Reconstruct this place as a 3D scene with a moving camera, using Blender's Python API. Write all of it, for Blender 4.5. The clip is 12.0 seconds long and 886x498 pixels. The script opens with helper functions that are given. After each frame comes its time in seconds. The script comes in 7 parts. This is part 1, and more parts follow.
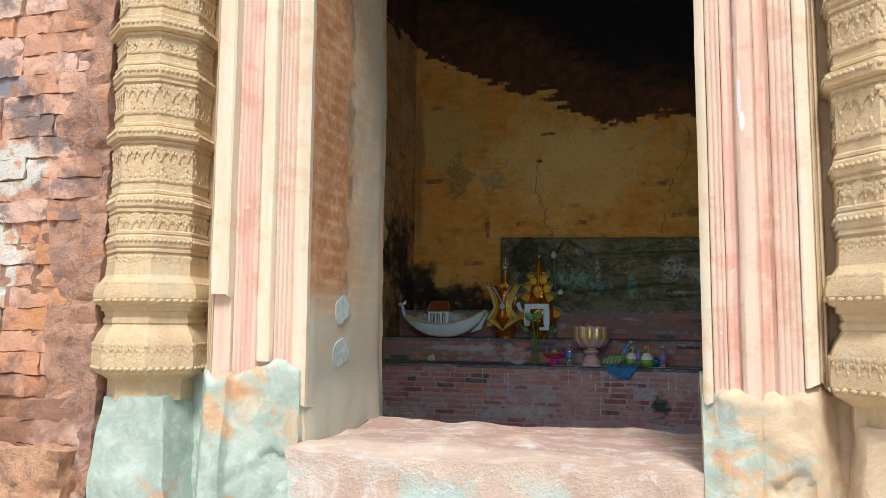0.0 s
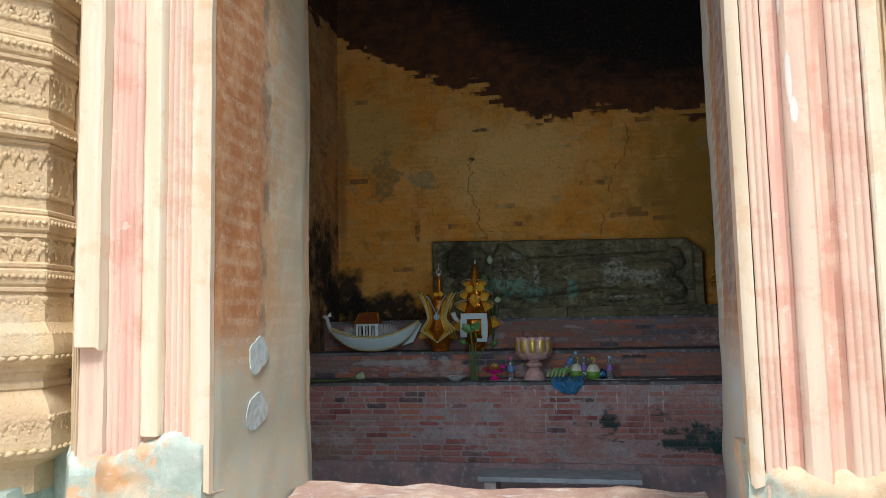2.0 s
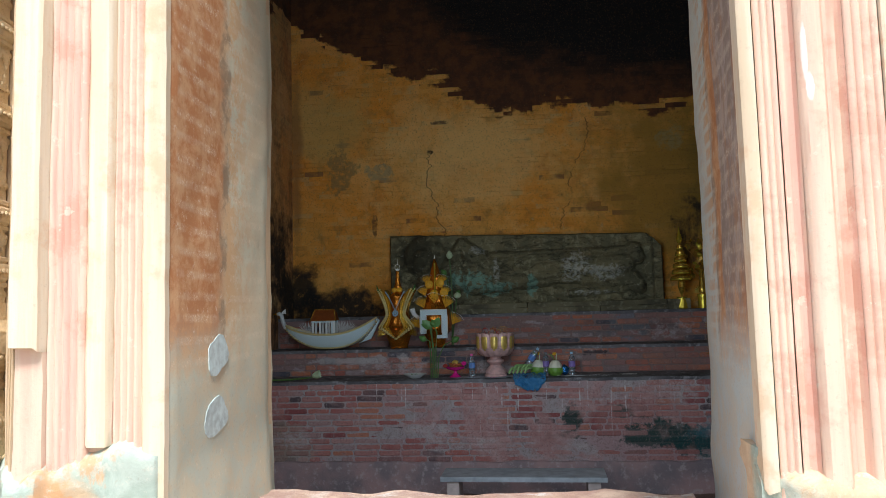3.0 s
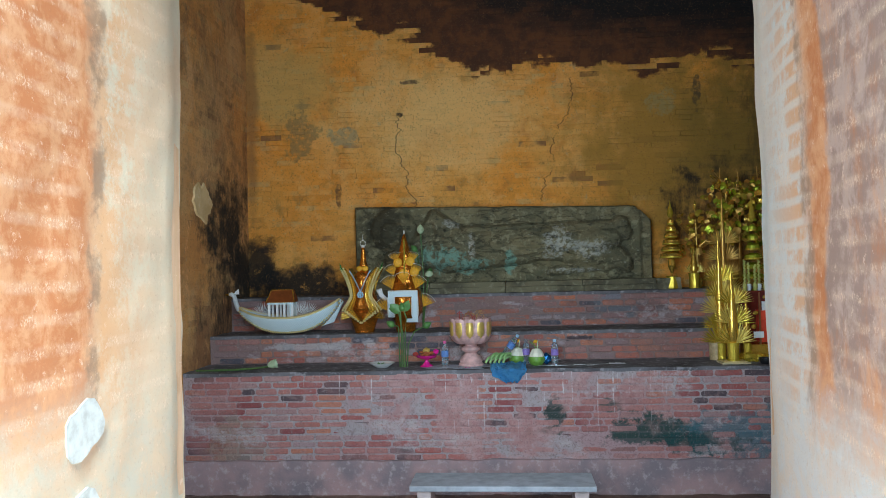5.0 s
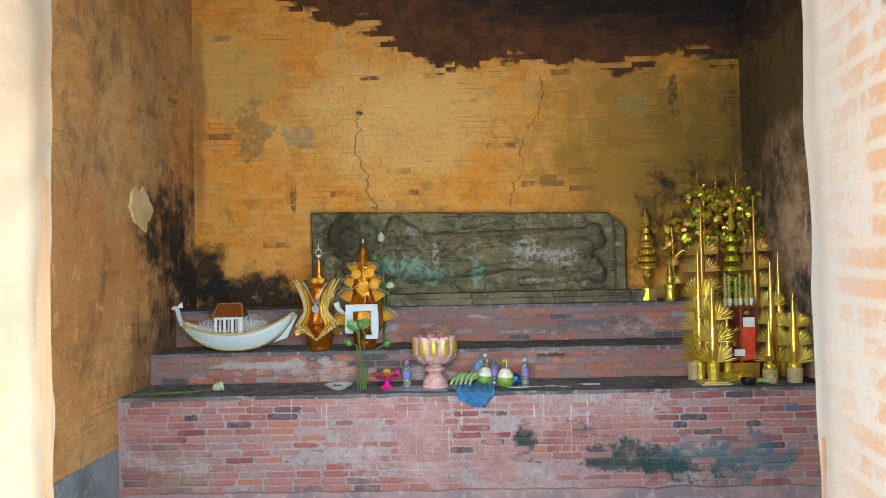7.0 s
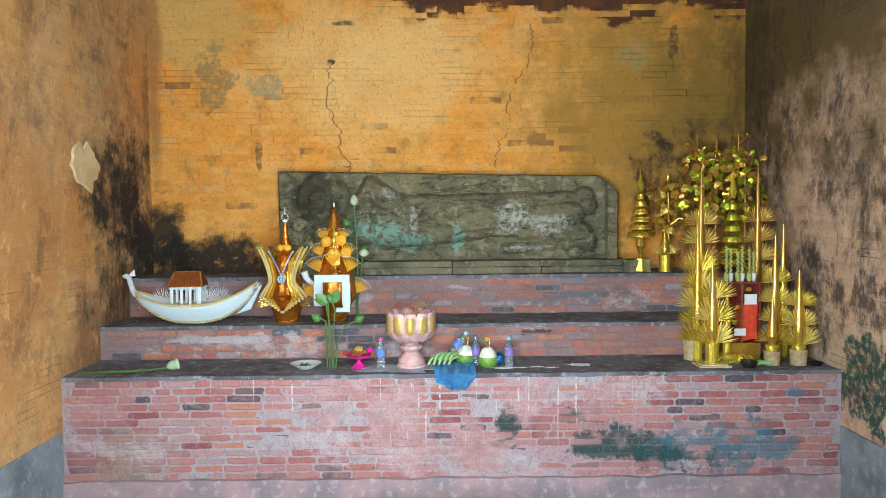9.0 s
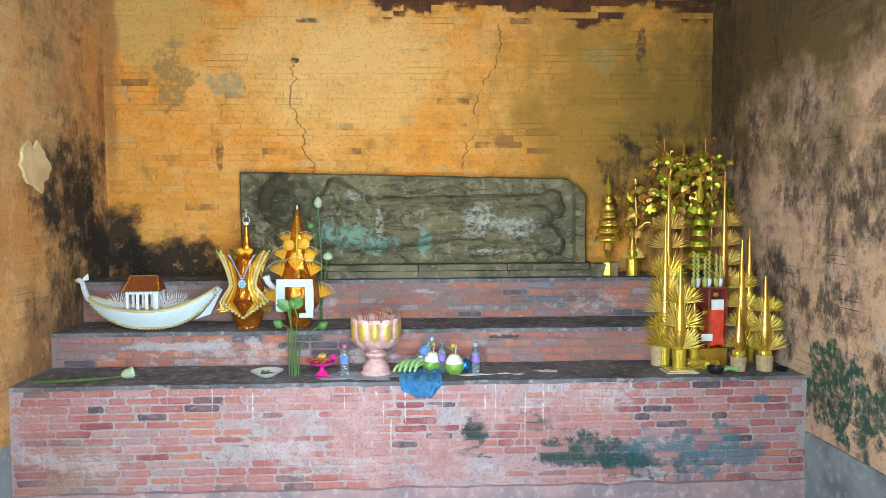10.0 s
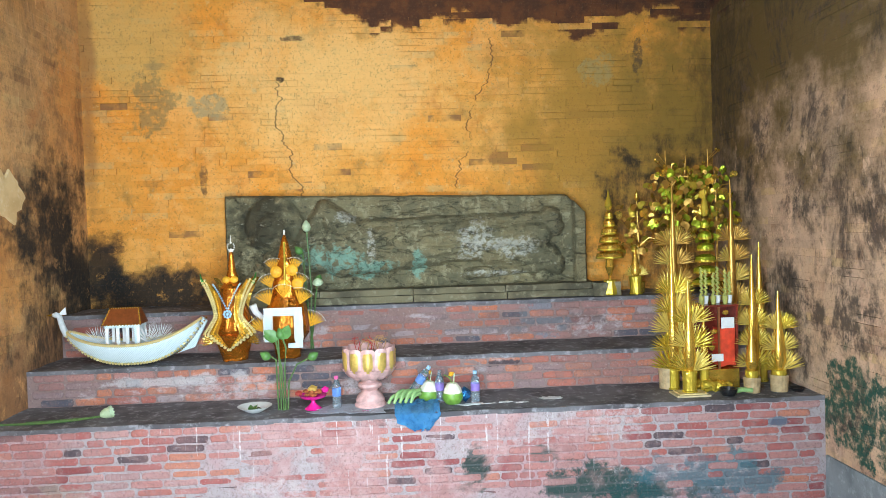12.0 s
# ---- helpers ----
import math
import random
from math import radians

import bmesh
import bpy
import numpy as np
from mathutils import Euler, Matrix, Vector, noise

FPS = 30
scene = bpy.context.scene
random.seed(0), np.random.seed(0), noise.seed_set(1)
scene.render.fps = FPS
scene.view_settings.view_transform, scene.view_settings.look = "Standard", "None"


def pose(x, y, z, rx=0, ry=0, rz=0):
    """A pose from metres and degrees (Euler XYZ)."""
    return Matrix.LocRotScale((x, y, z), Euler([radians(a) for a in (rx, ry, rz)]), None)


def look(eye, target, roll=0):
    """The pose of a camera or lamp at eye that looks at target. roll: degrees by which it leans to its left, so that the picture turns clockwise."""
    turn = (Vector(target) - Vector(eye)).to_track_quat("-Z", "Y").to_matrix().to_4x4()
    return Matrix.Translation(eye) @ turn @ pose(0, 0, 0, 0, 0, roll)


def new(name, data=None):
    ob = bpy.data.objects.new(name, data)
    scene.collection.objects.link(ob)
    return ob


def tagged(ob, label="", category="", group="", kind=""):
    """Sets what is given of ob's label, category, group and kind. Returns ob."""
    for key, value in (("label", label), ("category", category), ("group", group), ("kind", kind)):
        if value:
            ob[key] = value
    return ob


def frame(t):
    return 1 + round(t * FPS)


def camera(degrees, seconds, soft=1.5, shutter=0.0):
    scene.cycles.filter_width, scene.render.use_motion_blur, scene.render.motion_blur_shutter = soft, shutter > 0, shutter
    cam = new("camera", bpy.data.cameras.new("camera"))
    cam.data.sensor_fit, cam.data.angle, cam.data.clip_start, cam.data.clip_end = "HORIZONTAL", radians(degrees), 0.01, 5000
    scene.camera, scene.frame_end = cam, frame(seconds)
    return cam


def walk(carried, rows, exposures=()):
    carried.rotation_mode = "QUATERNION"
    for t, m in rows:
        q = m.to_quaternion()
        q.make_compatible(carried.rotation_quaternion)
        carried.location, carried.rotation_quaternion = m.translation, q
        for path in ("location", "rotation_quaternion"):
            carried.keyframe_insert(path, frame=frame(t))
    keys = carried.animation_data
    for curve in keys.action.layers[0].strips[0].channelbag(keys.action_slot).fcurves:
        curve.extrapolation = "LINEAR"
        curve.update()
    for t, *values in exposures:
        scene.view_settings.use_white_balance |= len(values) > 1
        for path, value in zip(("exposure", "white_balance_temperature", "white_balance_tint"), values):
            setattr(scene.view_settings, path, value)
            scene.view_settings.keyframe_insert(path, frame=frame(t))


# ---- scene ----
cam = camera(61.5, 12.0, soft=0.8)
PATH = [
    (0, (-0.582, 0.149, 1.555), (-1.145, 2.059, 1.745), 0.4),
    (0.5, (-0.677, 0.35, 1.565), (-1.208, 2.264, 1.8), -0.3),
    (1, (-0.749, 0.585, 1.627), (-1.221, 2.515, 1.853), -0.8),
    (1.5, (-0.783, 0.704, 1.711), (-1.196, 2.652, 1.895), -1.4),
    (2, (-0.862, 0.795, 1.722), (-1.217, 2.755, 1.903), -1.2),
    (2.5, (-0.933, 0.868, 1.719), (-1.215, 2.841, 1.894), -1.0),
    (3, (-0.982, 0.968, 1.719), (-1.207, 2.949, 1.888), -1.5),
    (5, (-1.062, 1.704, 1.936), (-1.211, 3.698, 1.993), -1.4),
    (5.5, (-1.087, 1.833, 2.009), (-1.214, 3.829, 2.051), -1.4),
    (6, (-1.1, 1.903, 2.022), (-1.197, 3.9, 2.056), -1.9),
    (6.5, (-1.113, 2.044, 2.04), (-1.162, 4.043, 2.076), -1.7),
    (7, (-1.08, 2.206, 2.112), (-1.133, 4.205, 2.147), -1.3),
    (9, (-1.084, 2.77, 2.267), (-1.084, 4.768, 2.163), -0.6),
    (9.5, (-1.085, 2.821, 2.297), (-1.034, 4.817, 2.172), -0.4),
    (10, (-1.074, 2.888, 2.313), (-0.986, 4.883, 2.202), -0.3),
    (10.5, (-1.06, 2.96, 2.324), (-0.958, 4.956, 2.246), -0.5),
    (11, (-1.061, 3.052, 2.329), (-0.966, 5.049, 2.272), -1.1),
    (11.5, (-1.048, 3.107, 2.326), (-0.96, 5.104, 2.268), -1.7),
    (12, (-1.039, 3.161, 2.328), (-0.943, 5.158, 2.267), -1.8),
]
EXPOSURES = [(0.0, -0.05, 6500, 10), (1.5, 0.0, 6500, 10), (3.0, 0.28, 6450, 11), (5.0, 1.52, 6150, 8), (7.0, 2.2, 6900, 13), (9.0, 2.64, 6500, 10), (12.0, 2.9, 6450, 9)]
walk(cam, [(t, look(eye, target, roll)) for t, eye, target, roll in PATH], EXPOSURES)

# world, sun and the daylight in the doorway
world = bpy.data.worlds.new("sky")
scene.world = world
world.use_nodes = True
wt = world.node_tree
sky = wt.nodes.new("ShaderNodeTexSky")
sky.sky_type, sky.sun_disc = "NISHITA", False
sky.sun_elevation, sky.sun_rotation = radians(58), radians(175)
sky.dust_density, sky.air_density = 3.0, 1.0
wt.nodes["Background"].inputs["Strength"].default_value = 0.15
wt.links.new(sky.outputs["Color"], wt.nodes["Background"].inputs["Color"])

sun = new("sun", bpy.data.lights.new("sun", "SUN"))
sun.data.energy, sun.data.angle, sun.data.color = 3.6, radians(14), (1.0, 0.98, 0.95)
sun.matrix_world = look((1.4, -6.0, 14.5), (-1.0, 2.8, 1.0))

door_light = new("doorway_daylight", bpy.data.lights.new("doorway_daylight", "AREA"))
door_light.data.shape, door_light.data.size, door_light.data.size_y = "RECTANGLE", 1.4, 2.2
door_light.data.energy, door_light.data.color = 48.0, (0.69, 0.89, 1.0)
door_light.matrix_world = look((-1.18, 4.12, 2.15), (-1.95, 9.0, 2.3))

# ---- material helpers ----
class Mat:
    """A node material with a few short helpers."""

    def __init__(self, name, rough=0.85, metal=0.0):
        self.m = bpy.data.materials.new(name)
        self.m.use_nodes = True
        self.t = self.m.node_tree
        self.b = self.t.nodes["Principled BSDF"]
        self.b.inputs["Roughness"].default_value, self.b.inputs["Metallic"].default_value = rough, metal
        self._pos = None

    def node(self, kind):
        return self.t.nodes.new(kind)

    def put(self, socket, value):
        if isinstance(value, bpy.types.NodeSocket):
            self.t.links.new(value, socket)
        elif isinstance(value, (tuple, list)):
            socket.default_value = (*value, 1.0) if len(value) == 3 and len(socket.default_value) == 4 else value
        else:
            socket.default_value = value

    def pos(self):
        if self._pos is None:
            self._pos = self.node("ShaderNodeNewGeometry").outputs["Position"]
        return self._pos

    def local(self):
        return self.node("ShaderNodeTexCoord").outputs["Object"]

    def vec(self, op, a, b=None):
        n = self.node("ShaderNodeVectorMath")
        n.operation = op
        self.put(n.inputs[0], a)
        if b is not None:
            self.put(n.inputs[1], b)
        return n.outputs["Value"] if op in ("LENGTH", "DISTANCE", "DOT_PRODUCT") else n.outputs["Vector"]

    def math(self, op, a, b=0.0, clamp=False):
        n = self.node("ShaderNodeMath")
        n.operation, n.use_clamp = op, clamp
        self.put(n.inputs[0], a), self.put(n.inputs[1], b)
        return n.outputs[0]

    def noise(self, scale, detail=4.0, rough=0.55, at=None, stretch=None, warp=0.0):
        p = at or self.pos()
        if stretch:
            p = self.vec("MULTIPLY", p, stretch)
        n = self.node("ShaderNodeTexNoise")
        self.put(n.inputs["Vector"], p)
        n.inputs["Scale"].default_value, n.inputs["Detail"].default_value = scale, detail
        n.inputs["Roughness"].default_value, n.inputs["Distortion"].default_value = rough, warp
        return n.outputs["Fac"]

    def step(self, v, lo, hi):
        n = self.node("ShaderNodeMapRange")
        n.interpolation_type, n.clamp = "SMOOTHSTEP", True
        self.put(n.inputs["Value"], v), self.put(n.inputs["From Min"], lo), self.put(n.inputs["From Max"], hi)
        return n.outputs["Result"]

    def mix(self, f, a, b, how="MIX"):
        n = self.node("ShaderNodeMix")
        n.data_type, n.blend_type = "RGBA", how
        self.put(n.inputs["Factor"], f), self.put(n.inputs[6], a), self.put(n.inputs[7], b)
        return n.outputs[2]

    def axis(self, i, at=None):
        n = self.node("ShaderNodeSeparateXYZ")
        self.put(n.inputs[0], at or self.pos())
        return n.outputs[i]

    def random(self):
        return self.node("ShaderNodeObjectInfo").outputs["Random"]

    def island(self):
        return self.node("ShaderNodeNewGeometry").outputs["Random Per Island"]

    def pick(self, f, colours):
        n = self.node("ShaderNodeValToRGB")
        n.color_ramp.interpolation = "CONSTANT"
        els = n.color_ramp.elements
        while len(els) < len(colours):
            els.new(0.5)
        for i, c in enumerate(colours):
            els[i].position, els[i].color = i / len(colours), (*c, 1)
        self.put(n.inputs[0], f)
        return n.outputs["Color"]

    def blob(self, centre, radii, ragged=0.5, scale=4.0, soft=0.35):
        """A ragged stain round centre: 1 inside, 0 outside."""
        d = self.vec("LENGTH", self.vec("DIVIDE", self.vec("SUBTRACT", self.pos(), centre), radii))
        rag = self.math("ADD", self.noise(scale, 6.0, 0.7), self.math("MULTIPLY", self.noise(scale * 0.4, 3.0), 0.7))
        d = self.math("ADD", d, self.math("MULTIPLY", self.math("SUBTRACT", rag, 0.85), ragged * 4.5))
        return self.step(d, 1.0, 1.0 - soft)

    def both(self, a, b):
        return self.math("MAXIMUM", a, b)

    def bump(self, height, strength=0.4, dist=0.01):
        n = self.node("ShaderNodeBump")
        n.inputs["Strength"].default_value, n.inputs["Distance"].default_value = strength, dist
        self.put(n.inputs["Height"], height)
        self.put(self.b.inputs["Normal"], n.outputs["Normal"])

    def done(self, colour, rough=None):
        self.put(self.b.inputs["Base Color"], colour)
        if rough is not None:
            self.put(self.b.inputs["Roughness"], rough)
        return self.m


def plain(name, colour, rough=0.5, metal=0.0, vary=0.15, scale=30.0, bump=0.15, coat=0.0):
    """A simple surface with a little grain at two scales."""
    k = Mat(name, rough, metal)
    n = k.math("ADD", k.math("MULTIPLY", k.noise(scale, 4), 0.6), k.math("MULTIPLY", k.noise(scale * 0.12, 3), 0.4))
    dark = tuple(c * (1 - vary * 1.6) for c in colour)
    light = tuple(min(1, c * (1 + vary)) for c in colour)
    if bump:
        k.bump(n, bump, 0.004)
    k.b.inputs["Coat Weight"].default_value = coat
    return k.done(k.mix(k.step(n, 0.3, 0.7), dark, light))


def foil(name, colour, rough=0.22, crumple=40.0, strength=0.6, metal=0.8):
    """Crumpled metallic paper."""
    k = Mat(name, rough, metal)
    k.bump(k.noise(crumple, 3, 0.6, at=k.local(), warp=1.0), strength, 0.01)
    return k.done(k.mix(k.noise(8.0, 3), colour, tuple(c * 0.6 for c in colour)))


# ---- masonry ----
def ochre_wash(name, base, second, soot=(), patches=(), upper=True, cracks=(), bare=(), grime=0.0):
    """Lime-washed brick with soot and bare patches; some broad tints paint light falloff."""
    k = Mat(name, 0.92)
    big, mid, fine = k.noise(0.8, 5), k.noise(5.0, 6, 0.65), k.noise(45.0, 5, 0.7)
    col = k.mix(k.step(big, 0.35, 0.68), base, second)
    col = k.mix(k.math("MULTIPLY", k.step(mid, 0.5, 0.7), 0.7), col, tuple(c * 0.55 for c in second))
    col = k.mix(k.math("MULTIPLY", k.step(k.noise(2.2, 6, 0.7, warp=0.5), 0.53, 0.66), 0.6), col, (base[0] * 0.72, base[1] * 0.62, base[2] * 0.7))
    col = k.mix(k.math("MULTIPLY", k.step(k.noise(24.0, 5, 0.75), 0.56, 0.66), 0.3), col, (base[0] * 0.5, base[1] * 0.45, base[2] * 0.5))
    col = k.mix(k.math("MULTIPLY", k.step(k.noise(1.3, 7, 0.7, at=k.vec("ADD", k.pos(), (2.0, 0.0, 8.0)), warp=0.8), 0.5, 0.62), 0.5), col, tuple(min(1.0, c * 1.08 + 0.05) for c in second))
    col = k.mix(k.math("MULTIPLY", k.step(k.noise(19.0, 5, 0.75, at=k.vec("ADD", k.pos(), (7.0, 3.0, 5.0))), 0.6, 0.68), 0.5), col, (0.78, 0.56, 0.25))
    col = k.mix(k.math("MULTIPLY", k.step(k.noise(9.0, 6, 0.7, warp=0.6), 0.62, 0.7), 0.6), col, (0.48, 0.36, 0.2))
    each = k.island()
    chip = k.step(k.noise(5.0, 3, 0.5), 0.42, 0.6)
    col = k.mix(k.math("MULTIPLY", k.step(each, 0.45, 0.95), 0.13), col, tuple(c * 0.5 for c in base))
    col = k.mix(k.math("MULTIPLY", k.step(each, 0.45, 0.05), 0.1), col, (0.86, 0.55, 0.2))
    for centre, radii in bare:
        loose = k.math("MULTIPLY", k.blob(centre, radii, 0.25, 5.0, 0.3), k.step(each, 0.42, 0.44))
        col = k.mix(k.math("MULTIPLY", loose, 0.85), col, k.mix(k.step(each, 0.6, 0.8), (0.42, 0.13, 0.045), (0.28, 0.12, 0.05)))
    col = k.mix(k.math("MULTIPLY", k.math("MULTIPLY", k.step(each, 0.955, 0.96), chip), 0.85 if cracks else 0.4), col, (0.27, 0.12, 0.05))
    col = k.mix(k.math("MULTIPLY", k.math("MULTIPLY", k.step(each, 0.12, 0.02), chip), 0.45), col, (0.62, 0.42, 0.18))
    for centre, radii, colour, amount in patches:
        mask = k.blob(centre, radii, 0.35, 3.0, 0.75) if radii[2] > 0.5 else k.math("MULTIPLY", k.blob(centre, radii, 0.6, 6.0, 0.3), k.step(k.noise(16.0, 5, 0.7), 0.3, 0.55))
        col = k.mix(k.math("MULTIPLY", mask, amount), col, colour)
    if upper:
        z = k.math("ADD", k.axis(2), k.math("MULTIPLY", k.noise(1.1, 6, 0.65), 0.95))
        z = k.math("SUBTRACT", z, k.math("MULTIPLY", k.math("MAXIMUM", k.math("SUBTRACT", -1.0, k.axis(0)), 0.0), 0.42))
        z = k.math("ADD", z, k.math("MULTIPLY", k.island(), 0.16))
        col = k.mix(k.step(z, 4.66, 4.72), col, k.mix(k.step(mid, 0.4, 0.6), (0.15, 0.05, 0.016), (0.08, 0.03, 0.014)))
        zb = k.math("ADD", z, k.math("MULTIPLY", k.axis(0), 0.16))
        col = k.mix(k.step(zb, 4.85, 5.5), col, (0.012, 0.009, 0.009))
    for x_top, z_top, x_low, z_low in cracks:
        z = k.axis(2)
        line = k.math("ADD", k.math("MULTIPLY", z, (x_top - x_low) / (z_top - z_low)), x_low - z_low * (x_top - x_low) / (z_top - z_low))
        line = k.math("ADD", line, k.math("MULTIPLY", k.math("SUBTRACT", k.noise(2.6, 4, 0.7, stretch=(0.05, 0.05, 1.0)), 0.5), 0.5))
        off = k.math("ABSOLUTE", k.math("SUBTRACT", k.axis(0), line))
        inside = k.math("MULTIPLY", k.step(z, z_low - 0.05, z_low), k.step(z, z_top + 0.05, z_top))
        col = k.mix(k.math("MULTIPLY", k.math("MULTIPLY", k.step(off, 0.009, 0.003), k.math("MULTIPLY", inside, k.step(k.noise(5.0, 3), 0.42, 0.5))), 0.75), col, (0.07, 0.035, 0.015))
    if grime:
        cloud = k.step(k.noise(1.5, 8, 0.74, stretch=(1.0, 1.0, 0.75), warp=0.6), 0.49, 0.6)
        run = k.step(k.noise(5.0, 8, 0.8, stretch=(1.0, 1.0, 0.7)), 0.4, 0.54)
        col = k.mix(k.math("MULTIPLY", k.math("MULTIPLY", cloud, run), grime), col, (0.035, 0.028, 0.026))
        col = k.mix(k.math("MULTIPLY", k.step(k.noise(6.5, 7, 0.75, at=k.vec("ADD", k.pos(), (5.0, 1.0, 3.0)), stretch=(1.0, 1.0, 0.6)), 0.55, 0.66), k.math("MULTIPLY", k.step(k.axis(2), 3.4, 2.6), 0.8)), col, tuple(c * 1.05 + 0.06 for c in base))
        col = k.mix(k.math("MULTIPLY", k.step(k.noise(4.0, 7, 0.75, at=k.vec("ADD", k.pos(), (1.0, 6.0, 3.0))), 0.56, 0.64), grime * 0.7), col, (0.13, 0.085, 0.06))
    for centre, radii, amount in soot:
        veil = k.blob(centre, radii, 0.38 if amount > 0.85 else 0.6, 4.5, 0.7)
        streak = k.step(k.noise(15.0, 6, 0.75, stretch=(1.0, 1.0, 0.35)), 0.34, 0.6)
        veil = k.math("MULTIPLY", veil, k.math("MAXIMUM", streak, k.math("MULTIPLY", k.step(veil, 0.12, 0.5), 0.97)) if amount > 0.85 else k.math("ADD", k.math("MULTIPLY", streak, 0.8), 0.15))
        veil = k.math("MULTIPLY", veil, k.math("SUBTRACT", 1.0, k.math("MULTIPLY", k.step(k.noise(7.0, 7, 0.75, at=k.vec("ADD", k.pos(), (6.0, 6.0, 1.0))), 0.57, 0.66), 0.55)))
        col = k.mix(k.math("MULTIPLY", veil, amount), col, (0.014, 0.012, 0.011))
    col = k.mix(k.math("MULTIPLY", k.step(fine, 0.53, 0.68), 0.42), col, (0.16, 0.08, 0.03))
    col = k.mix(k.math("MULTIPLY", k.step(k.noise(34.0, 3, 0.6, at=k.vec("ADD", k.pos(), (3.0, 9.0, 1.0))), 0.68, 0.72), 0.5), col, (0.2, 0.1, 0.04))
    k.bump(k.math("ADD", k.math("MULTIPLY", fine, 0.6), mid), 0.6, 0.014)
    return k.done(col)


BACK_WASH = ochre_wash("ochre limewash on brick", (0.87, 0.345, 0.045), (0.81, 0.40, 0.09),
    soot=[((-3.8, 9.98, 2.1), (0.34, 0.4, 0.55), 0.97), ((-3.3, 9.98, 1.8), (0.85, 0.4, 0.36), 1.0),
          ((0.97, 9.98, 2.68), (0.27, 0.4, 0.26), 0.8), ((1.35, 9.98, 2.25), (0.75, 0.4, 0.85), 0.82), ((1.78, 9.98, 3.2), (0.2, 0.6, 1.3), 0.5)],
    # The first two olive patches paint the light's falloff towards the right end.
    # The wide peach patch at x -1.7 brightens the colour where door light lands.
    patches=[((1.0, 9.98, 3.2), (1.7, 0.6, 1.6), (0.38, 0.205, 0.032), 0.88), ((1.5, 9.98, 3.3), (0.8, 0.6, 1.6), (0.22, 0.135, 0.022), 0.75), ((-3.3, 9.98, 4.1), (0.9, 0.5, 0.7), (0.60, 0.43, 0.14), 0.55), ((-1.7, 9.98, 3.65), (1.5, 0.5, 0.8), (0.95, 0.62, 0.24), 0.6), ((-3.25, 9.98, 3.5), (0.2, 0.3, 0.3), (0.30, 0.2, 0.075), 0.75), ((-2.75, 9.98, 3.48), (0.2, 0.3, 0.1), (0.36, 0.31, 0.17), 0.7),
             # The tall strip at x -3.84 paints reddish corner shade into the wash.
             ((0.75, 9.98, 3.75), (0.16, 0.3, 0.16), (0.36, 0.30, 0.13), 0.6), ((-3.84, 9.98, 3.6), (0.1, 0.3, 1.3), (0.34, 0.15, 0.05), 0.7),
             ((-2.135, 9.98, 3.704), (0.05, 0.3, 0.035), (0.06, 0.035, 0.02), 0.95), ((-2.0, 9.98, 4.06), (0.12, 0.3, 0.03), (0.13, 0.08, 0.04), 0.9),
             ((1.143, 9.98, 3.87), (0.06, 0.3, 0.16), (0.09, 0.06, 0.03), 0.85), ((-2.85, 9.98, 2.78), (0.035, 0.3, 0.15), (0.16, 0.07, 0.03), 0.8)],
    cracks=[(-2.2, 3.65, -2.0, 2.66), (-0.1, 4.2, -0.6, 2.7)],
    bare=[((0.12, 9.98, 2.95), (0.45, 0.4, 0.14)), ((-1.9, 9.98, 2.72), (0.2, 0.4, 0.06)), ((0.7, 9.98, 3.3), (0.3, 0.4, 0.1))])
LEFT_WASH = ochre_wash("ochre limewash on the side wall", (0.72, 0.33, 0.09), (0.66, 0.38, 0.16),
    soot=[((-3.9, 9.3, 2.42), (0.6, 0.9, 0.66), 1.0), ((-3.9, 9.8, 1.95), (0.6, 0.5, 0.75), 0.98), ((-3.9, 9.3, 1.5), (0.6, 0.8, 0.8), 0.84), ((-3.9, 8.9, 3.9), (0.5, 0.5, 0.9), 0.25), ((-3.9, 9.9, 3.2), (0.5, 0.1, 0.6), 0.5)],
    patches=[((-3.9, 9.1, 1.2), (0.5, 1.1, 0.75), (0.27, 0.11, 0.05), 0.75), ((-3.9, 7.4, 2.2), (0.5, 1.7, 1.3), (0.50, 0.20, 0.055), 0.6)],
    grime=0.4)
RIGHT_WASH = ochre_wash("sooty wash on the side wall, shaded above", (0.67, 0.43, 0.275), (0.59, 0.405, 0.285),
    soot=[((1.8, 9.7, 3.6), (0.5, 0.6, 1.5), 0.6), ((1.8, 7.9, 2.65), (0.5, 0.22, 0.6), 0.75), ((1.8, 8.75, 1.55), (0.5, 0.3, 0.75), 0.85), ((1.8, 7.45, 2.5), (0.5, 0.5, 0.36), 0.8),
          ((1.8, 9.35, 2.0), (0.5, 0.4, 0.9), 0.6), ((1.8, 7.0, 3.4), (0.5, 0.6, 0.5), 0.6)],
    # Two wide dark patches colour in the dimness high up; the green ones are paint.
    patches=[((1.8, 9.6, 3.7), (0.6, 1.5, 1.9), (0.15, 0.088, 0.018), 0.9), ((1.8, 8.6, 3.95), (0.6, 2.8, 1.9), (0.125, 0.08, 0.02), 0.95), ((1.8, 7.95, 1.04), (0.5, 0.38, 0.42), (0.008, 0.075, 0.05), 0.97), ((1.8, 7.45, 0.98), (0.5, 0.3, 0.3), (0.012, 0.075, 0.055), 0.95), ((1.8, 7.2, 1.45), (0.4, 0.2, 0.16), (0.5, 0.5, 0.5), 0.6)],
    grime=0.85)


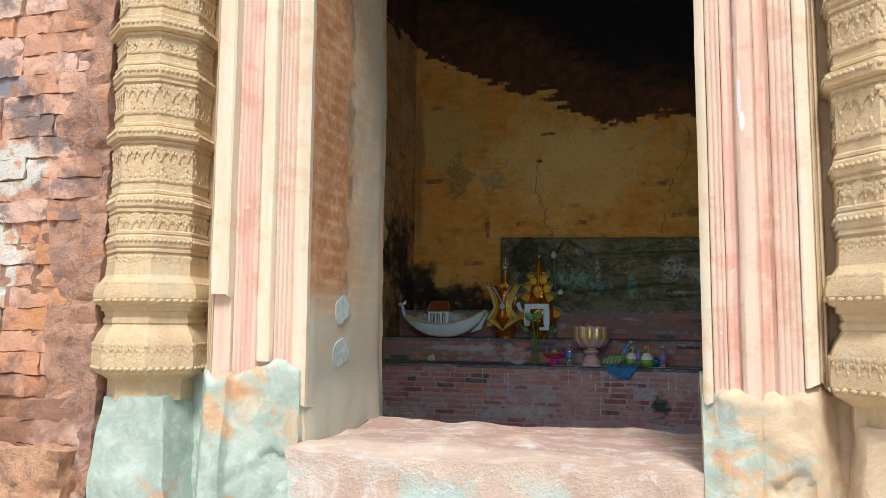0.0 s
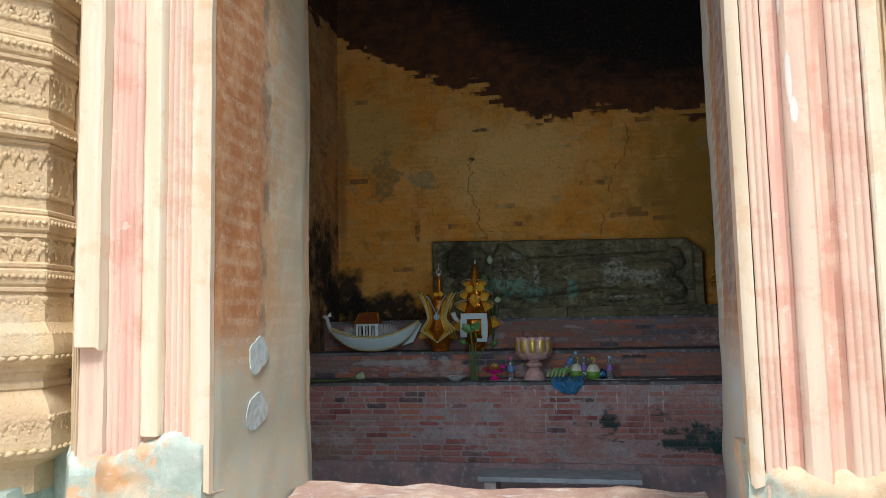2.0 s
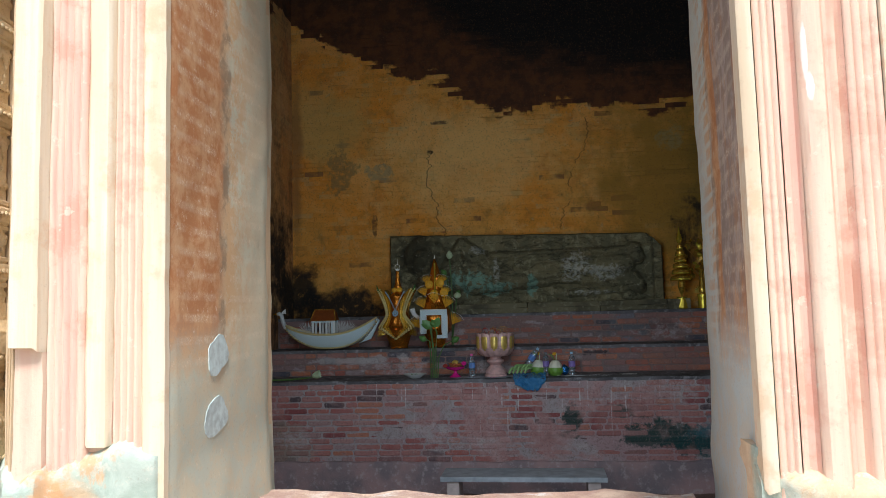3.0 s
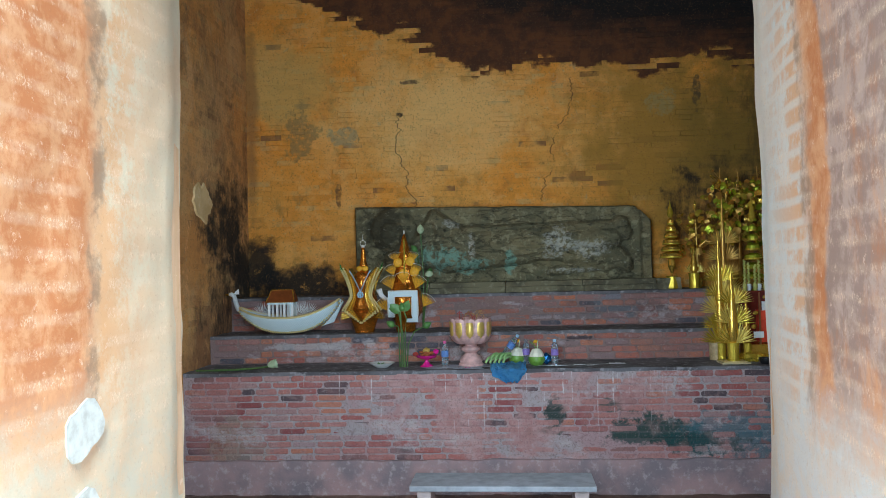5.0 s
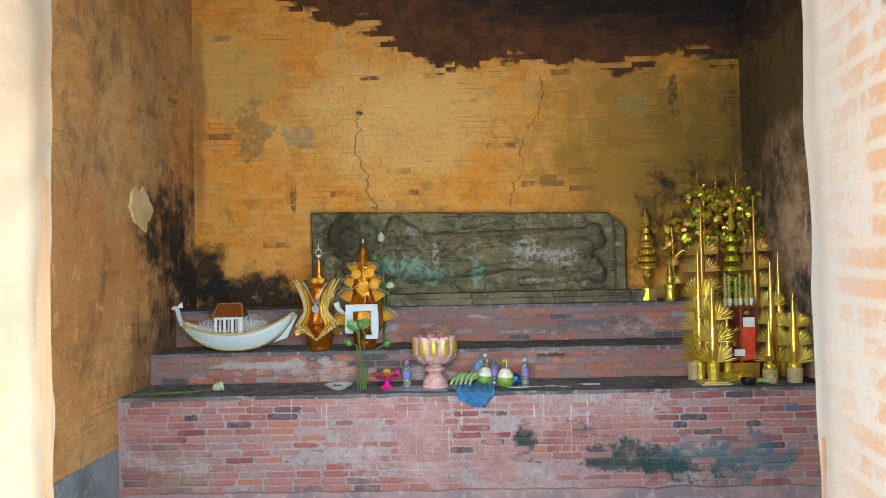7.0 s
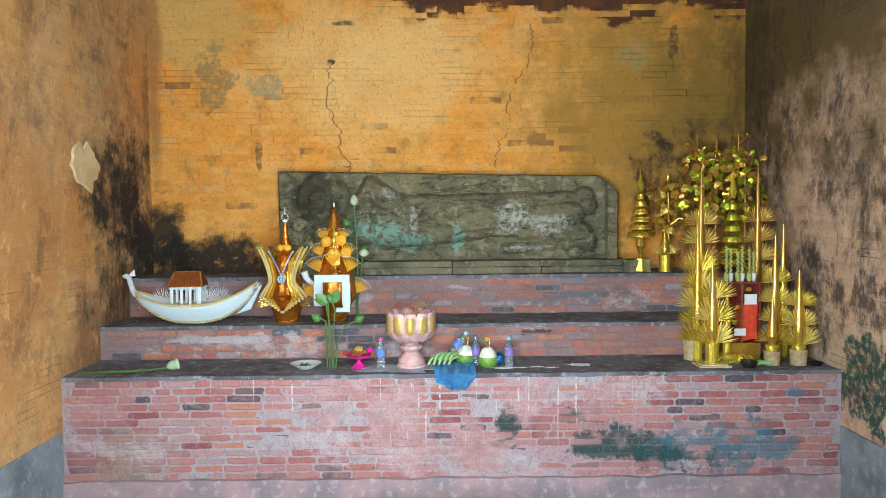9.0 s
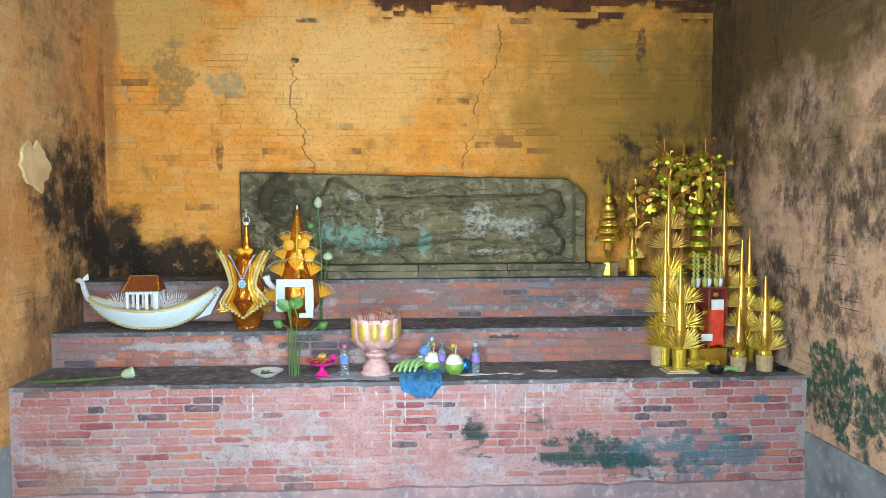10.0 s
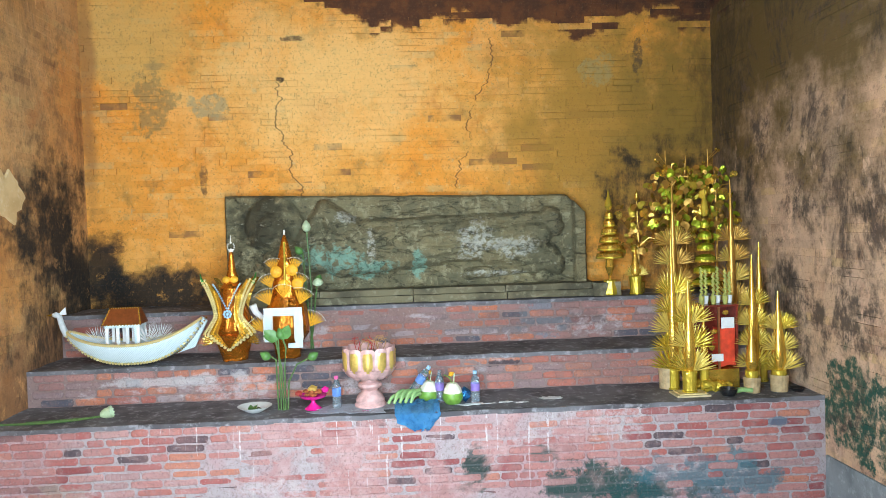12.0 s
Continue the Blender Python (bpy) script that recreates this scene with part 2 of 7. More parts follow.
def altar_brick_mat(name, tones, wash, wash_tone=(0.44, 0.23, 0.235)):
    k = Mat(name, 0.85)
    col = k.pick(k.random(), tones)
    mid, fine = k.noise(9.0, 5, 0.6), k.noise(70.0, 4, 0.7)
    col = k.mix(k.math("MULTIPLY", k.step(mid, 0.45, 0.7), 0.5), col, wash)
    col = k.mix(k.math("MULTIPLY", k.step(k.noise(1.4, 5), 0.46, 0.62), 0.62), col, wash_tone)
    col = k.mix(k.math("MULTIPLY", k.step(k.noise(30.0, 5, 0.75), 0.52, 0.64), 0.5), col, (0.22, 0.13, 0.13))
    for c, r, tone, a in (((-0.62, 8.17, 0.70), (0.11, 0.3, 0.13), (0.01, 0.04, 0.036), 0.95), ((-0.72, 8.17, 0.535), (0.26, 0.3, 0.05), (0.01, 0.045, 0.04), 0.97), ((-0.15, 8.17, 0.74), (0.12, 0.3, 0.08), (0.015, 0.06, 0.055), 0.9),
                          ((0.2, 8.17, 0.53), (0.42, 0.3, 0.16), (0.012, 0.055, 0.05), 0.95), ((0.95, 8.17, 0.52), (0.5, 0.3, 0.22), (0.05, 0.15, 0.19), 0.8), ((0.6, 8.17, 0.42), (0.5, 0.3, 0.1), (0.012, 0.06, 0.06), 0.9), ((1.5, 8.17, 0.9), (0.1, 0.3, 0.04), (0.08, 0.15, 0.22), 0.8),
                          ((0.1, 9.4, 1.55), (0.22, 0.2, 0.16), (0.2, 0.22, 0.26), 0.85), ((-0.3, 8.8, 1.27), (0.28, 0.2, 0.035), (0.03, 0.035, 0.05), 0.9),
                          ((-2.9, 8.8, 1.23), (0.55, 0.2, 0.05), (0.5, 0.46, 0.47), 0.7), ((-0.2, 9.4, 1.5), (0.9, 0.2, 0.08), (0.09, 0.075, 0.08), 0.5), ((-3.55, 8.17, 0.45), (0.16, 0.3, 0.2), (0.24, 0.09, 0.05), 0.6), ((-3.4, 8.17, 0.4), (0.3, 0.3, 0.3), (0.42, 0.33, 0.28), 0.45)):
        each = k.math("ADD", 0.2, k.math("MULTIPLY", k.step(k.random(), 0.3, 0.34), 0.8)) if c[0] > -1 else 1.0
        col = k.mix(k.math("MULTIPLY", k.math("MULTIPLY", k.blob(c, r, 0.6, 7.0, 0.35), a), each), col, tone)
    smear = k.math("MULTIPLY", k.step(k.noise(1.7, 6, 0.62, warp=0.5), 0.47, 0.56), k.step(k.math("ABSOLUTE", k.math("ADD", k.axis(0), 1.0)), 2.4, 0.5))
    low = k.math("MULTIPLY", smear, k.step(k.axis(1), 8.5, 8.3))
    col = k.mix(k.math("MULTIPLY", low, 0.85), col, k.mix(k.step(mid, 0.4, 0.65), (0.43, 0.215, 0.205), (0.50, 0.305, 0.295)))
    pale = k.math("MULTIPLY", k.step(k.noise(2.6, 6, 0.7, at=k.vec("ADD", k.pos(), (4.0, 0.0, 2.0)), stretch=(0.6, 1.0, 1.3)), 0.54, 0.63), k.step(k.noise(14.0, 5, 0.75), 0.36, 0.56))
    col = k.mix(k.math("MULTIPLY", pale, 0.65), col, (0.52, 0.45, 0.46))
    drips = k.math("MULTIPLY", k.step(k.noise(38.0, 3, 0.6, stretch=(1.0, 0.1, 0.035)), 0.605, 0.65), k.step(k.noise(18.0, 4, 0.7), 0.42, 0.52))
    near = k.math("MULTIPLY", k.step(k.math("ABSOLUTE", k.math("ADD", k.axis(0), 1.2)), 2.4, 0.8), k.math("MULTIPLY", k.step(k.axis(2), 0.35, 0.9), k.step(k.axis(1), 8.5, 8.3)))
    col = k.mix(k.math("MULTIPLY", k.math("MULTIPLY", drips, near), 0.75), col, (0.68, 0.64, 0.65))
    col = k.mix(k.math("MULTIPLY", k.step(fine, 0.52, 0.66), 0.5), col, (0.14, 0.09, 0.09))
    col = k.mix(k.math("MULTIPLY", k.step(k.noise(48.0, 4, 0.7, at=k.vec("ADD", k.pos(), (3.0, 9.0, 1.0))), 0.58, 0.66), 0.22), col, (0.60, 0.51, 0.50))
    k.bump(k.math("ADD", fine, mid), 0.5, 0.006)
    return k.done(col)


ALTAR_BRICK = altar_brick_mat("painted altar brick", [(0.44, 0.15, 0.125), (0.36, 0.095, 0.085), (0.46, 0.20, 0.18), (0.40, 0.24, 0.235), (0.28, 0.07, 0.07), (0.47, 0.18, 0.15), (0.42, 0.125, 0.105),
                              (0.46, 0.25, 0.235), (0.085, 0.06, 0.07), (0.50, 0.19, 0.125), (0.40, 0.27, 0.28), (0.39, 0.12, 0.11), (0.44, 0.17, 0.15)], (0.42, 0.27, 0.265), (0.42, 0.19, 0.175))
STEP_BRICK = altar_brick_mat("worn step brick", [(0.46, 0.15, 0.105), (0.34, 0.17, 0.155), (0.52, 0.17, 0.095), (0.29, 0.19, 0.19), (0.09, 0.085, 0.11), (0.42, 0.20, 0.175), (0.38, 0.30, 0.31), (0.53, 0.19, 0.11), (0.40, 0.12, 0.09)], (0.25, 0.17, 0.16), (0.26, 0.145, 0.13))
ALTAR_MORTAR = altar_brick_mat("pinkish washed mortar", [(0.40, 0.335, 0.345), (0.42, 0.345, 0.35)], (0.46, 0.40, 0.41))
STEP_MORTAR = altar_brick_mat("grey washed mortar", [(0.29, 0.19, 0.175), (0.29, 0.19, 0.175)], (0.19, 0.15, 0.145), (0.27, 0.15, 0.13))


def dusty(name, base, dark, light, rough=0.9, scale=3.0):
    k = Mat(name, rough)
    big, mid, fine = k.noise(scale, 5), k.noise(scale * 5, 6, 0.65), k.noise(scale * 25, 4, 0.7)
    col = k.mix(k.step(big, 0.36, 0.66), base, dark)
    col = k.mix(k.math("MULTIPLY", k.step(mid, 0.5, 0.68), 0.7), col, light)
    col = k.mix(k.math("MULTIPLY", k.step(fine, 0.56, 0.72), 0.35), col, dark)
    k.bump(k.math("ADD", k.math("MULTIPLY", fine, 0.4), mid), 0.5, 0.012)
    return k.done(col)


ALTAR_TOP = dusty("sooty mortar ledge", (0.18, 0.17, 0.185), (0.09, 0.082, 0.09), (0.40, 0.39, 0.42))
PLINTH = dusty("red washed plaster", (0.44, 0.28, 0.28), (0.25, 0.2, 0.22), (0.54, 0.44, 0.45))
DADO = dusty("grey cement render", (0.27, 0.30, 0.32), (0.15, 0.17, 0.18), (0.38, 0.42, 0.45))
FLOOR = dusty("worn brick floor", (0.2, 0.12, 0.09), (0.1, 0.06, 0.05), (0.28, 0.19, 0.15))
SOIL = dusty("dry sandy soil", (0.42, 0.36, 0.28), (0.32, 0.26, 0.2), (0.5, 0.44, 0.36), scale=0.6)
STONE = dusty("grey-green relief sandstone", (0.2, 0.17, 0.10), (0.08, 0.07, 0.045), (0.3, 0.27, 0.18))
SOOT_CEIL = dusty("soot-black corbelled brick", (0.02, 0.015, 0.013), (0.01, 0.008, 0.008), (0.04, 0.022, 0.015))


def sill_mat():
    k = Mat("worn pink sandstone sill", 0.85)
    big, mid, fine = k.noise(2.2, 6, 0.6), k.noise(9.0, 6, 0.7, warp=0.5), k.noise(60.0, 4, 0.7)
    col = k.mix(k.step(big, 0.38, 0.62), (0.52, 0.38, 0.30), (0.66, 0.53, 0.43))
    col = k.mix(k.math("MULTIPLY", k.step(mid, 0.5, 0.62), 0.75), col, (0.70, 0.62, 0.57))
    col = k.mix(k.math("MULTIPLY", k.step(k.noise(3.0, 6, 0.65, warp=0.5), 0.5, 0.6), k.step(k.axis(2), 1.06, 0.9)), col, (0.48, 0.62, 0.58))
    worn = k.math("MULTIPLY", k.step(k.axis(1), 2.95, 3.15), k.step(k.noise(5.0, 7, 0.72), 0.36, 0.58))
    col = k.mix(k.math("MULTIPLY", worn, 0.7), col, (0.36, 0.22, 0.19))
    col = k.mix(k.math("MULTIPLY", k.step(k.noise(6.0, 7, 0.75, at=k.vec("ADD", k.pos(), (4.0, 2.0, 0.0)), stretch=(0.5, 1.6, 1.0)), 0.57, 0.63), 0.75), col, (0.66, 0.68, 0.70))
    col = k.mix(k.math("MULTIPLY", k.step(fine, 0.58, 0.7), 0.4), col, (0.3, 0.17, 0.12))
    k.bump(k.math("ADD", fine, k.math("MULTIPLY", mid, 2.0)), 0.6, 0.012)
    return k.done(col)


SILL = sill_mat()


def plaster_mat():
    """Lime plaster with verdigris tint and cream stains, at the foot of the doorway."""
    k = Mat("verdigris-stained lime plaster", 0.85)
    big, mid, fine = k.noise(2.4, 6, 0.6, warp=0.4), k.noise(9.0, 7, 0.7, warp=0.6), k.noise(70.0, 4, 0.7)
    green = k.mix(k.step(mid, 0.38, 0.64), (0.36, 0.46, 0.40), (0.50, 0.60, 0.54))
    cream = k.mix(k.step(mid, 0.4, 0.62), (0.58, 0.44, 0.29), (0.68, 0.55, 0.38))
    share = k.math("ADD", k.math("SUBTRACT", big, 0.06), k.math("MULTIPLY", k.step(k.axis(0), -1.6, -0.5), 0.2))
    col = k.mix(k.step(share, 0.5, 0.6), green, cream)
    col = k.mix(k.math("MULTIPLY", k.step(k.noise(4.0, 6, 0.65, at=k.vec("ADD", k.pos(), (3.0, 0.0, 4.0)), warp=0.4), 0.56, 0.63), 0.75), col, (0.66, 0.36, 0.17))
    col = k.mix(k.math("MULTIPLY", k.step(k.noise(26.0, 6, 0.75), 0.56, 0.66), 0.5), col, (0.66, 0.66, 0.58))
    col = k.mix(k.math("MULTIPLY", k.step(fine, 0.56, 0.7), 0.25), col, (0.3, 0.24, 0.17))
    k.bump(k.math("ADD", k.math("MULTIPLY", fine, 0.25), mid), 0.5, 0.012)
    return k.done(col)


PLASTER = plaster_mat()


def reveal_mat(name, front_y, back_y, pale_a, pale_b, split, row, columns, grey=0.0):
    """Reveal plaster: red-brown wash with rows of scratched writing, bare towards the room and low down."""
    k = Mat(name, 0.8)
    y, z = k.axis(1), k.axis(2)
    big, mid, fine = k.noise(2.5, 7, 0.68), k.noise(11.0, 7, 0.72, warp=0.3), k.noise(90.0, 4, 0.7)
    pale = k.mix(k.step(big, 0.38, 0.62), pale_a, pale_b)
    brown = k.mix(k.step(mid, 0.4, 0.62), (0.46, 0.205, 0.085), (0.58, 0.35, 0.19))
    yy = k.math("ADD", y, k.math("MULTIPLY", k.math("SUBTRACT", big, 0.5), 0.28))
    zz = k.math("ADD", z, k.math("MULTIPLY", k.math("SUBTRACT", mid, 0.5), 0.35))
    keep = k.math("MULTIPLY", k.step(yy, split + 0.07, split - 0.05), k.step(zz, 1.5, 1.72))
    if grey:
        dull = k.math("MULTIPLY", k.step(yy, split - 0.1, split - 0.14), k.step(k.noise(3.0, 7, 0.7, stretch=(1.0, 1.0, 0.5)), 0.36, 0.52))
        brown = k.mix(k.math("MULTIPLY", dull, grey), brown, k.mix(k.step(mid, 0.45, 0.6), (0.27, 0.24, 0.225), (0.40, 0.37, 0.355)))
    col = k.mix(keep, pale, brown)
    wave = k.math("ADD", z, k.math("MULTIPLY", k.noise(1.5, 3), 0.03))
    rows = k.step(k.math("ABSOLUTE", k.math("SUBTRACT", k.math("FRACT", k.math("DIVIDE", wave, row)), 0.5)), 0.26, 0.08)
    beyond = k.math("MULTIPLY", k.step(yy, back_y - (0.0 if grey else 0.08), split + 0.02), k.step(zz, 1.45, 1.75))
    col = k.mix(k.math("MULTIPLY", k.math("MULTIPLY", beyond, k.math("SUBTRACT", 1.0, keep)), k.math("MULTIPLY", k.step(k.noise(8.0, 7, 0.75), 0.4, 0.56), k.math("ADD", 0.15, k.math("MULTIPLY", k.math("SUBTRACT", 1.0, rows), 0.7)) if grey else 0.8)), col, (0.60, 0.37, 0.18))
    seam = k.math("MULTIPLY", k.step(k.math("ABSOLUTE", k.math("SUBTRACT", yy, split + 0.01)), 0.045, 0.015), k.step(k.noise(6.0, 6, 0.7), 0.42, 0.56))
    col = k.mix(k.math("MULTIPLY", k.math("MULTIPLY", seam, k.step(z, 1.45, 1.7)), 0.65), col, (0.2, 0.155, 0.11))
    low = k.step(zz, 1.78, 1.35)
    col = k.mix(k.math("MULTIPLY", low, 0.75), col, k.mix(k.step(mid, 0.42, 0.6), (0.44, 0.50, 0.44), (0.52, 0.48, 0.36)) if not grey else k.mix(k.step(mid, 0.42, 0.6), (0.5, 0.6, 0.62), (0.56, 0.55, 0.47)))
    strokes = k.math("MULTIPLY", k.step(k.noise(130.0, 3, 0.8, stretch=(1.0, 1.3, 0.8)), 0.5, 0.62), k.step(k.noise(10.0, 5, 0.75), 0.42, 0.6))
    span = 0.0
    for a, b in columns:
        span = k.math("ADD", span, k.math("MULTIPLY", k.step(y, a, a + 0.015), k.step(y, b, b - 0.03)))
    written = k.math("MULTIPLY", k.math("MULTIPLY", rows, span), k.step(z, 1.45, 1.6))
    faint = k.math("MULTIPLY", written, k.step(k.noise(13.0, 5, 0.7, at=k.vec("ADD", k.pos(), (2.0, 2.0, 2.0))), 0.36, 0.6))
    marks = k.math("MULTIPLY", written, strokes)
    col = k.mix(k.math("MULTIPLY", faint, 0.22), col, (0.70, 0.64, 0.52))
    col = k.mix(k.math("MULTIPLY", marks, 0.65), col, (0.76, 0.67, 0.52))
    col = k.mix(k.math("MULTIPLY", k.step(k.noise(30.0, 6, 0.75), 0.6, 0.66), 0.5), col, (0.72, 0.64, 0.52))
    col = k.mix(k.math("MULTIPLY", k.step(fine, 0.56, 0.7), 0.22), col, (0.25, 0.16, 0.09))
    k.bump(k.math("ADD", k.math("MULTIPLY", marks, -0.5), k.math("ADD", k.math("MULTIPLY", fine, 0.25), mid)), 0.4, 0.006)
    return k.done(col)


REVEAL_L = reveal_mat("inscribed reveal wash", 2.96, 3.86, (0.56, 0.58, 0.47), (0.62, 0.55, 0.40), 3.36, 0.068, [(3.03, 3.33), (3.42, 3.76)])
REVEAL_R = reveal_mat("inscribed reveal wash, weathered", 2.85, 3.8, (0.55, 0.68, 0.71), (0.62, 0.68, 0.66), 3.36, 0.053, [(2.9, 3.24), (3.29, 3.74)], 0.9)


def paint_mat(name, base, worn, streak, chips=()):
    """Faded painted plaster with runs down its length."""
    k = Mat(name, 0.75)
    run = k.noise(30.0, 4, 0.6, stretch=(1.0, 1.0, 0.06))
    mid, fine = k.noise(7.0, 6, 0.65), k.noise(80.0, 4, 0.7)
    col = k.mix(k.step(run, 0.38, 0.64), base, worn)
    col = k.mix(k.math("MULTIPLY", k.step(mid, 0.52, 0.64), 0.6), col, streak)
    col = k.mix(k.math("MULTIPLY", k.step(k.noise(20.0, 5, 0.7), 0.63, 0.67), 0.7), col, (0.74, 0.66, 0.55))
    col = k.mix(k.math("MULTIPLY", k.step(fine, 0.58, 0.72), 0.25), col, tuple(c * 0.5 for c in base))
    for c, r in chips:
        col = k.mix(k.blob(c, r, 0.12, 30.0, 0.3), col, (0.8, 0.76, 0.72))
    k.bump(k.math("ADD", k.math("MULTIPLY", run, 0.8), k.math("MULTIPLY", fine, 0.4)), 0.35, 0.006)
    return k.done(col)


CREAM = paint_mat("faded cream paint", (0.74, 0.63, 0.46), (0.77, 0.70, 0.56), (0.70, 0.49, 0.31))
ROSE = paint_mat("faded red-pink paint", (0.71, 0.45, 0.37), (0.74, 0.57, 0.46), (0.63, 0.32, 0.24))
BLUSH = paint_mat("faded pale pink paint", (0.71, 0.50, 0.40), (0.74, 0.59, 0.47), (0.65, 0.38, 0.29),
                  [((-0.325, 2.74, 2.3), (0.007, 0.1, 0.08)), ((-0.318, 2.74, 2.22), (0.01, 0.1, 0.04)), ((-0.34, 2.74, 2.5), (0.008, 0.1, 0.03))])
TAN = paint_mat("weathered tan plaster", (0.54, 0.41, 0.26), (0.6, 0.48, 0.33), (0.46, 0.33, 0.2))
def carved_mat(name, base, worn, streak):
    """Yellow sandstone, with fine carved grain, pale rubbed spots and rain stains."""
    k = Mat(name, 0.82)
    run, mid, fine = k.noise(16.0, 5, 0.65, stretch=(1.0, 1.0, 0.25)), k.noise(6.0, 7, 0.7), k.noise(85.0, 5, 0.75)
    col = k.mix(k.step(run, 0.38, 0.64), base, worn)
    col = k.mix(k.math("MULTIPLY", k.step(mid, 0.5, 0.64), 0.7), col, streak)
    col = k.mix(k.math("MULTIPLY", k.step(k.noise(3.0, 6, 0.7, at=k.vec("ADD", k.pos(), (1.0, 4.0, 2.0))), 0.55, 0.65), 0.6), col, (0.60, 0.54, 0.40))
    col = k.mix(k.math("MULTIPLY", k.step(k.noise(22.0, 6, 0.75), 0.6, 0.68), 0.6), col, (0.76, 0.64, 0.45))
    col = k.mix(k.math("MULTIPLY", k.step(fine, 0.54, 0.68), 0.45), col, tuple(c * 0.55 for c in base))
    k.bump(k.math("ADD", fine, k.math("MULTIPLY", k.noise(28.0, 5, 0.7), 1.2)), 0.6, 0.01)
    return k.done(col)


CARVED = carved_mat("carved yellow sandstone", (0.66, 0.50, 0.29), (0.71, 0.57, 0.36), (0.62, 0.46, 0.29))


def old_brick_mat():
    k = Mat("weathered ancient brick", 0.92)
    col = k.pick(k.random(), [(0.66, 0.40, 0.29), (0.60, 0.33, 0.22), (0.68, 0.46, 0.36), (0.62, 0.31, 0.18), (0.58, 0.36, 0.27), (0.70, 0.50, 0.40), (0.64, 0.36, 0.24)])
    mid, fine = k.noise(7.0, 6, 0.7, warp=0.4), k.noise(50.0, 5, 0.7)
    col = k.mix(k.math("MULTIPLY", k.step(mid, 0.5, 0.66), 0.6), col, (0.24, 0.12, 0.08))
    col = k.mix(k.math("MULTIPLY", k.step(k.noise(3.2, 6, 0.7), 0.5, 0.6), 0.8), col, (0.15, 0.13, 0.135))
    lich = k.both(k.blob((-3.4, 2.75, 2.22), (0.2, 0.6, 0.13), 0.4, 6.0, 0.3), k.blob((-3.42, 2.75, 1.84), (0.14, 0.6, 0.2), 0.5, 6.0, 0.3))
    col = k.mix(k.math("MULTIPLY", lich, k.step(k.noise(20.0, 5, 0.7), 0.36, 0.5)), col, (0.62, 0.62, 0.55))
    col = k.mix(k.math("MULTIPLY", k.blob((-3.45, 2.75, 2.62), (0.15, 0.6, 0.06), 0.5, 6.0, 0.3), 0.7), col, (0.24, 0.27, 0.33))
    col = k.mix(k.math("MULTIPLY", k.blob((-2.95, 2.75, 2.3), (0.12, 0.7, 1.2), 0.6, 5.0, 0.6), 0.6), col, (0.15, 0.08, 0.055))
    col = k.mix(k.math("MULTIPLY", k.blob((-3.2, 2.7, 1.1), (0.6, 0.7, 0.35), 0.5, 5.0, 0.6), 0.75), col, (0.2, 0.095, 0.05))
    col = k.mix(k.math("MULTIPLY", k.blob((-3.1, 2.75, 1.75), (0.25, 0.7, 0.35), 0.5, 4.0, 0.6), 0.5), col, (0.62, 0.28, 0.11))
    k.bump(k.math("ADD", k.math("MULTIPLY", fine, 0.5), k.math("MULTIPLY", mid, 2.0)), 0.6, 0.014)
    return k.done(col)


OLD_BRICK = old_brick_mat()


def crust_mat(name, base, second, dark):
    k = Mat(name, 0.95)
    big, mid, fine = k.noise(3.0, 7, 0.7, warp=0.4), k.noise(14.0, 7, 0.75, warp=0.4), k.noise(60.0, 5, 0.75)
    col = k.mix(k.step(big, 0.4, 0.62), base, second)
    col = k.mix(k.math("MULTIPLY", k.step(mid, 0.48, 0.62), 0.6), col, dark)
    col = k.mix(k.math("MULTIPLY", k.step(k.noise(7.0, 7, 0.75, at=k.vec("ADD", k.pos(), (2.0, 5.0, 1.0))), 0.56, 0.64), 0.7), col, (0.58, 0.28, 0.13))
    col = k.mix(k.math("MULTIPLY", k.step(fine, 0.54, 0.68), 0.4), col, dark)
    k.bump(k.math("ADD", k.math("MULTIPLY", fine, 0.7), k.math("MULTIPLY", mid, 1.6)), 0.9, 0.02)
    return k.done(col)


CRUST = crust_mat("dark eroded brick crust", (0.64, 0.37, 0.255), (0.44, 0.27, 0.21), (0.16, 0.105, 0.095))
CRUST_RED = crust_mat("crumbling red brick", (0.74, 0.45, 0.28), (0.64, 0.33, 0.19), (0.32, 0.19, 0.14))
OLD_MORTAR = dusty("crumbled brick core", (0.42, 0.23, 0.15), (0.22, 0.12, 0.08), (0.55, 0.36, 0.25), scale=6.0)

# ---- materials of the things ----
GOLD = foil("gold foil paper", (0.95, 0.62, 0.11), 0.24, 30.0, 0.35)
BLADE = foil("gold paper blades", (0.98, 0.74, 0.17), 0.3, 50.0, 0.3, 0.45)
BLADE_BRONZE = foil("bronze-gold paper blades", (0.80, 0.47, 0.10), 0.3, 50.0, 0.3, 0.5)
GOLD_BRIGHT = foil("bright yellow-gold foil", (0.98, 0.74, 0.09), 0.26, 30.0, 0.5, 0.7)
GOLD_GREEN = foil("greenish gold foil leaf", (0.62, 0.74, 0.05), 0.24, 30.0, 0.5, 0.7)
BRONZE = foil("coppery gold foil leaf", (0.72, 0.42, 0.10), 0.34, 30.0, 0.4)
AMBER = foil("amber cellophane foil", (0.78, 0.27, 0.03), 0.16, 22.0, 1.0)
LACE = foil("pale gold lace", (0.92, 0.76, 0.36), 0.35, 60.0, 0.6, 0.4)
MARIGOLD = plain("marigold orange paper", (0.92, 0.43, 0.02), 0.6, 0, 0.2, 60)
GREEN_TINSEL = foil("green tinsel", (0.05, 0.3, 0.06), 0.3, 60.0, 0.5)
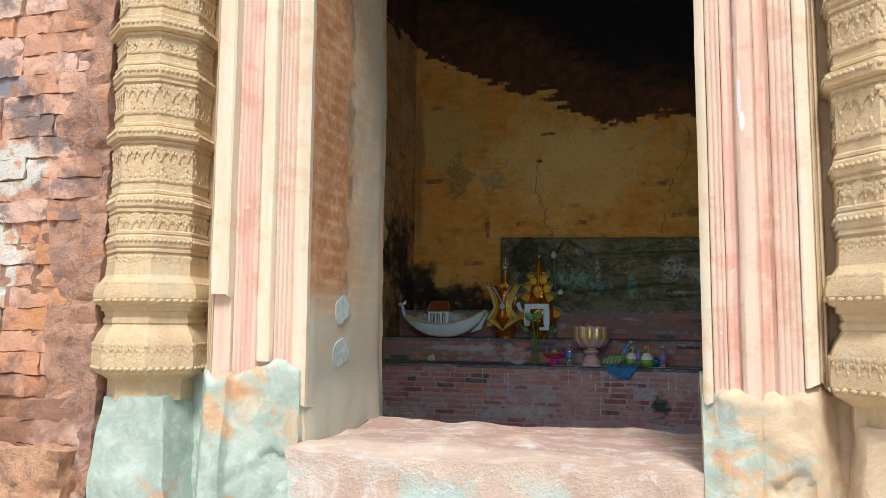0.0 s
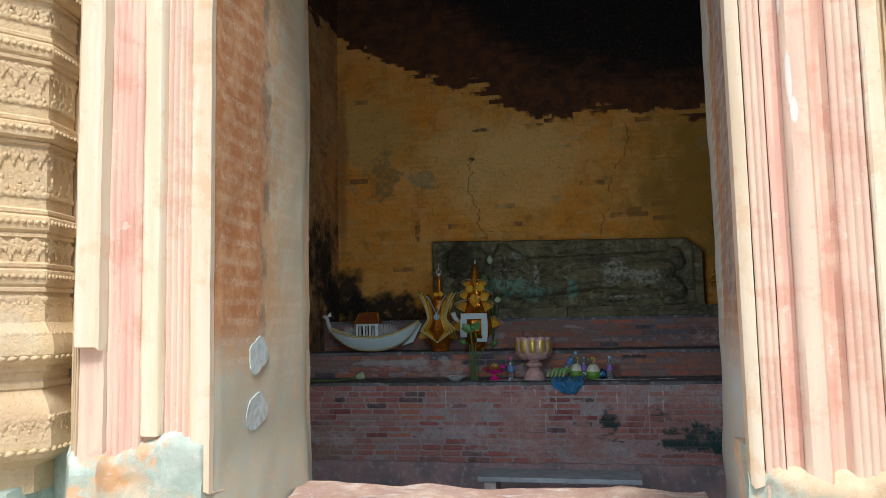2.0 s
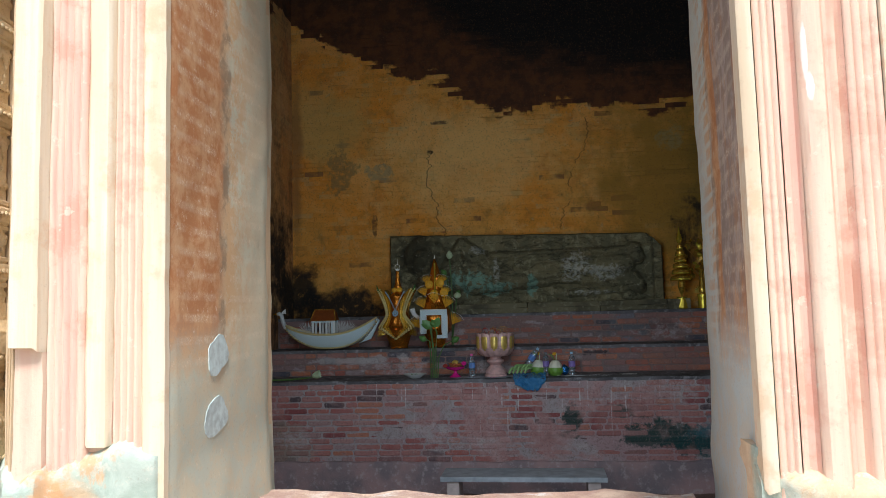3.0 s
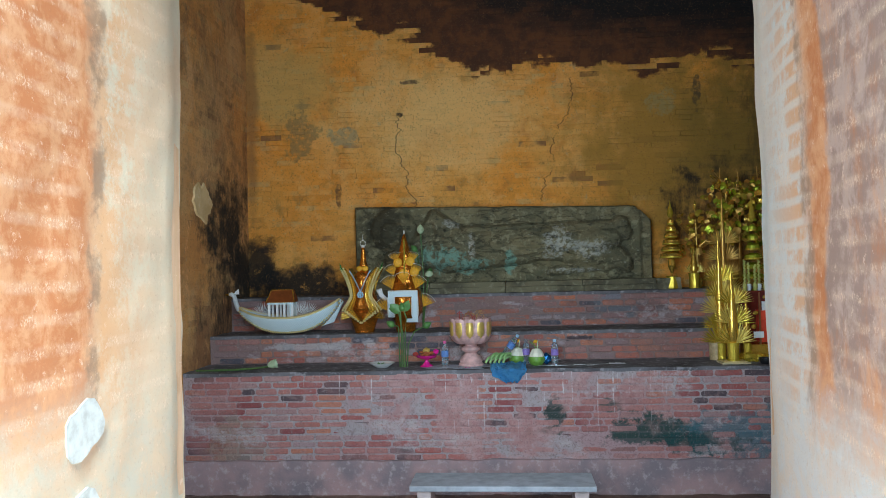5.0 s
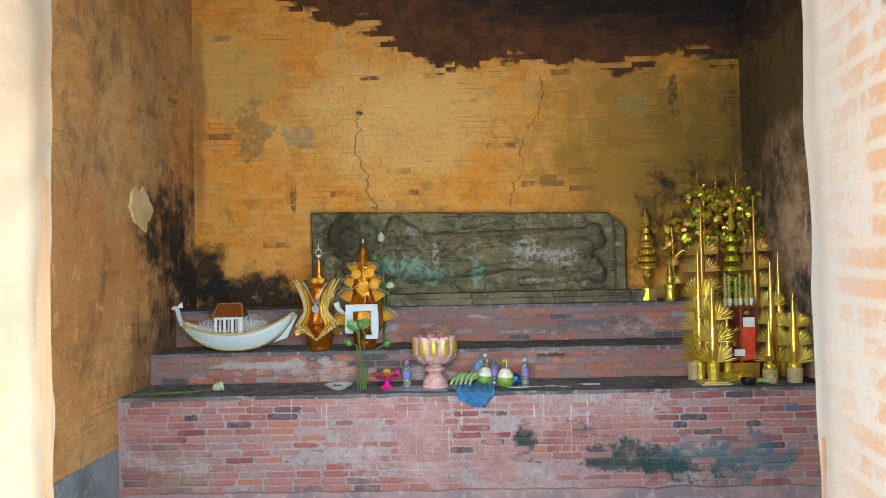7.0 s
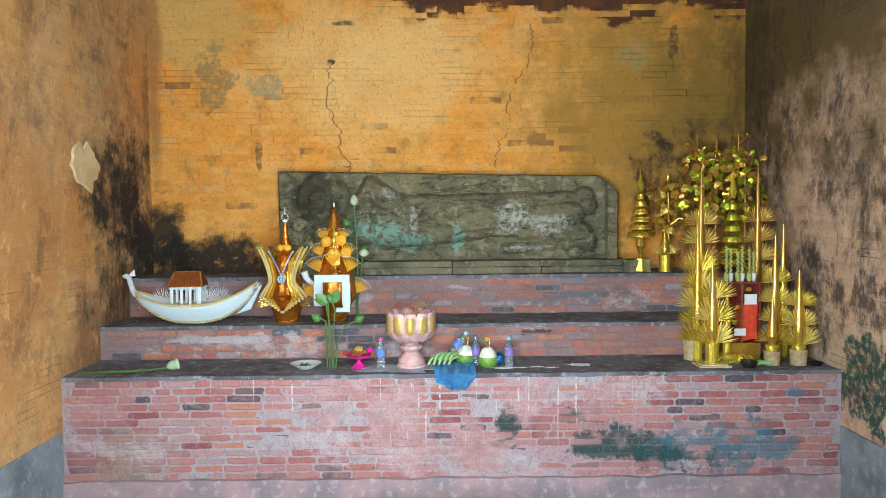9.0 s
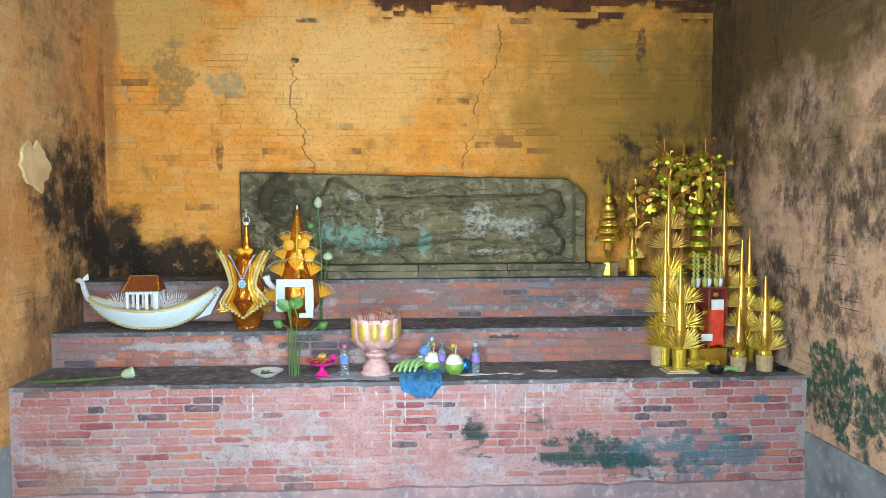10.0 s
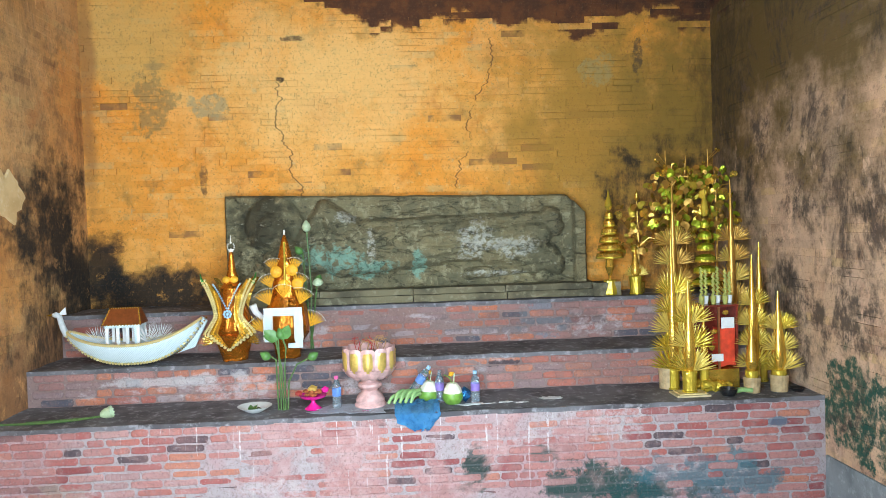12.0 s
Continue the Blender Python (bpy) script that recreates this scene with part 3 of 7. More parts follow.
PEARL = plain("pearly white bead", (0.82, 0.8, 0.74), 0.25, 0, 0.05, 50, 0.0)
PALE_BLUE = plain("pale blue gem paper", (0.35, 0.58, 0.75), 0.35, 0, 0.1, 50)
WHITE_PAPER = plain("white paper", (0.78, 0.79, 0.8), 0.7, 0, 0.06, 40)
ROOF_BROWN = plain("glossy russet roof paper", (0.2, 0.05, 0.012), 0.35, 0, 0.2, 40)
GREEN_LEAF = plain("fresh lotus green", (0.10, 0.24, 0.06), 0.45, 0, 0.2, 40)
STEM = plain("lotus stem green", (0.09, 0.17, 0.05), 0.5, 0, 0.2, 40)
PETAL_WHITE = plain("greenish white lotus petal", (0.52, 0.62, 0.40), 0.5, 0, 0.1, 40)
HOT_PINK = plain("hot pink plastic", (0.75, 0.02, 0.28), 0.25, 0, 0.08, 30, 0.05)
PINK_STONE = plain("pale pink painted cement", (0.66, 0.40, 0.38), 0.45, 0, 0.18, 25)
GOLD_PAINT = plain("gold painted panel", (0.75, 0.52, 0.14), 0.35, 0.5, 0.15, 25)
ASH = plain("grey incense ash", (0.33, 0.3, 0.28), 0.95, 0, 0.25, 60)
COIL = plain("burnt incense stick", (0.5, 0.27, 0.12), 0.8, 0, 0.25, 60)
RED_STICK = plain("red incense stick", (0.5, 0.05, 0.04), 0.7, 0, 0.2, 60)
BANANA = plain("unripe green banana skin", (0.28, 0.46, 0.17), 0.45, 0, 0.2, 30)
COCO_GREEN = plain("green coconut husk", (0.17, 0.34, 0.05), 0.45, 0, 0.2, 30)
COCO_WHITE = plain("trimmed white coconut top", (0.78, 0.74, 0.6), 0.7, 0, 0.08, 30)
CERAMIC = plain("white glazed ceramic", (0.8, 0.81, 0.8), 0.15, 0, 0.03, 20, 0.0)
PINK_CAP = plain("pink bottle cap", (0.8, 0.12, 0.35), 0.35, 0, 0.05, 30, 0)
BLUE_CAP = plain("pale blue bottle cap", (0.35, 0.55, 0.75), 0.35, 0, 0.05, 30, 0)
LABEL = plain("blue bottle label", (0.12, 0.25, 0.6), 0.4, 0, 0.2, 40, 0)
LABEL2 = plain("violet bottle label", (0.25, 0.16, 0.5), 0.4, 0, 0.2, 40, 0)
RED_CLOTH = plain("bright orange-red cloth", (0.72, 0.06, 0.02), 0.8, 0, 0.2, 20)
RED_BOX = plain("dark red lacquer box", (0.22, 0.03, 0.02), 0.25, 0, 0.2, 20)
BLACK = plain("black plastic", (0.015, 0.015, 0.017), 0.35, 0, 0.2, 30)
CANDLE = plain("yellow-green twisted candle", (0.45, 0.45, 0.12), 0.5, 0, 0.15, 40)
TERRACOTTA = plain("smoky amber cup", (0.5, 0.36, 0.2), 0.25, 0, 0.25, 30, coat=0.5)
BENCH_TOP = plain("blue-grey painted bench board", (0.36, 0.38, 0.42), 0.55, 0, 0.2, 12, 0.3)
BENCH_LEG = plain("pale pink painted bench leg", (0.5, 0.4, 0.38), 0.6, 0, 0.15, 15)


def clear(name, colour, rough=0.08, trans=0.85):
    k = Mat(name, rough)
    k.b.inputs["Transmission Weight"].default_value, k.b.inputs["IOR"].default_value = trans, 1.35
    k.bump(k.noise(90.0, 2, at=k.local()), 0.15, 0.003)
    return k.done(colour)


PET = clear("clear bluish bottle plastic", (0.74, 0.88, 0.98), 0.08, 0.88)


def bag_mat():
    k = Mat("thin blue plastic bag", 0.14)
    k.b.inputs["Transmission Weight"].default_value = 0.25
    k.bump(k.noise(42.0, 4, 0.7, warp=2.0), 1.0, 0.03)
    return k.done(k.mix(k.noise(14.0, 4), (0.03, 0.26, 0.75), (0.2, 0.6, 0.98)))


BAG = bag_mat()


def net_mat():
    """White paper pricked with a fine lattice."""
    k = Mat("white lattice paper", 0.55)
    p = k.local()
    a = k.math("FRACT", k.math("MULTIPLY", k.math("ADD", k.axis(0, p), k.axis(2, p)), 62.0))
    b = k.math("FRACT", k.math("MULTIPLY", k.math("SUBTRACT", k.axis(0, p), k.axis(2, p)), 62.0))
    hole = k.math("MULTIPLY", k.step(k.math("ABSOLUTE", k.math("SUBTRACT", a, 0.5)), 0.34, 0.2), k.step(k.math("ABSOLUTE", k.math("SUBTRACT", b, 0.5)), 0.34, 0.2))
    k.bump(k.math("MULTIPLY", hole, -1.0), 0.6, 0.004)
    return k.done(k.mix(k.math("MULTIPLY", hole, 0.5), (0.70, 0.82, 0.87), (0.34, 0.46, 0.54)))


NET = net_mat()


def relief_mat():
    k = Mat("grey-green weathered sandstone", 0.85)
    big, mid, fine = k.noise(2.4, 6, 0.65), k.noise(10.0, 6, 0.7, warp=0.5), k.noise(60.0, 5, 0.7)
    col = k.mix(k.step(big, 0.36, 0.62), (0.27, 0.225, 0.12), (0.16, 0.145, 0.085))
    col = k.mix(k.math("MULTIPLY", k.step(mid, 0.52, 0.64), 0.75), col, (0.40, 0.36, 0.22))
    col = k.mix(k.math("MULTIPLY", k.blob((-2.25, 9.6, 2.4), (0.33, 0.6, 0.3), 0.5, 5, 0.5), 0.75), col, (0.035, 0.034, 0.022))
    for c, r in (((-1.7, 9.6, 2.06), (0.28, 0.6, 0.14)), ((-1.36, 9.6, 1.97), (0.22, 0.6, 0.09)), ((-0.93, 9.6, 2.03), (0.07, 0.6, 0.12))):
        col = k.mix(k.math("MULTIPLY", k.math("MULTIPLY", k.blob(c, r, 0.5, 7, 0.3), k.step(mid, 0.4, 0.52)), 0.9), col, (0.24, 0.42, 0.33))
    for c, r in (((-0.45, 9.6, 2.2), (0.16, 0.6, 0.22)), ((-0.1, 9.6, 2.12), (0.25, 0.6, 0.12)), ((-0.3, 9.6, 1.9), (0.35, 0.6, 0.04)), ((-1.55, 9.6, 2.42), (0.1, 0.6, 0.06)),
                 ((-1.35, 9.6, 2.2), (0.06, 0.6, 0.2))):
        col = k.mix(k.math("MULTIPLY", k.math("MULTIPLY", k.blob(c, r, 0.5, 8, 0.4), k.step(k.noise(22.0, 5, 0.7), 0.4, 0.55)), 0.85), col, (0.56, 0.55, 0.48))
    col = k.mix(k.math("MULTIPLY", k.step(fine, 0.55, 0.7), 0.4), col, (0.04, 0.035, 0.025))
    col = k.mix(k.math("MULTIPLY", k.step(k.noise(16.0, 7, 0.78, stretch=(0.6, 1.0, 1.4)), 0.56, 0.64), 0.75), col, (0.05, 0.046, 0.03))
    col = k.mix(k.math("MULTIPLY", k.step(k.noise(13.0, 7, 0.78, at=k.vec("ADD", k.pos(), (4.0, 1.0, 7.0)), stretch=(0.5, 1.0, 1.5)), 0.6, 0.66), 0.6), col, (0.5, 0.48, 0.38))
    crack = k.step(k.math("ABSOLUTE", k.math("SUBTRACT", k.noise(3.2, 5, 0.6, warp=0.8, stretch=(0.6, 1.0, 1.6)), 0.5)), 0.012, 0.003)
    col = k.mix(k.math("MULTIPLY", crack, 0.4), col, (0.03, 0.026, 0.018))
    k.bump(k.math("SUBTRACT", k.math("ADD", k.math("MULTIPLY", fine, 0.6), k.math("MULTIPLY", mid, 1.6)), k.math("MULTIPLY", crack, 0.6)), 1.0, 0.022)
    return k.done(col)


RELIEF = relief_mat()

# ---- mesh helpers ----
def part(name, bm, material, parent=None, label=""):
    me = bpy.data.meshes.new(name)
    bm.normal_update()
    bm.to_mesh(me)
    bm.free()
    return hang(name, me, material, parent, label)


def hang(name, me, material, parent=None, label="", m=None):
    ob = new(name, me)
    if material and not me.materials:
        me.materials.append(material)
    if parent:
        ob.parent = parent
    if m is not None:
        ob.matrix_local = m
    return tagged(ob, label)


def thing(name, label, category, m=None, group="", kind=""):
    ob = new(name)
    ob.empty_display_size = 0.05
    if m is not None:
        ob.matrix_basis = m
    return tagged(ob, label, category, group, kind)


def setting(name, bm, material, label, category):
    return tagged(part(name, bm, material), label, category, kind="structure")


def smooth(ob, angle=40):
    me = ob.data
    me.polygons.foreach_set("use_smooth", [True] * len(me.polygons))
    me.set_sharp_from_angle(angle=radians(angle))
    return ob


def prism(poly, z0, z1, bm=None):
    """An upright prism over a polygon of (x, y), counter-clockwise."""
    bm = bm or bmesh.new()
    lo = [bm.verts.new((x, y, z0)) for x, y in poly]
    hi = [bm.verts.new((x, y, z1)) for x, y in poly]
    n = len(poly)
    bm.faces.new(lo[::-1]), bm.faces.new(hi)
    for i in range(n):
        bm.faces.new((lo[i], lo[(i + 1) % n], hi[(i + 1) % n], hi[i]))
    return bm


def box(x0, x1, y0, y1, z0, z1, bm=None, bevel=0.0):
    bm2 = prism([(x0, y0), (x1, y0), (x1, y1), (x0, y1)], z0, z1)
    if bevel:
        bmesh.ops.bevel(bm2, geom=bm2.edges[:], offset=bevel, segments=2, profile=0.7, affect="EDGES")
    if bm is None:
        return bm2
    join(bm, bm2)
    return bm


def join(bm, other, m=None):
    if m is not None:
        bmesh.ops.transform(other, matrix=m, verts=other.verts[:])
    tmp = bpy.data.meshes.new("tmp")
    other.to_mesh(tmp)
    other.free()
    bm.from_mesh(tmp)
    bpy.data.meshes.remove(tmp)


def lathe(profile, sides=24, bm=None, turn=0.0, cap=True):
    """Turned round z; profile of (radius, z) from the bottom up."""
    bm = bm or bmesh.new()
    rings = []
    for r, z in profile:
        rings.append([bm.verts.new((r * math.cos(turn + 2 * math.pi * i / sides), r * math.sin(turn + 2 * math.pi * i / sides), z)) for i in range(sides)])
    for a, b in zip(rings, rings[1:]):
        for i in range(sides):
            bm.faces.new((a[i], a[(i + 1) % sides], b[(i + 1) % sides], b[i]))
    if cap:
        bm.faces.new(rings[0][::-1]), bm.faces.new(rings[-1])
    return bm


def tube(points, radius, sides=6, bm=None, taper=1.0):
    """A round bar along points."""
    bm = bm or bmesh.new()
    pts = [Vector(p) for p in points]
    rings = []
    for i, p in enumerate(pts):
        d = (pts[min(i + 1, len(pts) - 1)] - pts[max(i - 1, 0)]).normalized()
        q = d.to_track_quat("Z", "Y")
        r = radius * (1 + (taper - 1) * i / max(1, len(pts) - 1))
        rings.append([bm.verts.new(p + q @ Vector((r * math.cos(2 * math.pi * k / sides), r * math.sin(2 * math.pi * k / sides), 0))) for k in range(sides)])
    for a, b in zip(rings, rings[1:]):
        for k in range(sides):
            bm.faces.new((a[k], a[(k + 1) % sides], b[(k + 1) % sides], b[k]))
    bm.faces.new(rings[0][::-1]), bm.faces.new(rings[-1])
    return bm


def rough_up(bm, amount, scale, seed=0.0):
    for v in bm.verts:
        v.co += noise.noise_vector(v.co * scale + Vector((seed, seed * 1.7, -seed))) * amount
        v.co += noise.noise_vector(v.co * scale * 3.1 + Vector((-seed, 5, seed))) * amount * 0.4
    return bm


def lump(x0, x1, y0, y1, z0, z1, cell=0.05, amount=0.02, scale=5.0, seed=0.0):
    """A box of stone with an uneven, worn surface."""
    bm = bmesh.new()
    nx, ny, nz = (max(1, round((b - a) / cell)) for a, b in ((x0, x1), (y0, y1), (z0, z1)))
    grid = {}

    def v(i, j, k):
        if (i, j, k) not in grid:
            grid[i, j, k] = bm.verts.new((x0 + (x1 - x0) * i / nx, y0 + (y1 - y0) * j / ny, z0 + (z1 - z0) * k / nz))
        return grid[i, j, k]

    for i in range(nx):
        for j in range(ny):
            bm.faces.new((v(i, j, 0), v(i, j + 1, 0), v(i + 1, j + 1, 0), v(i + 1, j, 0)))
            bm.faces.new((v(i, j, nz), v(i + 1, j, nz), v(i + 1, j + 1, nz), v(i, j + 1, nz)))
    for i in range(nx):
        for k in range(nz):
            bm.faces.new((v(i, 0, k), v(i + 1, 0, k), v(i + 1, 0, k + 1), v(i, 0, k + 1)))
            bm.faces.new((v(i, ny, k), v(i, ny, k + 1), v(i + 1, ny, k + 1), v(i + 1, ny, k)))
    for j in range(ny):
        for k in range(nz):
            bm.faces.new((v(0, j, k), v(0, j, k + 1), v(0, j + 1, k + 1), v(0, j + 1, k)))
            bm.faces.new((v(nx, j, k), v(nx, j + 1, k), v(nx, j + 1, k + 1), v(nx, j, k + 1)))
    return rough_up(bm, amount, scale, seed)


# ---- the shell ----
X0, X1, Y0, Y1, TOP = -3.9, 1.835, 3.86, 9.99, 7.2
DOOR_TOP = 3.75
bm = bmesh.new()
vs = [bm.verts.new(p) for p in ((-900, -900, 0), (900, -900, 0), (900, 900, 0), (-900, 900, 0))]
bm.faces.new(vs)
setting("ground", bm, SOIL, "dry sandy soil around the brick sanctuary", "ground")
setting("floor", box(X0, X1, Y0, Y1, -0.1, 0.006), FLOOR, "worn dusty brick floor of the shrine room", "floor")
setting("ceiling", box(X0 - 0.6, X1 + 0.6, Y0 - 0.9, Y1 + 0.6, TOP, TOP + 0.4), SOOT_CEIL, "soot-blackened vault high above the shrine", "ceiling")
setting("wall_north", box(X0 - 0.6, X1 + 0.6, Y1 + 0.008, Y1 + 0.6, 0, TOP), BACK_WASH, "ochre lime-washed brick wall with soot above and painted falloff at right", "wall")
setting("wall_west", box(X0 - 0.6, X0 - 0.008, Y0 - 0.9, Y1 + 0.008, 0, TOP), LEFT_WASH, "ochre lime-washed side wall blackened by soot", "wall")
setting("wall_east", box(X1 + 0.008, X1 + 0.6, Y0 - 0.8, Y1 + 0.008, 0, TOP), RIGHT_WASH, "sooty side wall with a green paint patch and painted shade above", "wall")
bm = prism([(-2.01, 2.99), (-2.01, Y0), (X0 - 0.008, Y0), (X0 - 0.008, 2.99)][::-1], 0, DOOR_TOP)
prism([(-0.445, 2.83), (X1 + 0.008, 2.83), (X1 + 0.008, Y0), (-0.33, Y0 - 0.05), (-0.33, Y0 - 0.05 - 0.001)], 0, DOOR_TOP, bm)
box(X0 - 0.008, X1 + 0.008, 2.9, Y0, DOOR_TOP, TOP, bm)
setting("wall_south", bm, TAN, "thick plastered brick wall pierced by the doorway", "wall")
# cement dado low on the side walls
setting("dado_west", box(X0 - 0.004, X0 + 0.012, Y0, 8.15, 0.006, 0.67), DADO, "grey cement render low on the wall", "wall base")
setting("dado_east", box(X1 - 0.02, X1 + 0.004, Y0, 8.15, 0.006, 0.66), DADO, "grey cement render low on the wall", "wall base")


# a loose skin of pale plaster left on the west wall
bm = bmesh.new()
ring = []
for i in range(22):
    p = Vector((math.cos(2 * math.pi * i / 22), math.sin(2 * math.pi * i / 22), 3.0))
    ring.append(bm.verts.new((X0 + 0.022, 8.65 + 0.2 * p.x * (1 + 0.5 * noise.noise(p * 2.3)), 2.64 + 0.17 * p.y * (1 + 0.5 * noise.noise(p * 2.9)))))
f = bm.faces.new(ring)
ext = bmesh.ops.extrude_face_region(bm, geom=[f])["geom"]
for v in ext:
    if isinstance(v, bmesh.types.BMVert):
        v.co.x -= 0.03
        v.co.y, v.co.z = 8.65 + (v.co.y - 8.65) * 1.08, 2.64 + (v.co.z - 2.64) * 1.08
bmesh.ops.recalc_face_normals(bm, faces=bm.faces[:])
setting("plaster_patch", bm, dusty("peach lime plaster", (0.80, 0.58, 0.30), (0.66, 0.44, 0.20), (0.84, 0.66, 0.42), scale=4.0), "pale peach plaster patch left on the sooty wall", "plaster patch")


def reveal(name, a, b, mat, flip, seed):
    """The plastered side of the doorway from a to b in plan, standing a little proud of the wall, with a worn edge."""
    bm = bmesh.new()
    n, m = 22, 70
    d = Vector((b[0] - a[0], b[1] - a[1], 0)).normalized()
    nrm = Vector((-d.y, d.x, 0)) * flip
    rows = []
    for k in range(m + 1):
        z = 0.9 + (DOOR_TOP - 0.9) * k / m
        row = []
        for i in range(n + 1):
            f = i / n
            p = Vector((a[0] + (b[0] - a[0]) * f, a[1] + (b[1] - a[1]) * f, z))
            w = noise.noise(p * 2.3 + Vector((seed, 0, 0))) * 0.010 + noise.noise(p * 9 + Vector((0, seed, 0))) * 0.004
            w += 0.03 * max(0.0, min(1.0, (1.3 - z) / 0.3)) * (0.6 + noise.noise(p * 5 + Vector((seed, 1, 2))))
            edge = min(f, 1 - f) * n
            if edge < 1:
                p += d * (noise.noise(p * 7 + Vector((seed, 3, 1))) * 0.014) * (1 if f > 0.5 else -0.6)
                w -= 0.012
            row.append(bm.verts.new(p + nrm * (0.018 + w)))
        row.insert(0, bm.verts.new(row[0].co - nrm * 0.05))
        row.append(bm.verts.new(row[-1].co - nrm * 0.05))
        rows.append(row)
    for r, s in zip(rows, rows[1:]):
        for i in range(len(r) - 1):
            q = (r[i], r[i + 1], s[i + 1], s[i])
            bm.faces.new(q if flip < 0 else q[::-1])
    ob = setting(name, bm, mat, "plastered door reveal with faded brown wash and scratched inscription rows", "door reveal")
    return smooth(ob, 60)


reveal("door_reveal_west", (-2.018, 2.97), (-2.018, 3.87), REVEAL_L, -1, 1.0)
reveal("door_reveal_east", (-0.437, 2.82), (-0.325, 3.83), REVEAL_R, 1, 7.0)

# the sill
bm = lump(-1.99, -0.42, 2.79, 3.78, 0.55, 1.055, 0.035, 0.024, 4.5, 3.0)
smooth(setting("door_sill", bm, SILL, "worn pinkish sandstone threshold block with a chipped edge", "threshold"), 50)
setting("sill_footing", box(-2.3, -0.2, 2.86, 3.84, 0, 0.58), PLASTER, "rough plastered footing under the threshold", "footing")
# steps up to the sill
bm = bmesh.new()
for i in range(4):
    box(-2.2, -0.1, 0.5 + 0.52 * i, 2.7, 0.2 * i, 0.2 * (i + 1), bm)
setting("steps", bm, SILL, "plain stone steps up to the threshold", "steps")
# ---- the stepped brick altar ----
AY, SY, TY = 8.17, 8.805, 9.40
AZ, SZ, TZ = 1.072, 1.345, 1.69
altar = thing("altar", "stepped altar of painted red brick with sooty ledges", "altar", pose(0, 0, 0), kind="structure")


def ledge(name, x0, x1, y0, y1, z0, z1, seed):
    return smooth(part(name, lump(x0, x1, y0, y1, z0, z1, 0.06, 0.008, 6.0, seed), ALTAR_TOP, altar, "sooty mortar ledge"), 50)


part("core", box(X0 + 0.001, X1 - 0.001, AY + 0.007, Y1, 0.006, AZ - 0.03), ALTAR_MORTAR, altar)
part("core", box(X0 + 0.001, X1 - 0.001, SY + 0.008, Y1, AZ - 0.03, SZ - 0.03), STEP_MORTAR, altar)
part("core", box(X0 + 0.001, X1 - 0.001, TY + 0.008, Y1, SZ - 0.03, TZ - 0.03), STEP_MORTAR, altar)
ledge("ledge", X0 + 0.002, X1 - 0.002, AY + 0.004, SY + 0.02, AZ - 0.035, AZ - 0.004, 1.0)
ledge("ledge", X0 + 0.002, X1 - 0.002, SY + 0.004, TY + 0.02, SZ - 0.035, SZ - 0.004, 2.0)
ledge("ledge", X0 + 0.002, X1 - 0.002, TY + 0.004, Y1 - 0.002, TZ - 0.035, TZ - 0.004, 3.0)
bm = lump(X0 + 0.002, X1 - 0.002, AY - 0.035, AY + 0.03, 0.006, 0.30, 0.06, 0.016, 4.0, 4.0)
smooth(part("plinth", bm, PLINTH, altar, "smooth red washed plaster foot"), 50)
# ---- the door surround ----
def moulding(parent, name, pts, mat, z0, z1, seed, label=""):
    """An upright painted strip: a profile in plan (x, y), run from a broken foot at z0 up to z1."""
    bm = bmesh.new()
    m = 60
    rows = []
    for k in range(m + 1):
        row = []
        for i, (x, y) in enumerate(pts):
            foot = z0 + (noise.noise(Vector((x * 18, seed, 2))) * 0.06 + noise.noise(Vector((x * 55, seed, 5))) * 0.02)
            z = foot + (z1 - foot) * k / m
            w = noise.noise(Vector((x * 6, y * 6 + seed, z * 3))) * 0.003 + noise.noise(Vector((x * 30, seed, z * 14))) * 0.0025
            row.append(bm.verts.new((x + w * 0.5, y + w, z)))
        rows.append(row)
    for r, s in zip(rows, rows[1:]):
        for i in range(len(r) - 1):
            bm.faces.new((r[i], r[i + 1], s[i + 1], s[i]))
    low = [bm.verts.new((v.co.x, v.co.y + 0.1, v.co.z - 0.01)) for v in rows[0]]
    for i in range(len(low) - 1):
        bm.faces.new((low[i], low[i + 1], rows[0][i + 1], rows[0][i]))
    return smooth(part(name, bm, mat, parent, label), 35)


def ribs(x0, x1, y0, y1, n, depth):
    """A reeded profile: n small rounds between two points in plan."""
    pts = []
    for i in range(n):
        for f, d in ((0.04, 0.9), (0.2, 0.25), (0.5, 0.0), (0.8, 0.25), (0.96, 0.9)):
            t = (i + f) / n
            pts.append((x0 + (x1 - x0) * t, y0 + (y1 - y0) * t + d * depth))
    return pts


west = thing("door_surround_west", "moulded plaster door surround in faded pink and cream bands", "door surround", kind="structure")
Z1 = DOOR_TOP + 0.2
moulding(west, "recess", [(-2.62, 2.99), (-2.47, 2.975), (-2.40, 2.93), (-2.395, 2.86)], TAN, 1.0, Z1, 1)
moulding(west, "fillet", [(-2.395, 2.93)] + ribs(-2.395, -2.345, 2.85, 2.81, 3, 0.014), TAN, 1.15, Z1, 2)
moulding(west, "flat_band", [(-2.345, 2.87), (-2.343, 2.79), (-2.335, 2.782), (-2.27, 2.782), (-2.262, 2.79), (-2.26, 2.84)], CREAM, 1.66, Z1, 3)
moulding(west, "flat_bed", [(-2.345, 2.87), (-2.343, 2.815), (-2.262, 2.815), (-2.26, 2.84)], BLUSH, 1.3, 1.72, 3.5)
moulding(west, "reeded_band", [(-2.26, 2.87)] + ribs(-2.26, -2.178, 2.825, 2.865, 5, 0.006) + [(-2.174, 2.9)], ROSE, 1.3, Z1, 4)
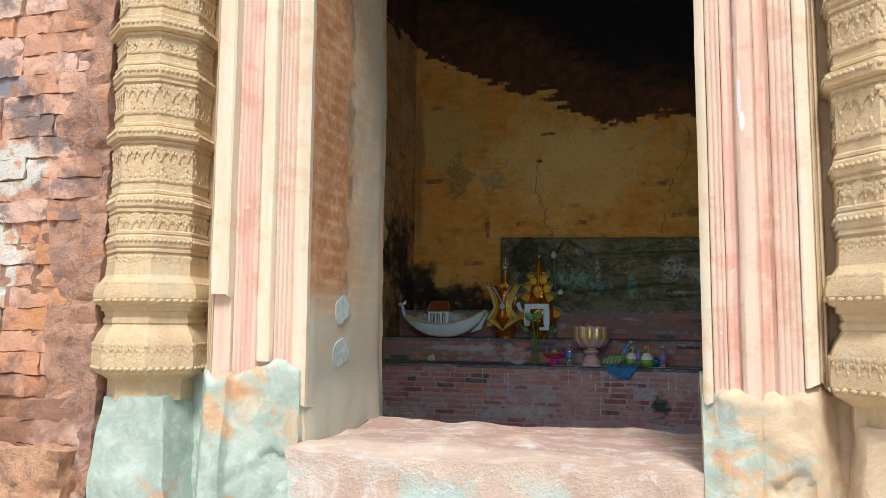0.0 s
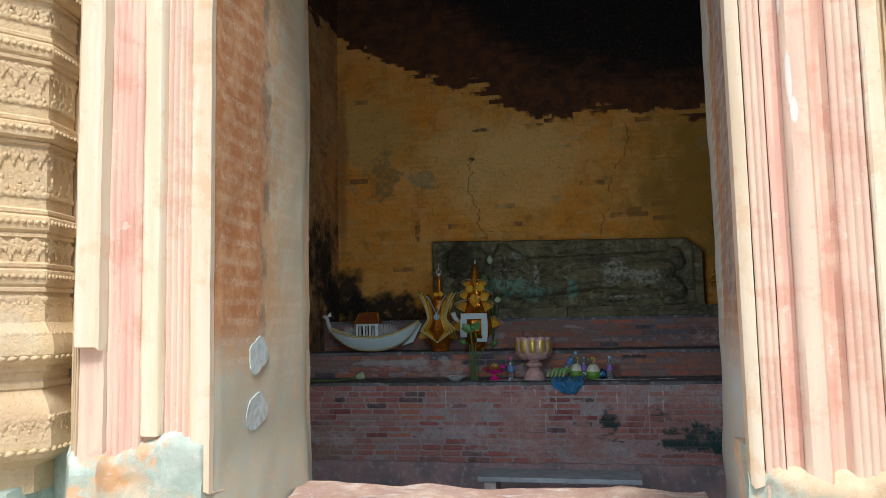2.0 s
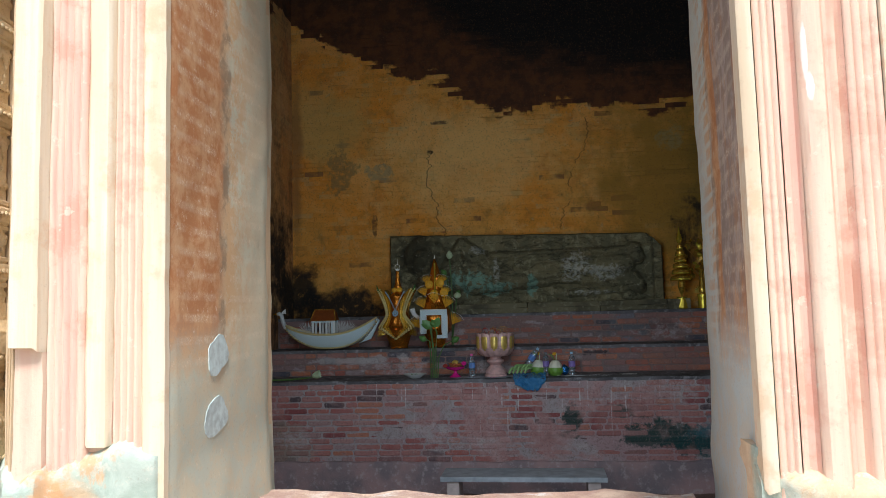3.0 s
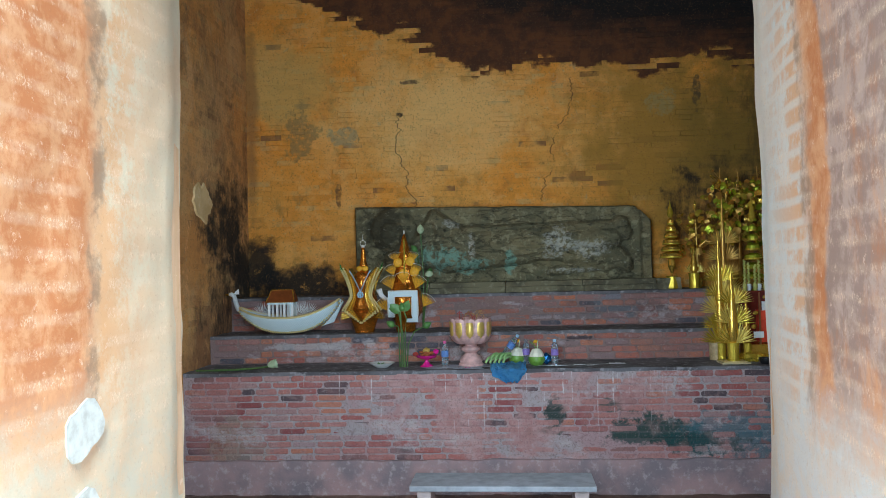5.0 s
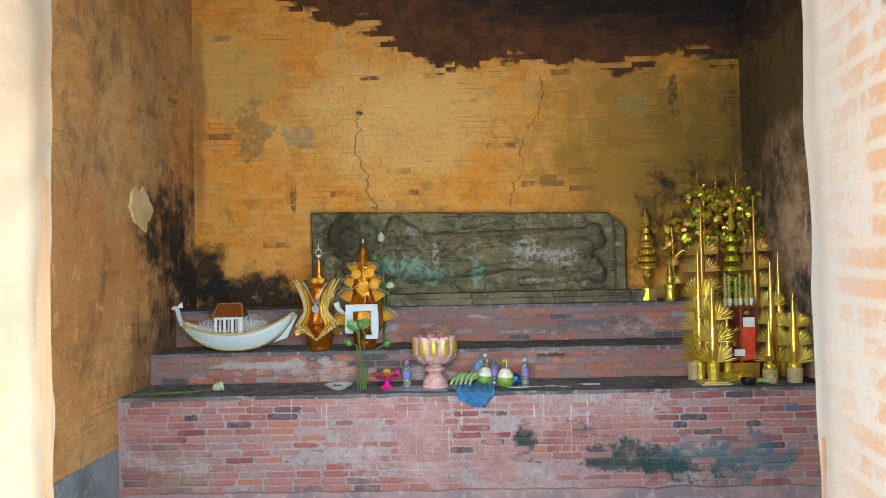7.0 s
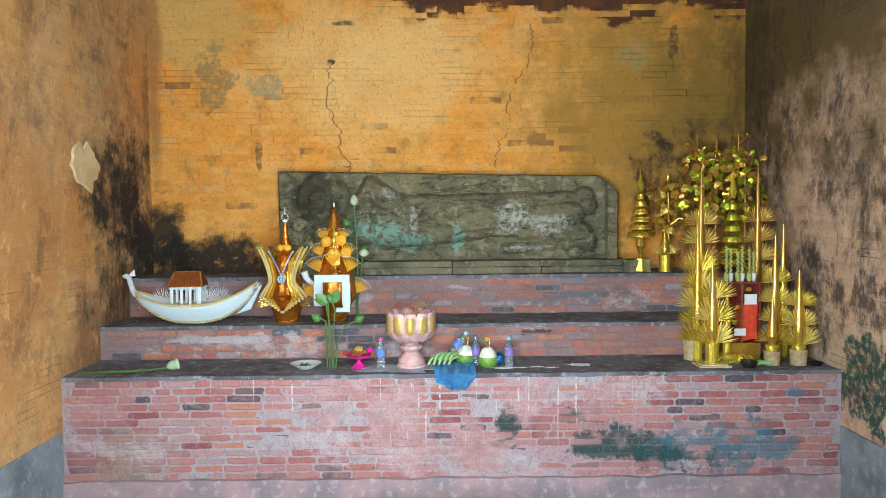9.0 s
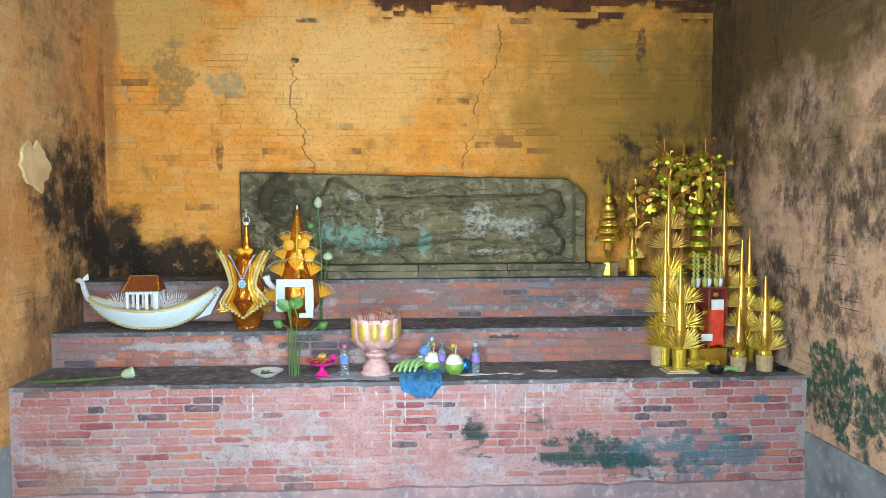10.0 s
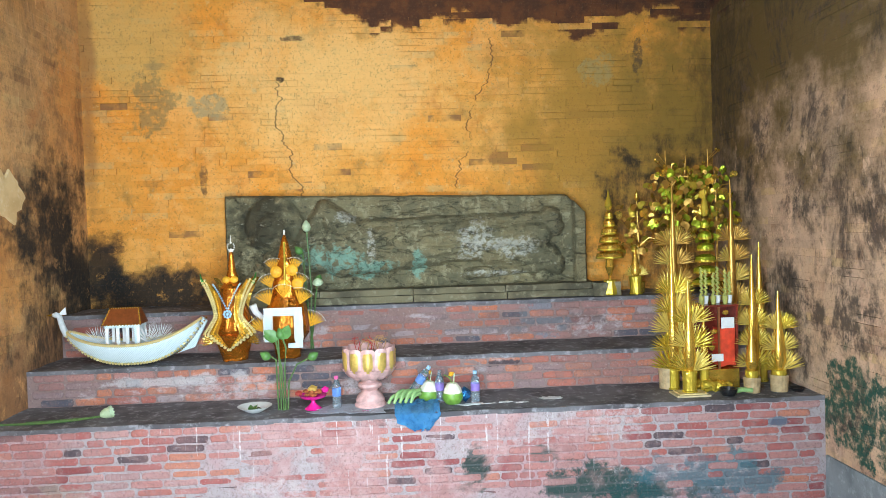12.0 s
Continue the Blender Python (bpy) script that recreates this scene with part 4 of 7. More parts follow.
moulding(west, "flat_band", [(-2.178, 2.92), (-2.176, 2.872), (-2.168, 2.866), (-2.122, 2.872), (-2.116, 2.88), (-2.114, 2.92)], CREAM, 1.38, Z1, 5)
moulding(west, "flat_bed", [(-2.178, 2.92), (-2.176, 2.89), (-2.114, 2.895), (-2.112, 2.93)], BLUSH, 1.2, 1.5, 5.5)
moulding(west, "reeded_band", [(-2.114, 2.94)] + ribs(-2.114, -2.052, 2.895, 2.925, 4, 0.008) + [(-2.046, 2.95)], BLUSH, 1.25, Z1, 6)
moulding(west, "edge_band", [(-2.052, 2.96), (-2.05, 2.935), (-2.042, 2.928), (-2.014, 2.945), (-1.998, 2.962), (-1.999, 2.99)], CREAM, 1.2, Z1, 7)

east = thing("door_surround_east", "moulded plaster door surround in faded pink and cream bands", "door surround", kind="structure")
moulding(east, "edge_band", [(-0.455, 2.86), (-0.458, 2.8), (-0.45, 2.79), (-0.428, 2.782), (-0.424, 2.80)], CREAM, 1.28, Z1, 11)
moulding(east, "reeded_band", ribs(-0.424, -0.378, 2.785, 2.772, 3, 0.006), BLUSH, 1.24, Z1, 12)
moulding(east, "cove", [(-0.378, 2.772), (-0.372, 2.782), (-0.358, 2.787), (-0.345, 2.78), (-0.34, 2.765)], ROSE, 1.26, Z1, 13)
moulding(east, "roll", [(-0.34, 2.775), (-0.336, 2.757), (-0.325, 2.746), (-0.305, 2.742), (-0.285, 2.746), (-0.276, 2.757), (-0.274, 2.775)], BLUSH, 1.27, Z1, 13.5)
moulding(east, "cove", [(-0.274, 2.77), (-0.268, 2.784), (-0.255, 2.789), (-0.24, 2.782), (-0.23, 2.762)], ROSE, 1.22, Z1, 14)
moulding(east, "reeded_band", ribs(-0.23, -0.158, 2.758, 2.74, 4, 0.006), BLUSH, 1.25, Z1, 14.5)
moulding(east, "flat_band", [(-0.158, 2.77), (-0.156, 2.735), (-0.15, 2.73), (-0.118, 2.73), (-0.114, 2.736), (-0.112, 2.77)], CREAM, 1.36, Z1, 15)
moulding(east, "fillet", ribs(-0.112, -0.08, 2.745, 2.765, 2, 0.014) + [(-0.075, 2.84)], TAN, 1.37, Z1, 16)
moulding(east, "recess", [(-0.077, 2.81), (-0.06, 2.84), (0.4, 2.85)], TAN, 1.0, Z1, 17)

# broken plaster at the foot of the surrounds
def foot(name, plan, z0, z1, seed, bulge):
    """A worn plaster face over a line in plan, flaring a little towards the ground, with flakes broken away."""
    bm = bmesh.new()
    pts = []
    for (xa, ya), (xb, yb) in zip(plan, plan[1:]):
        n = max(1, round(math.hypot(xb - xa, yb - ya) / 0.014))
        pts += [(xa + (xb - xa) * i / n, ya + (yb - ya) * i / n) for i in range(n)]
    pts.append(plan[-1])
    m = round((z1 - z0) / 0.014)
    rows = []
    for k in range(m + 1):
        z = z0 + (z1 - z0) * k / m
        row = []
        for x, y in pts:
            p = Vector((x, y * 2, z))
            low = max(0.0, z1 - 0.12 - z)
            flake = noise.noise(p * 3.2 + Vector((seed, 0, 0))) + 0.35 * noise.noise(p * 8 + Vector((0, seed, 0)))
            out = bulge * low + 0.02 * flake + 0.007 * noise.noise(p * 16) + 0.004 * noise.noise(p * 37)
            lip = z1 - 0.05 + 0.05 * noise.noise(Vector((x * 5, seed, 1))) + 0.03 * noise.noise(Vector((x * 17, seed, 4)))
            out += 0.018 * max(0.0, min(1.0, (lip - z) / 0.02)) - 0.04 * max(0.0, min(1.0, (z - lip) / 0.02))
            if noise.noise(p * 4.5 + Vector((0, 0, seed))) > 0.34:
                out -= 0.016
            row.append(bm.verts.new((x, y - out, z)))
        rows.append(row)
    for r1, r2 in zip(rows, rows[1:]):
        for i in range(len(r1) - 1):
            bm.faces.new((r1[i], r1[i + 1], r2[i + 1], r2[i]))
    rim = [e for e in bm.edges if e.is_boundary]
    made = bmesh.ops.extrude_edge_only(bm, edges=rim)["geom"]
    for v in made:
        if isinstance(v, bmesh.types.BMVert):
            v.co.y += 0.12
    return smooth(setting(name, bm, PLASTER, "crumbling lime plaster with verdigris stains at the doorway foot", "plaster"), 55)


foot("plaster_foot_west", [(-2.62, 2.965), (-2.44, 2.93), (-2.4, 2.86), (-2.345, 2.80), (-2.262, 2.802), (-2.25, 2.838), (-2.18, 2.874), (-2.115, 2.886), (-2.05, 2.936), (-2.01, 2.965)], 0.3, 1.40, 2.0, 0.07)
foot("plaster_foot_east", [(-0.462, 2.81), (-0.42, 2.795), (-0.36, 2.762), (-0.29, 2.762), (-0.28, 2.775), (-0.18, 2.75), (-0.14, 2.74), (-0.1, 2.765), (-0.05, 2.83), (0.45, 2.86)], 0.3, 1.38, 9.0, 0.08)

# painted-over patches on the west reveal
for cy, cz, w, h in ((3.31, 1.60, 0.08, 0.065), (3.31, 1.41, 0.085, 0.06)):
    bm = bmesh.new()
    ring = []
    for i in range(18):
        a = 2 * math.pi * i / 18
        k = 1 + 0.4 * noise.noise(Vector((math.cos(a) * 0.9, math.sin(a) * 0.9, cy * 9 + cz * 5)))
        p = Vector((-2.018, cy + w * k * math.cos(a), cz + h * k * math.sin(a)))
        ring.append(bm.verts.new((p.x + 0.0215 + noise.noise(p * 2.3 + Vector((1, 0, 0))) * 0.010, p.y, p.z)))
    f = bm.faces.new(ring)
    bmesh.ops.extrude_face_region(bm, geom=[f])
    for v in ring:
        v.co.x -= 0.03
    bmesh.ops.recalc_face_normals(bm, faces=bm.faces[:])
    tagged(part("plaster_patch", bm, plain("pale blue mortar patch", (0.50, 0.62, 0.64), 0.9, 0, 0.18, 40, 0.4)), "pale blue mortar patch on the door reveal", "plaster patch", kind="structure")

# ---- the octagonal colonettes ----
SHAFT = [(0.178, 1.22), (0.178, 1.30), (0.20, 1.315), (0.232, 1.33), (0.246, 1.36), (0.246, 1.40), (0.238, 1.46), (0.226, 1.49), (0.208, 1.515), (0.2, 1.53), (0.206, 1.535),
         (0.206, 1.55), (0.198, 1.56), (0.204, 1.58), (0.216, 1.585), (0.216, 1.6), (0.236, 1.61), (0.25, 1.635), (0.25, 1.66), (0.24, 1.69), (0.22, 1.71), (0.207, 1.73), (0.2, 1.80)]


def ring_group(profile, z, r, big):
    """Thin stacked fillets of a colonette ring."""
    for dr, dz in ((0, 0), (0.009, 0.004), (0.009, 0.014), (0.005, 0.018), (0.010 + big, 0.026), (0.013 + big, 0.05), (0.010 + big, 0.066), (0.005, 0.074), (0.009, 0.078), (0.009, 0.088), (0, 0.094)):
        profile.append((r + dr, z + dz))


RINGS = [(1.82, 0.002), (1.985, 0.006), (2.27, 0.018), (2.53, 0.004), (2.73, 0.026), (2.97, 0.004), (3.2, 0.018), (3.45, 0.006), (3.65, 0.02)]
for z, big in RINGS:
    ring_group(SHAFT, z, 0.197, big)
SHAFT.append((0.197, 3.95))


def pebble(sx, sy, sz, p):
    bm = bmesh.new()
    bmesh.ops.create_icosphere(bm, subdivisions=1, radius=1.0)
    bmesh.ops.transform(bm, matrix=Matrix.Translation(p) @ Matrix.Diagonal((sx, sy, sz, 1)), verts=bm.verts[:])
    return bm


def palmette(s):
    """A carved drop of leaves, facing -y, hanging from z = 0."""
    bm = bmesh.new()
    for x, z, a, b in ((0, -0.2, 0.2, 0.22), (-0.3, -0.15, 0.16, 0.14), (0.3, -0.15, 0.16, 0.14), (0, -0.55, 0.15, 0.24), (-0.2, -0.42, 0.11, 0.15), (0.2, -0.42, 0.11, 0.15), (0, -0.86, 0.08, 0.16)):
        join(bm, pebble(a * s * 1.2, 0.065 * s, b * s * 1.2, (x * s, 0, z * s)))
    me = bpy.data.meshes.new("palmette")
    bm.to_mesh(me)
    bm.free()
    return me


DROP = palmette(0.06)


def band(z, r, n, up, name, col, kind="drop"):
    """One carved band round the column: n motifs on each of its eight faces."""
    bm = bmesh.new()
    face_r, half = r * math.cos(math.pi / 8), r * math.sin(math.pi / 8)
    for f in range(8):
        a = math.pi / 4 * f
        for i in range(n):
            u = (i + 0.5) / n * 2 - 1
            wob = 1 + 0.14 * math.sin(f * 7.1 + i * 3.3 + z * 9)
            m = Matrix.Rotation(a, 4, "Z") @ Matrix.Translation((u * half * 0.96, -face_r - 0.001, z))
            if kind == "bead":
                join(bm, pebble(half / n * 0.95, 0.005, 0.009 * wob, (0, 0, 0)), m)
            else:
                tmp = bmesh.new()
                tmp.from_mesh(DROP)
                join(bm, tmp, m @ Matrix.Diagonal((wob, 1, (-1 if up else 1) * wob, 1)))
    bmesh.ops.recalc_face_normals(bm, faces=bm.faces[:])
    return smooth(part(name, bm, CARVED, col, "carved hanging-leaf band" if kind == "drop" else ""), 60)


def colonette(x, y, turn):
    col = thing("colonette", "carved octagonal sandstone colonette with rings and leaf bands", "column", pose(x, y, 0, 0, 0, turn), "door colonettes", "structure")
    shaft = smooth(part("shaft", rough_up(lathe(SHAFT, 8, turn=math.pi / 8), 0.002, 9.0), CARVED, col), 20)
    for z, big in RINGS:
        band(z + 0.049, 0.197 + 0.012 + big, 8, False, "beaded_ring", col, "bead")
        band(z - 0.008, 0.199, 4, False, "leaf_band", col)
        if z < 3.5:
            band(z + 0.125, 0.199, 3, True, "leaf_band", col)
    band(1.352, 0.247, 6, False, "beaded_ring", col, "bead")
    band(1.625, 0.248, 6, False, "beaded_ring", col, "bead")
    band(1.455, 0.243, 5, False, "leaf_band", col)
    band(1.70, 0.236, 5, False, "leaf_band", col)
    bm = lump(-0.2, 0.2, -0.2, 0.22, 0.3, 1.24, 0.03, 0.026, 3.4, x)
    rough_up(bm, 0.007, 15.0, x)
    for v in bm.verts:
        k = 1.0 - 0.18 * max(0.0, (v.co.z - 0.9) / 0.34) + 0.1 * max(0.0, 0.9 - v.co.z)
        k *= 1 - 0.17 * max(0.0, min(1.0, (abs(v.co.x * v.co.y) / 0.04 - 0.25) / 0.75))
        v.co.x, v.co.y = v.co.x * k, v.co.y * k
    smooth(part("plinth", bm, PLASTER, col, "eroded plinth patched with verdigris plaster"), 50)
    return col


colonette(-2.665, 2.87, 8)
colonette(0.14, 2.75, -6)

# ---- the weathered brick pier beside the doorway ----
pier = thing("brick_pier", "weathered ancient brick pier with lichen and eroded corner", "brick pier", kind="structure")
part("core", prism([(-4.6, 2.782), (-3.06, 2.782), (-2.96, 2.86), (-2.9, 3.0), (-4.6, 3.0)], 0.0, 4.4), OLD_MORTAR, pier)
rng = random.Random(5)


def old_brick(l, seed):
    bm = lump(-l / 2 + 0.005, l / 2 - 0.005, -0.1, 0.08, -0.046, 0.046, 0.02, 0.010, 10.0, seed)
    rough_up(bm, 0.006, 32.0, seed)
    bm.normal_update()
    me = bpy.data.meshes.new("brick")
    bm.to_mesh(me)
    bm.free()
    me.polygons.foreach_set("use_smooth", [True] * len(me.polygons))
    me.set_sharp_from_angle(angle=radians(50))
    me.materials.append(OLD_BRICK)
    return me


OLD = [old_brick(l, 3.1 * i) for i, l in enumerate((0.2, 0.26, 0.3, 0.24, 0.34))]
LENS = (0.2, 0.26, 0.3, 0.24, 0.34)
z = 0.35
while z < 4.1:
    edge = -2.93 + noise.noise(Vector((0, 3, z * 3))) * 0.03 + (0.02 if z < 1.2 else 0)
    x = edge
    first = True
    while x > -4.3:
        i = rng.randrange(5)
        back = 0.02 if first else 0.0
        hang("brick", OLD[i], None, pier, m=pose(x - LENS[i] / 2, 2.87 + back + rng.uniform(-0.01, 0.01) * (1 + 2 * (z < 1.2)) - max(0, 1.25 - z) * 0.10, z + 0.05, rng.uniform(-0.6, 0.6), rng.uniform(-0.7, 0.7), rng.uniform(-0.5, 0.5) + (9 if first else 0)))
        x -= LENS[i] * (0.87 if first else 1.0) + 0.003
        first = False
    z += 0.0955
# the corner and foot of the pier, eaten away to a rough crust


def crust(x0, x1, y0, y1, z0, z1, amount, seed, mat, words):
    bm = lump(x0, x1, y0, y1, z0, z1, 0.028, amount, 4.0, seed)
    for v in bm.verts:
        course = abs((v.co.z / 0.0955) % 1.0 - 0.5)
        if v.co.y < (y0 + y1) / 2:
            v.co.y += 0.014 * max(0.0, course - 0.36) * 8 + 0.02 * noise.noise(v.co * 9) + 0.012 * noise.noise(v.co * 24)
            v.co.x += 0.012 * noise.noise(v.co * 13)
    return smooth(part("crust", bm, mat, pier, words), 50)


crust(-3.14, -2.88, 2.775, 3.05, 0.3, 4.1, 0.035, 3.0, CRUST, "dark eroded brick corner")
crust(-4.2, -2.95, 2.68, 2.95, 0.1, 1.02, 0.055, 8.0, CRUST_RED, "crumbling red brick foot")
# ---- the carved relief behind the altar ----
def hump(x, z, x0, z0, x1, z1, r0, r1, high):
    """Height of a rounded limb from one point to another."""
    dx, dz = x1 - x0, z1 - z0
    t = max(0.0, min(1.0, ((x - x0) * dx + (z - z0) * dz) / (dx * dx + dz * dz + 1e-9)))
    d = math.hypot(x - x0 - dx * t, z - z0 - dz * t) / (r0 + (r1 - r0) * t)
    return high * math.sqrt(max(0.0, 1 - d * d))


def relief_height(x, z):
    h = 0.0
    for limb in ((-2.2, 2.38, -2.19, 2.37, 0.25, 0.25, 0.13), (-2.2, 2.34, -2.18, 2.33, 0.17, 0.17, 0.2), (-2.15, 2.05, -1.8, 2.15, 0.16, 0.2, 0.13), (-1.75, 2.5, -1.45, 2.2, 0.09, 0.17, 0.17),
                 (-1.75, 2.5, -1.95, 2.25, 0.085, 0.07, 0.13), (-1.6, 2.15, -0.8, 2.18, 0.24, 0.2, 0.17), (-0.9, 2.2, -0.3, 2.22, 0.2, 0.2, 0.17),
                 (-0.4, 2.25, 0.15, 2.24, 0.18, 0.11, 0.15), (-0.3, 2.1, 0.2, 2.05, 0.13, 0.1, 0.13), (0.24, 2.38, 0.27, 2.3, 0.1, 0.09, 0.14), (0.24, 2.0, 0.28, 1.96, 0.11, 0.09, 0.13),
                 (-1.4, 2.36, 0.15, 2.38, 0.05, 0.05, 0.1), (-0.5, 1.9, 0.14, 1.95, 0.05, 0.05, 0.07)):
        h = max(h, hump(x, z, *limb))
    if -0.95 < x < 0.1 and h > 0.05:
        h -= 0.014 * max(0, math.sin(z * 60 - x * 5)) ** 4
    if h > 0.04:
        h += 0.012 * math.sin(x * 6 + z * 14) * math.sin(z * 8)
    p = Vector((x, z, 0))
    return h + 0.018 * noise.noise(p * 5) + 0.014 * noise.noise(p * 13) + 0.010 * noise.noise(Vector((x * 20, z * 40, 2)))


def relief():
    bm = bmesh.new()
    x0, x1, z0, z1, nx, nz = -2.625, 0.555, 1.80, 2.65, 190, 54
    grid = []
    for k in range(nz + 1):
        row = []
        for i in range(nx + 1):
            x, f = x0 + (x1 - x0) * i / nx, k / nz
            top = z1 - 0.075 * i / nx - 0.15 * max(0.0, (x - 0.40) / 0.15) + 0.012 * noise.noise(Vector((x * 5, 2, 0)))
            z = z0 + (top - z0) * f
            edge = min(i, nx - i, nz - k)
            y = 9.765 - relief_height(x, z) + (0.03 if edge == 0 else 0.0)
            if x > 0.44:
                y -= 0.07
            row.append(bm.verts.new((x, y, z)))
        grid.append(row)
    for r, s in zip(grid, grid[1:]):
        for i in range(nx):
            bm.faces.new((r[i], r[i + 1], s[i + 1], s[i]))
    rim = [e for e in bm.edges if e.is_boundary]
    made = bmesh.ops.extrude_edge_only(bm, edges=rim)["geom"]
    for v in made:
        if isinstance(v, bmesh.types.BMVert):
            v.co.y = 9.975
    bmesh.ops.recalc_face_normals(bm, faces=bm.faces[:])
    ob = part("relief_statue", bm, RELIEF)
    return smooth(tagged(ob, "weathered grey-green stone relief of a reclining figure on the altar", "statue"), 45)


relief()
base = thing("stone_pedestal", "grey stone base mouldings under the carved relief", "stone base")
for k, (xa, xb, ya, za, zb) in enumerate(((-2.62, 0.62, 9.52, TZ - 0.003, 1.745), (-2.6, 0.6, 9.56, 1.747, 1.80))):
    n = 4
    for i in range(n):
        a, b = xa + (xb - xa) * i / n, xa + (xb - xa) * (i + 1) / n
        bm = lump(a + 0.003, b - 0.003, ya, 9.98, za, zb, 0.06, 0.006, 7.0, i + k * 20)
        smooth(part("block", bm, STONE, base), 50)
bm = lump(0.55, 0.80, 9.5, 9.75, TZ - 0.003, 1.80, 0.05, 0.02, 6.0, 44)
smooth(tagged(part("stone_fragment", bm, STONE), "broken grey stone fragment beside the relief", "stone"), 50)

# ---- bench ----
bench = thing("bench", "low bench with a blue-grey board and pale legs", "bench", pose(-1.08, 7.2, 0.006, 0, 0, -1))
part("board", box(-0.66, 0.66, -0.18, 0.18, 0.355, 0.394, bevel=0.006), BENCH_TOP, bench)
for s in (-1, 1):
    part("leg", box(s * 0.56 - 0.05, s * 0.56 + 0.05, -0.15, 0.15, 0, 0.355, bevel=0.005), BENCH_LEG, bench, "pale pink painted leg")
part("rail", box(-0.51, 0.51, -0.03, 0.03, 0.1, 0.16, bevel=0.004), BENCH_LEG, bench)


# ---- small builders ----
def beads(points, r, sub=1):
    bm = bmesh.new()
    for p in points:
        join(bm, pebble(r, r, r, p))
    return bm


def fan_bm(n, radius, spread, width=0.006, inner=0.15, droop=0.0):
    """A fan of thin pointed strips in the xz plane, opening upwards from the origin."""
    bm = bmesh.new()
    root = bm.verts.new((0, 0, 0))
    for i in range(n):
        a = spread * ((i + 0.5) / n * 2 - 1)
        ca, sa = math.sin(a), math.cos(a)
        L = radius * (0.85 + 0.15 * math.cos(a * 1.2))
        off = 0.004 * (-1) ** i
        p0, p1 = Vector((ca * inner * L, off, sa * inner * L)), Vector((ca * L, off * 2 - droop, sa * L))
        side = Vector((sa * 0.8, 0.6 * (-1) ** i, -ca * 0.8)) * width
        mid = p0.lerp(p1, 0.6)
        ridge = bm.verts.new(mid + Vector((0, -0.004, 0)))
        keel = bm.verts.new(mid + Vector((0, 0.003, 0)))
        a, b, tip = bm.verts.new(mid - side), bm.verts.new(mid + side), bm.verts.new(p1)
        for q in ((root, b, ridge), (ridge, b, tip), (ridge, tip, a), (root, ridge, a), (root, keel, b), (b, keel, tip), (keel, a, tip), (root, a, keel)):
            bm.faces.new(q)
    return bm


def mesh_of(name, bm, mat, shade=False):
    me = bpy.data.meshes.new(name)
    bm.normal_update()
    bm.to_mesh(me)
    bm.free()
    me.materials.append(mat)
    if shade:
        me.polygons.foreach_set("use_smooth", [True] * len(me.polygons))
        me.set_sharp_from_angle(angle=radians(45))
    return me


